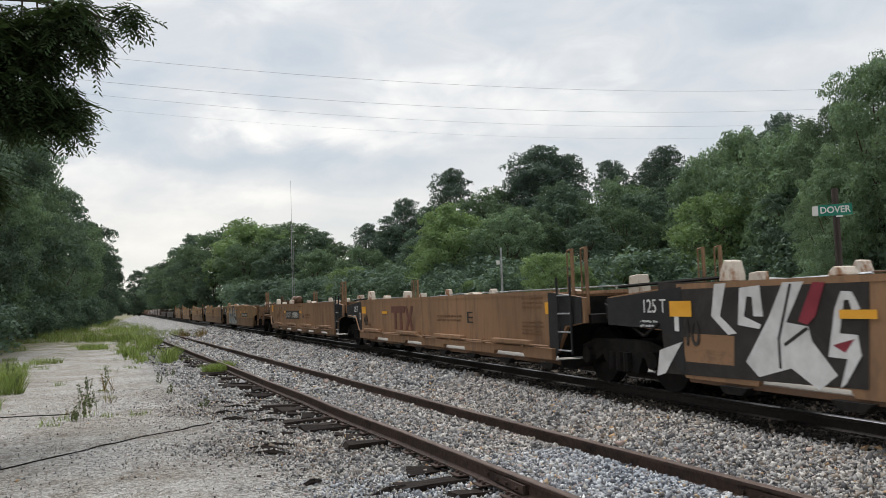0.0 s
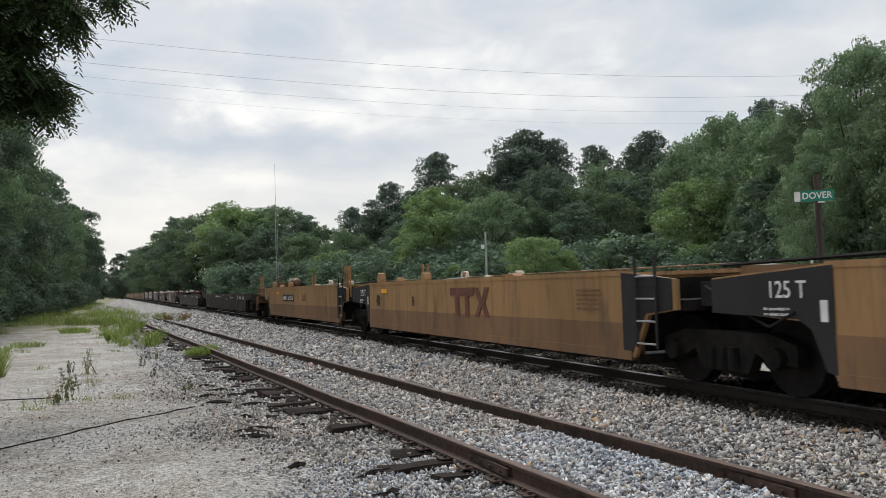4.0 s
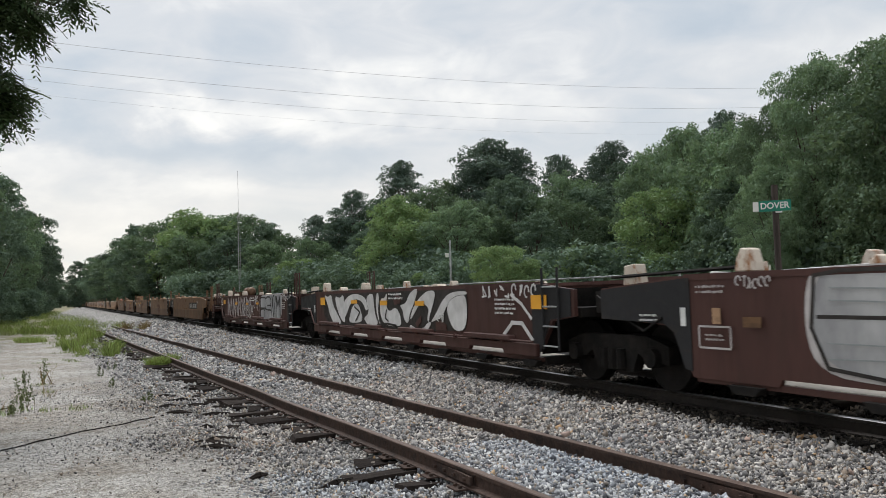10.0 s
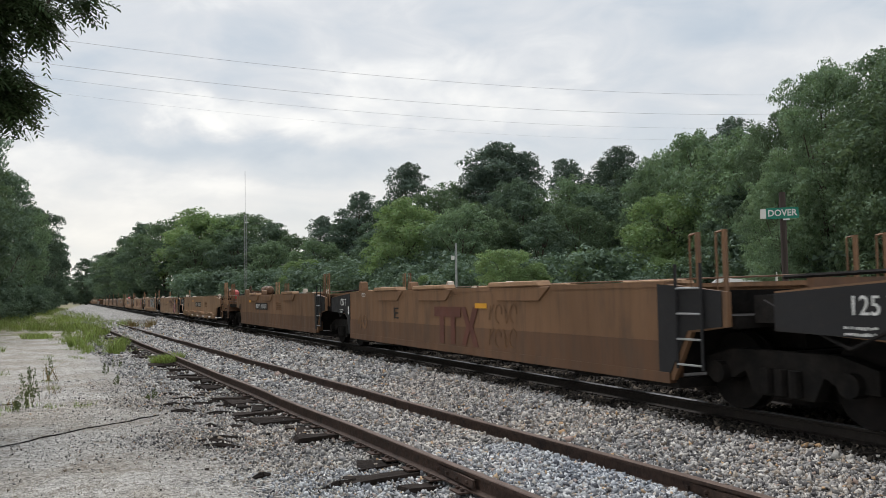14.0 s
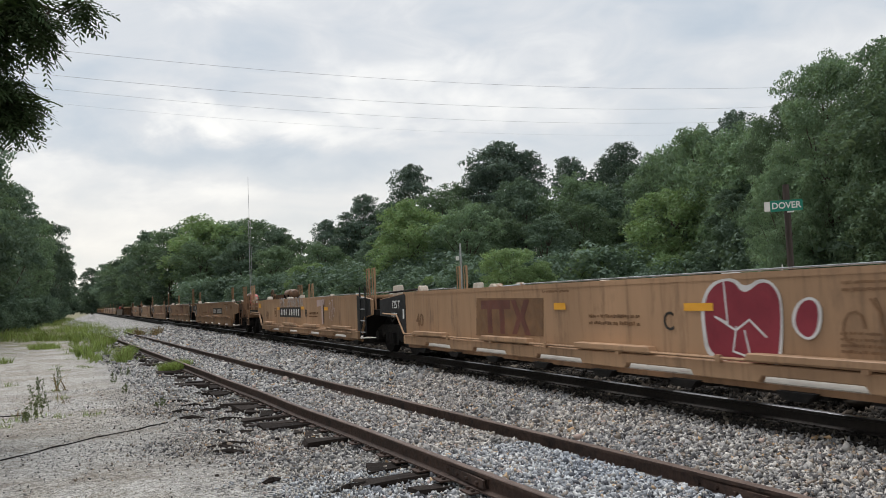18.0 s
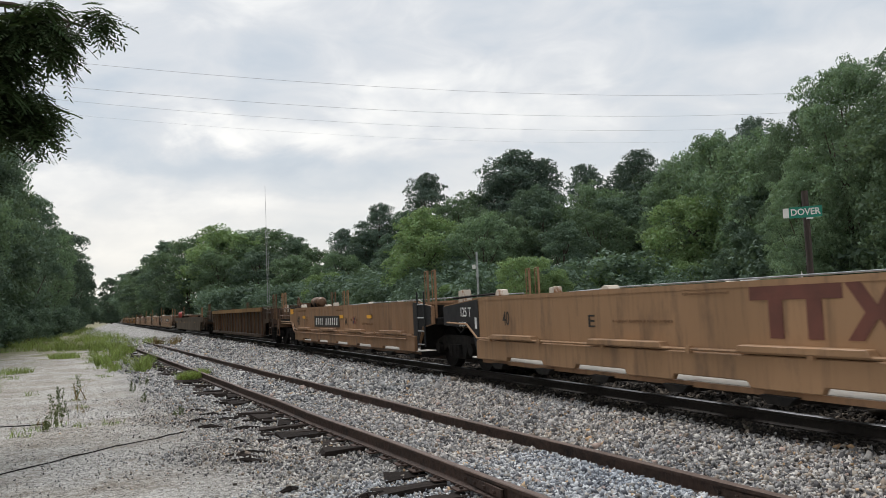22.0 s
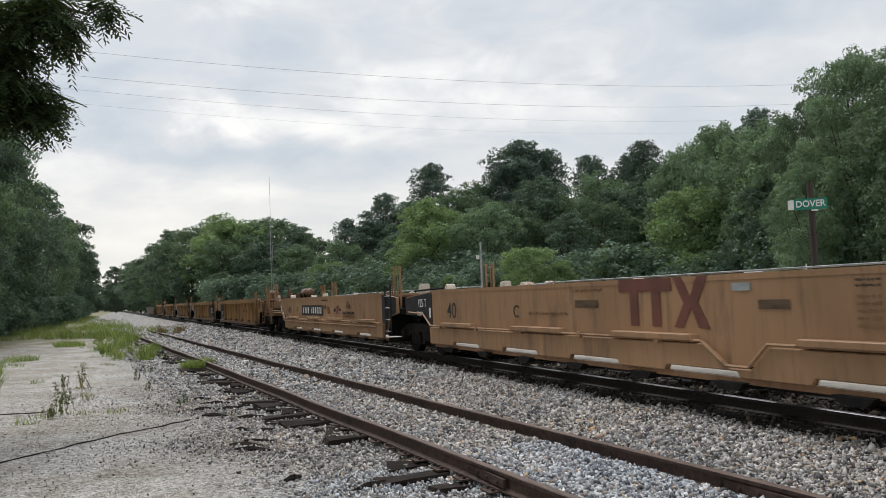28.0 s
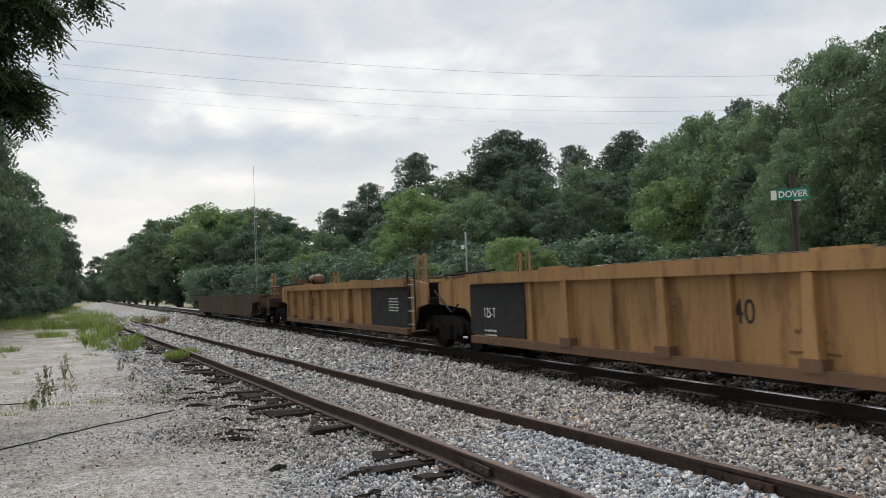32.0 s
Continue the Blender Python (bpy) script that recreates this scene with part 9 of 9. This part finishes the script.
def crossing_signs():
    x, y = 25.7, 35.71
    g = ground_z(x, y)
    s = tagged(new("crossing_sign"), "white crossbuck on a post with a red stop sign", "road sign")
    s.matrix_basis = pose(x, y, g, 0, 0, -36)
    part("post", tubed(((0, 0, 0), (0, 0, 1.85 - g)), r=0.04, n=8), GALV, s)
    for a in (45, -45):
        ob = part("crossbuck_arm", boxed(-0.45, 0.45, -0.012, 0.0, -0.075, 0.075), WHITE_PAINT, s, "white crossbuck arm")
        ob.matrix_basis = pose(0, -0.05 if a > 0 else -0.065, 1.5 - g, 0, a, 0)
        bm = bmesh.new()
        for k in range(5):
            box(bm, -0.36 + 0.16 * k, -0.26 + 0.16 * k, -0.016, -0.0125, -0.035, 0.035)
        part("lettering", bm, BLACK_MARK, ob)
    t = tagged(new("stop_sign"), "red octagonal stop sign on a steel post", "road sign")
    t.matrix_basis = pose(x + 0.6, y - 0.42, g, 0, 0, -36)
    part("post", tubed(((0, 0, 0), (0, 0, 1.6 - g)), r=0.03, n=8), GALV, t)
    bm = bmesh.new()
    v = [bm.verts.new((0.29 * math.cos(radians(22.5 + 45 * k)), -0.04, 1.29 - g + 0.29 * math.sin(radians(22.5 + 45 * k)))) for k in range(8)]
    f = bm.faces.new(v)
    ext = bmesh.ops.extrude_face_region(bm, geom=[f])
    bmesh.ops.translate(bm, vec=(0, -0.008, 0), verts=[e for e in ext["geom"] if isinstance(e, bmesh.types.BMVert)])
    bmesh.ops.recalc_face_normals(bm, faces=bm.faces)
    part("plate", bm, SIGN_RED, t, "red octagonal plate")
    w = mesh_part("lettering", text_mesh("STOP", 0.2, 0.82), WHITE_MARK, t, "white letters")
    w.matrix_basis = pose(0, -0.052, 1.29 - g, 90, 0, 0)


crossing_signs()


def far_crossing_sign():
    """The crossbuck on the other side of the crossing, with the bare back of its stop sign beside it."""
    x, y = 20.77, 58.42
    g = ground_z(x, y)
    s = tagged(new("crossing_sign"), "small white crossbuck on a steel post before the woods", "road sign")
    s.matrix_basis = pose(x, y, g, 0, 0, -20)
    part("post", tubed(((0, 0, 0), (0, 0, 2.1 - g)), r=0.04, n=8), GALV, s)
    for a in (45, -45):
        ob = part("crossbuck_arm", boxed(-0.45, 0.45, -0.012, 0.0, -0.085, 0.085), WHITE_PAINT, s, "white crossbuck arm")
        ob.matrix_basis = pose(0, -0.05 if a > 0 else -0.065, 1.66 - g, 0, a, 0)
    t = tagged(new("stop_sign"), "bare pale back of a round-cornered stop sign", "road sign")
    t.matrix_basis = pose(x - 0.65, y + 0.1, g, 0, 0, -20)
    part("post", tubed(((0, 0, 0), (0, 0, 1.66 + 0.3 - g)), r=0.03, n=8), GALV, t)
    bm = bmesh.new()
    v = [bm.verts.new((0.32 * math.cos(radians(22.5 + 45 * k)), -0.04, 1.66 - g + 0.32 * math.sin(radians(22.5 + 45 * k)))) for k in range(8)]
    ext = bmesh.ops.extrude_face_region(bm, geom=[bm.faces.new(v)])
    bmesh.ops.translate(bm, vec=(0, -0.008, 0), verts=[e for e in ext["geom"] if isinstance(e, bmesh.types.BMVert)])
    bmesh.ops.recalc_face_normals(bm, faces=bm.faces)
    part("plate", bm, WHITE_PAINT, t, "pale octagonal plate")


far_crossing_sign()


def boom_truck():
    """A white service truck with a folded crane, parked on the road beyond the line."""
    t = tagged(new("boom_truck"), "white service truck with a folded crane boom", "truck")
    x, y = 28.55, 33.5
    t.matrix_basis = pose(x, y, ground_z(x, y) - 0.16, 0, 0, 52)
    part("chassis", boxed(-0.45, 0.45, -3.3, 2.9, 0.5, 0.75), BLACK_STEEL, t)
    part("bonnet", prismed([(1.7, 0.7), (2.95, 0.7), (2.95, 1.25), (1.7, 1.42)], -0.95, 0.95), TRUCK_WHITE, t, bevel=0.06)
    part("cab", prismed([(0.1, 0.7), (1.75, 0.7), (1.75, 1.4), (1.15, 2.2), (0.15, 2.25)], -0.97, 0.97), TRUCK_WHITE, t, bevel=0.06)
    part("windscreen", prismed([(1.72, 1.46), (1.75, 1.46), (1.2, 2.13), (1.17, 2.13)], -0.85, 0.85), GLASS_DARK, t)
    for s in (-1, 1):
        part("side_window", boxed(*sorted((s * 0.965, s * 0.98)), 0.35, 1.3, 1.5, 2.05), GLASS_DARK, t)
        part("mirror", boxed(*sorted((s * 1.0, s * 1.25)), 1.4, 1.46, 1.5, 1.8), BLACK_STEEL, t)
        part("tool_box", boxed(*sorted((s * 0.5, s * 1.08)), -3.2, -0.1, 0.75, 2.08), TRUCK_WHITE, t, bevel=0.02)
        for k in range(3):
            part("box_door", boxed(*sorted((s * 1.08, s * 1.095)), -3.1 + k, -2.25 + k, 0.9, 1.95), TRUCK_WHITE, t, bevel=0.004)
        for wy in (2.1, -1.9):
            wh = part("wheel", tubed(((s * 0.75, wy, 0.45), (s * 1.02, wy, 0.45)), r=0.45, n=20), RUBBER, t)
            part("rim", tubed(((s * 1.0, wy, 0.45), (s * 1.03, wy, 0.45)), r=0.25, n=14), TRUCK_WHITE, wh)
    part("deck", boxed(-0.5, 0.5, -3.2, -0.1, 0.75, 1.3), TRUCK_WHITE, t)
    part("light_bar", boxed(-0.5, 0.5, 0.5, 0.75, 2.25, 2.37), WHITE_PAINT, t, bevel=0.03)
    part("crane_post", boxed(-0.1, 0.3, -2.95, -2.5, 1.3, 2.85), TRUCK_WHITE, t, bevel=0.03)
    part("crane_cylinder", tubed(((0.1, -3.15, 1.4), (0.1, -3.15, 2.8)), r=0.05, n=8), BLACK_STEEL, t)
    part("boom_rest", boxed(0.0, 0.2, -0.35, -0.1, 1.3, 2.5), TRUCK_WHITE, t, bevel=0.02)
    part("cab_box", boxed(-0.55, 0.55, -0.05, 0.55, 2.27, 2.55), TRUCK_WHITE, t, bevel=0.06)
    part("boom", prismed([(-3.0, 2.7), (-3.0, 2.95), (-0.9, 3.18), (-0.35, 2.75), (1.0, 2.72), (1.0, 2.45), (-0.5, 2.45), (-1.05, 2.95)], -0.05, 0.25), TRUCK_WHITE, t, bevel=0.02)
    part("boom_tip", boxed(-0.02, 0.22, -0.3, 1.15, 2.78, 2.9), TRUCK_WHITE, t, bevel=0.02)
    part("boom_ram", tubed(((0.1, -2.4, 1.9), (0.1, -0.9, 2.75)), r=0.06, n=8), GALV, t)
    part("outrigger", boxed(-1.1, 1.1, -3.35, -3.15, 0.5, 0.7), TRUCK_WHITE, t)
    part("cable_reel", tubed(((-0.3, -1.3, 1.65), (0.3, -1.3, 1.65)), r=0.3, n=14), ORANGE_PANEL, t)


boom_truck()


def thin_sign():
    s = tagged(new("road_sign"), "white road sign on a thin steel post, seen nearly edge-on", "road sign")
    x, y = 21.3, 21.2
    g = ground_z(x, y)
    s.matrix_basis = pose(x, y, g, 0, 0, 38)
    part("post", tubed(((0, 0, 0), (0, 0, 2.05 - g)), r=0.022, n=8), GALV, s)
    bm = bmesh.new()
    v = [bm.verts.new((0.26 * math.cos(k * math.tau / 16), -0.035, 1.85 - g + 0.32 * math.sin(k * math.tau / 16))) for k in range(16)]
    ext = bmesh.ops.extrude_face_region(bm, geom=[bm.faces.new(v)])
    bmesh.ops.translate(bm, vec=(0, -0.006, 0), verts=[e for e in ext["geom"] if isinstance(e, bmesh.types.BMVert)])
    bmesh.ops.recalc_face_normals(bm, faces=bm.faces)
    part("plate", bm, WHITE_PAINT, s)
    part("marker", boxed(-0.05, 0.05, -0.03, -0.024, 1.2 - g, 1.5 - g), WHITE_PAINT, s)


thin_sign()


def pole(name, x, y, z0, z1, r, mat, label, category, lamp=False):
    p = tagged(new(name), label, category)
    p.location = (x, y, z0)
    bm = bmesh.new()
    tube(bm, (0, 0, 0), (0, 0, z1 - z0), r, 10, r * 0.75)
    bmesh.ops.recalc_face_normals(bm, faces=bm.faces)
    part("shaft", bm, mat, p)
    if lamp:
        part("arm", tubed(((0, 0, z1 - z0 - 1.1), (-0.35, -0.2, z1 - z0 - 1.0)), r=0.025, n=6), GALV, p)
        part("lamp_head", tubed(((-0.35, -0.2, z1 - z0 - 1.25), (-0.35, -0.2, z1 - z0 - 0.95)), r=0.12, n=10), WHITE_PAINT, p, "white lamp head")


pole("light_pole", 24.3, 54.8, ground_z(24.3, 54.8), 5.35, 0.1, GALV, "grey light pole with a small lamp", "light pole", True)


def mast():
    m = tagged(new("radio_mast"), "thin steel radio mast before the trees", "radio mast")
    x, y = 17.9, 108.5
    m.location = (x, y, -1.0)
    bm = bmesh.new()
    for a in range(3):
        dx, dy = 0.16 * math.cos(a * 2.094), 0.16 * math.sin(a * 2.094)
        tube(bm, (dx, dy, 0), (dx, dy, 13.5), 0.024, 5)
    for k in range(28):
        a, b = k % 3, (k + 1) % 3
        tube(bm, (0.16 * math.cos(a * 2.094), 0.16 * math.sin(a * 2.094), 0.48 * k), (0.16 * math.cos(b * 2.094), 0.16 * math.sin(b * 2.094), 0.48 * (k + 1)), 0.013, 4)
    part("lattice", bm, WIRE, m)
    part("antenna", tubed(((0, 0, 13.4), (0, 0, 19.3)), r=0.022, n=6), WIRE, m)


mast()


def wires():
    """Four overhead wires that cross the line from a pole behind the left trees to one in the right woods."""
    for z0, z1, z2, thin in ((12.8, 12.5, 13.5, 0.007), (11.7, 11.33, 12.3, 0.007), (11.1, 10.6, 11.45, 0.005), (10.5, 9.95, 10.75, 0.003)):
        coef = np.polyfit((-2.3, 14.1, 37.5), (z0, z1, z2), 2)
        pts = [Vector((x, 38.0, float(np.polyval(coef, x)))) for x in np.linspace(-22, 62, 43)]
        bm, rings = bmesh.new(), []
        for p in pts:
            rings.append([bm.verts.new(p + Vector((0, thin * math.cos(a), thin * math.sin(a)))) for a in (0.0, 2.1, 4.2)])
        for q, s in zip(rings, rings[1:]):
            for i in range(3):
                bm.faces.new((q[i], q[(i + 1) % 3], s[(i + 1) % 3], s[i]))
        tagged(part("overhead_wire", bm, WIRE), "thin grey overhead power wire", "power line", "overhead wires")


wires()


# ---- movement ----


def motions():
    for k, (unit, _, _) in enumerate(UNITS):
        mid = 0.5 * (JOINTS[k] + JOINTS[k + 1])
        half = 0.5 * (JOINTS[k + 1] - JOINTS[k])
        rows = []
        for i in range(33):
            y = mid - RATE * i
            x0, x1 = track_x(y - half), track_x(y + half)
            rows.append((float(i), pose(0.5 * (x0 + x1), y, 0.17, 0, 0, math.degrees(-math.atan2(x1 - x0, 2 * half)))))
        walk(unit, rows)


motions()
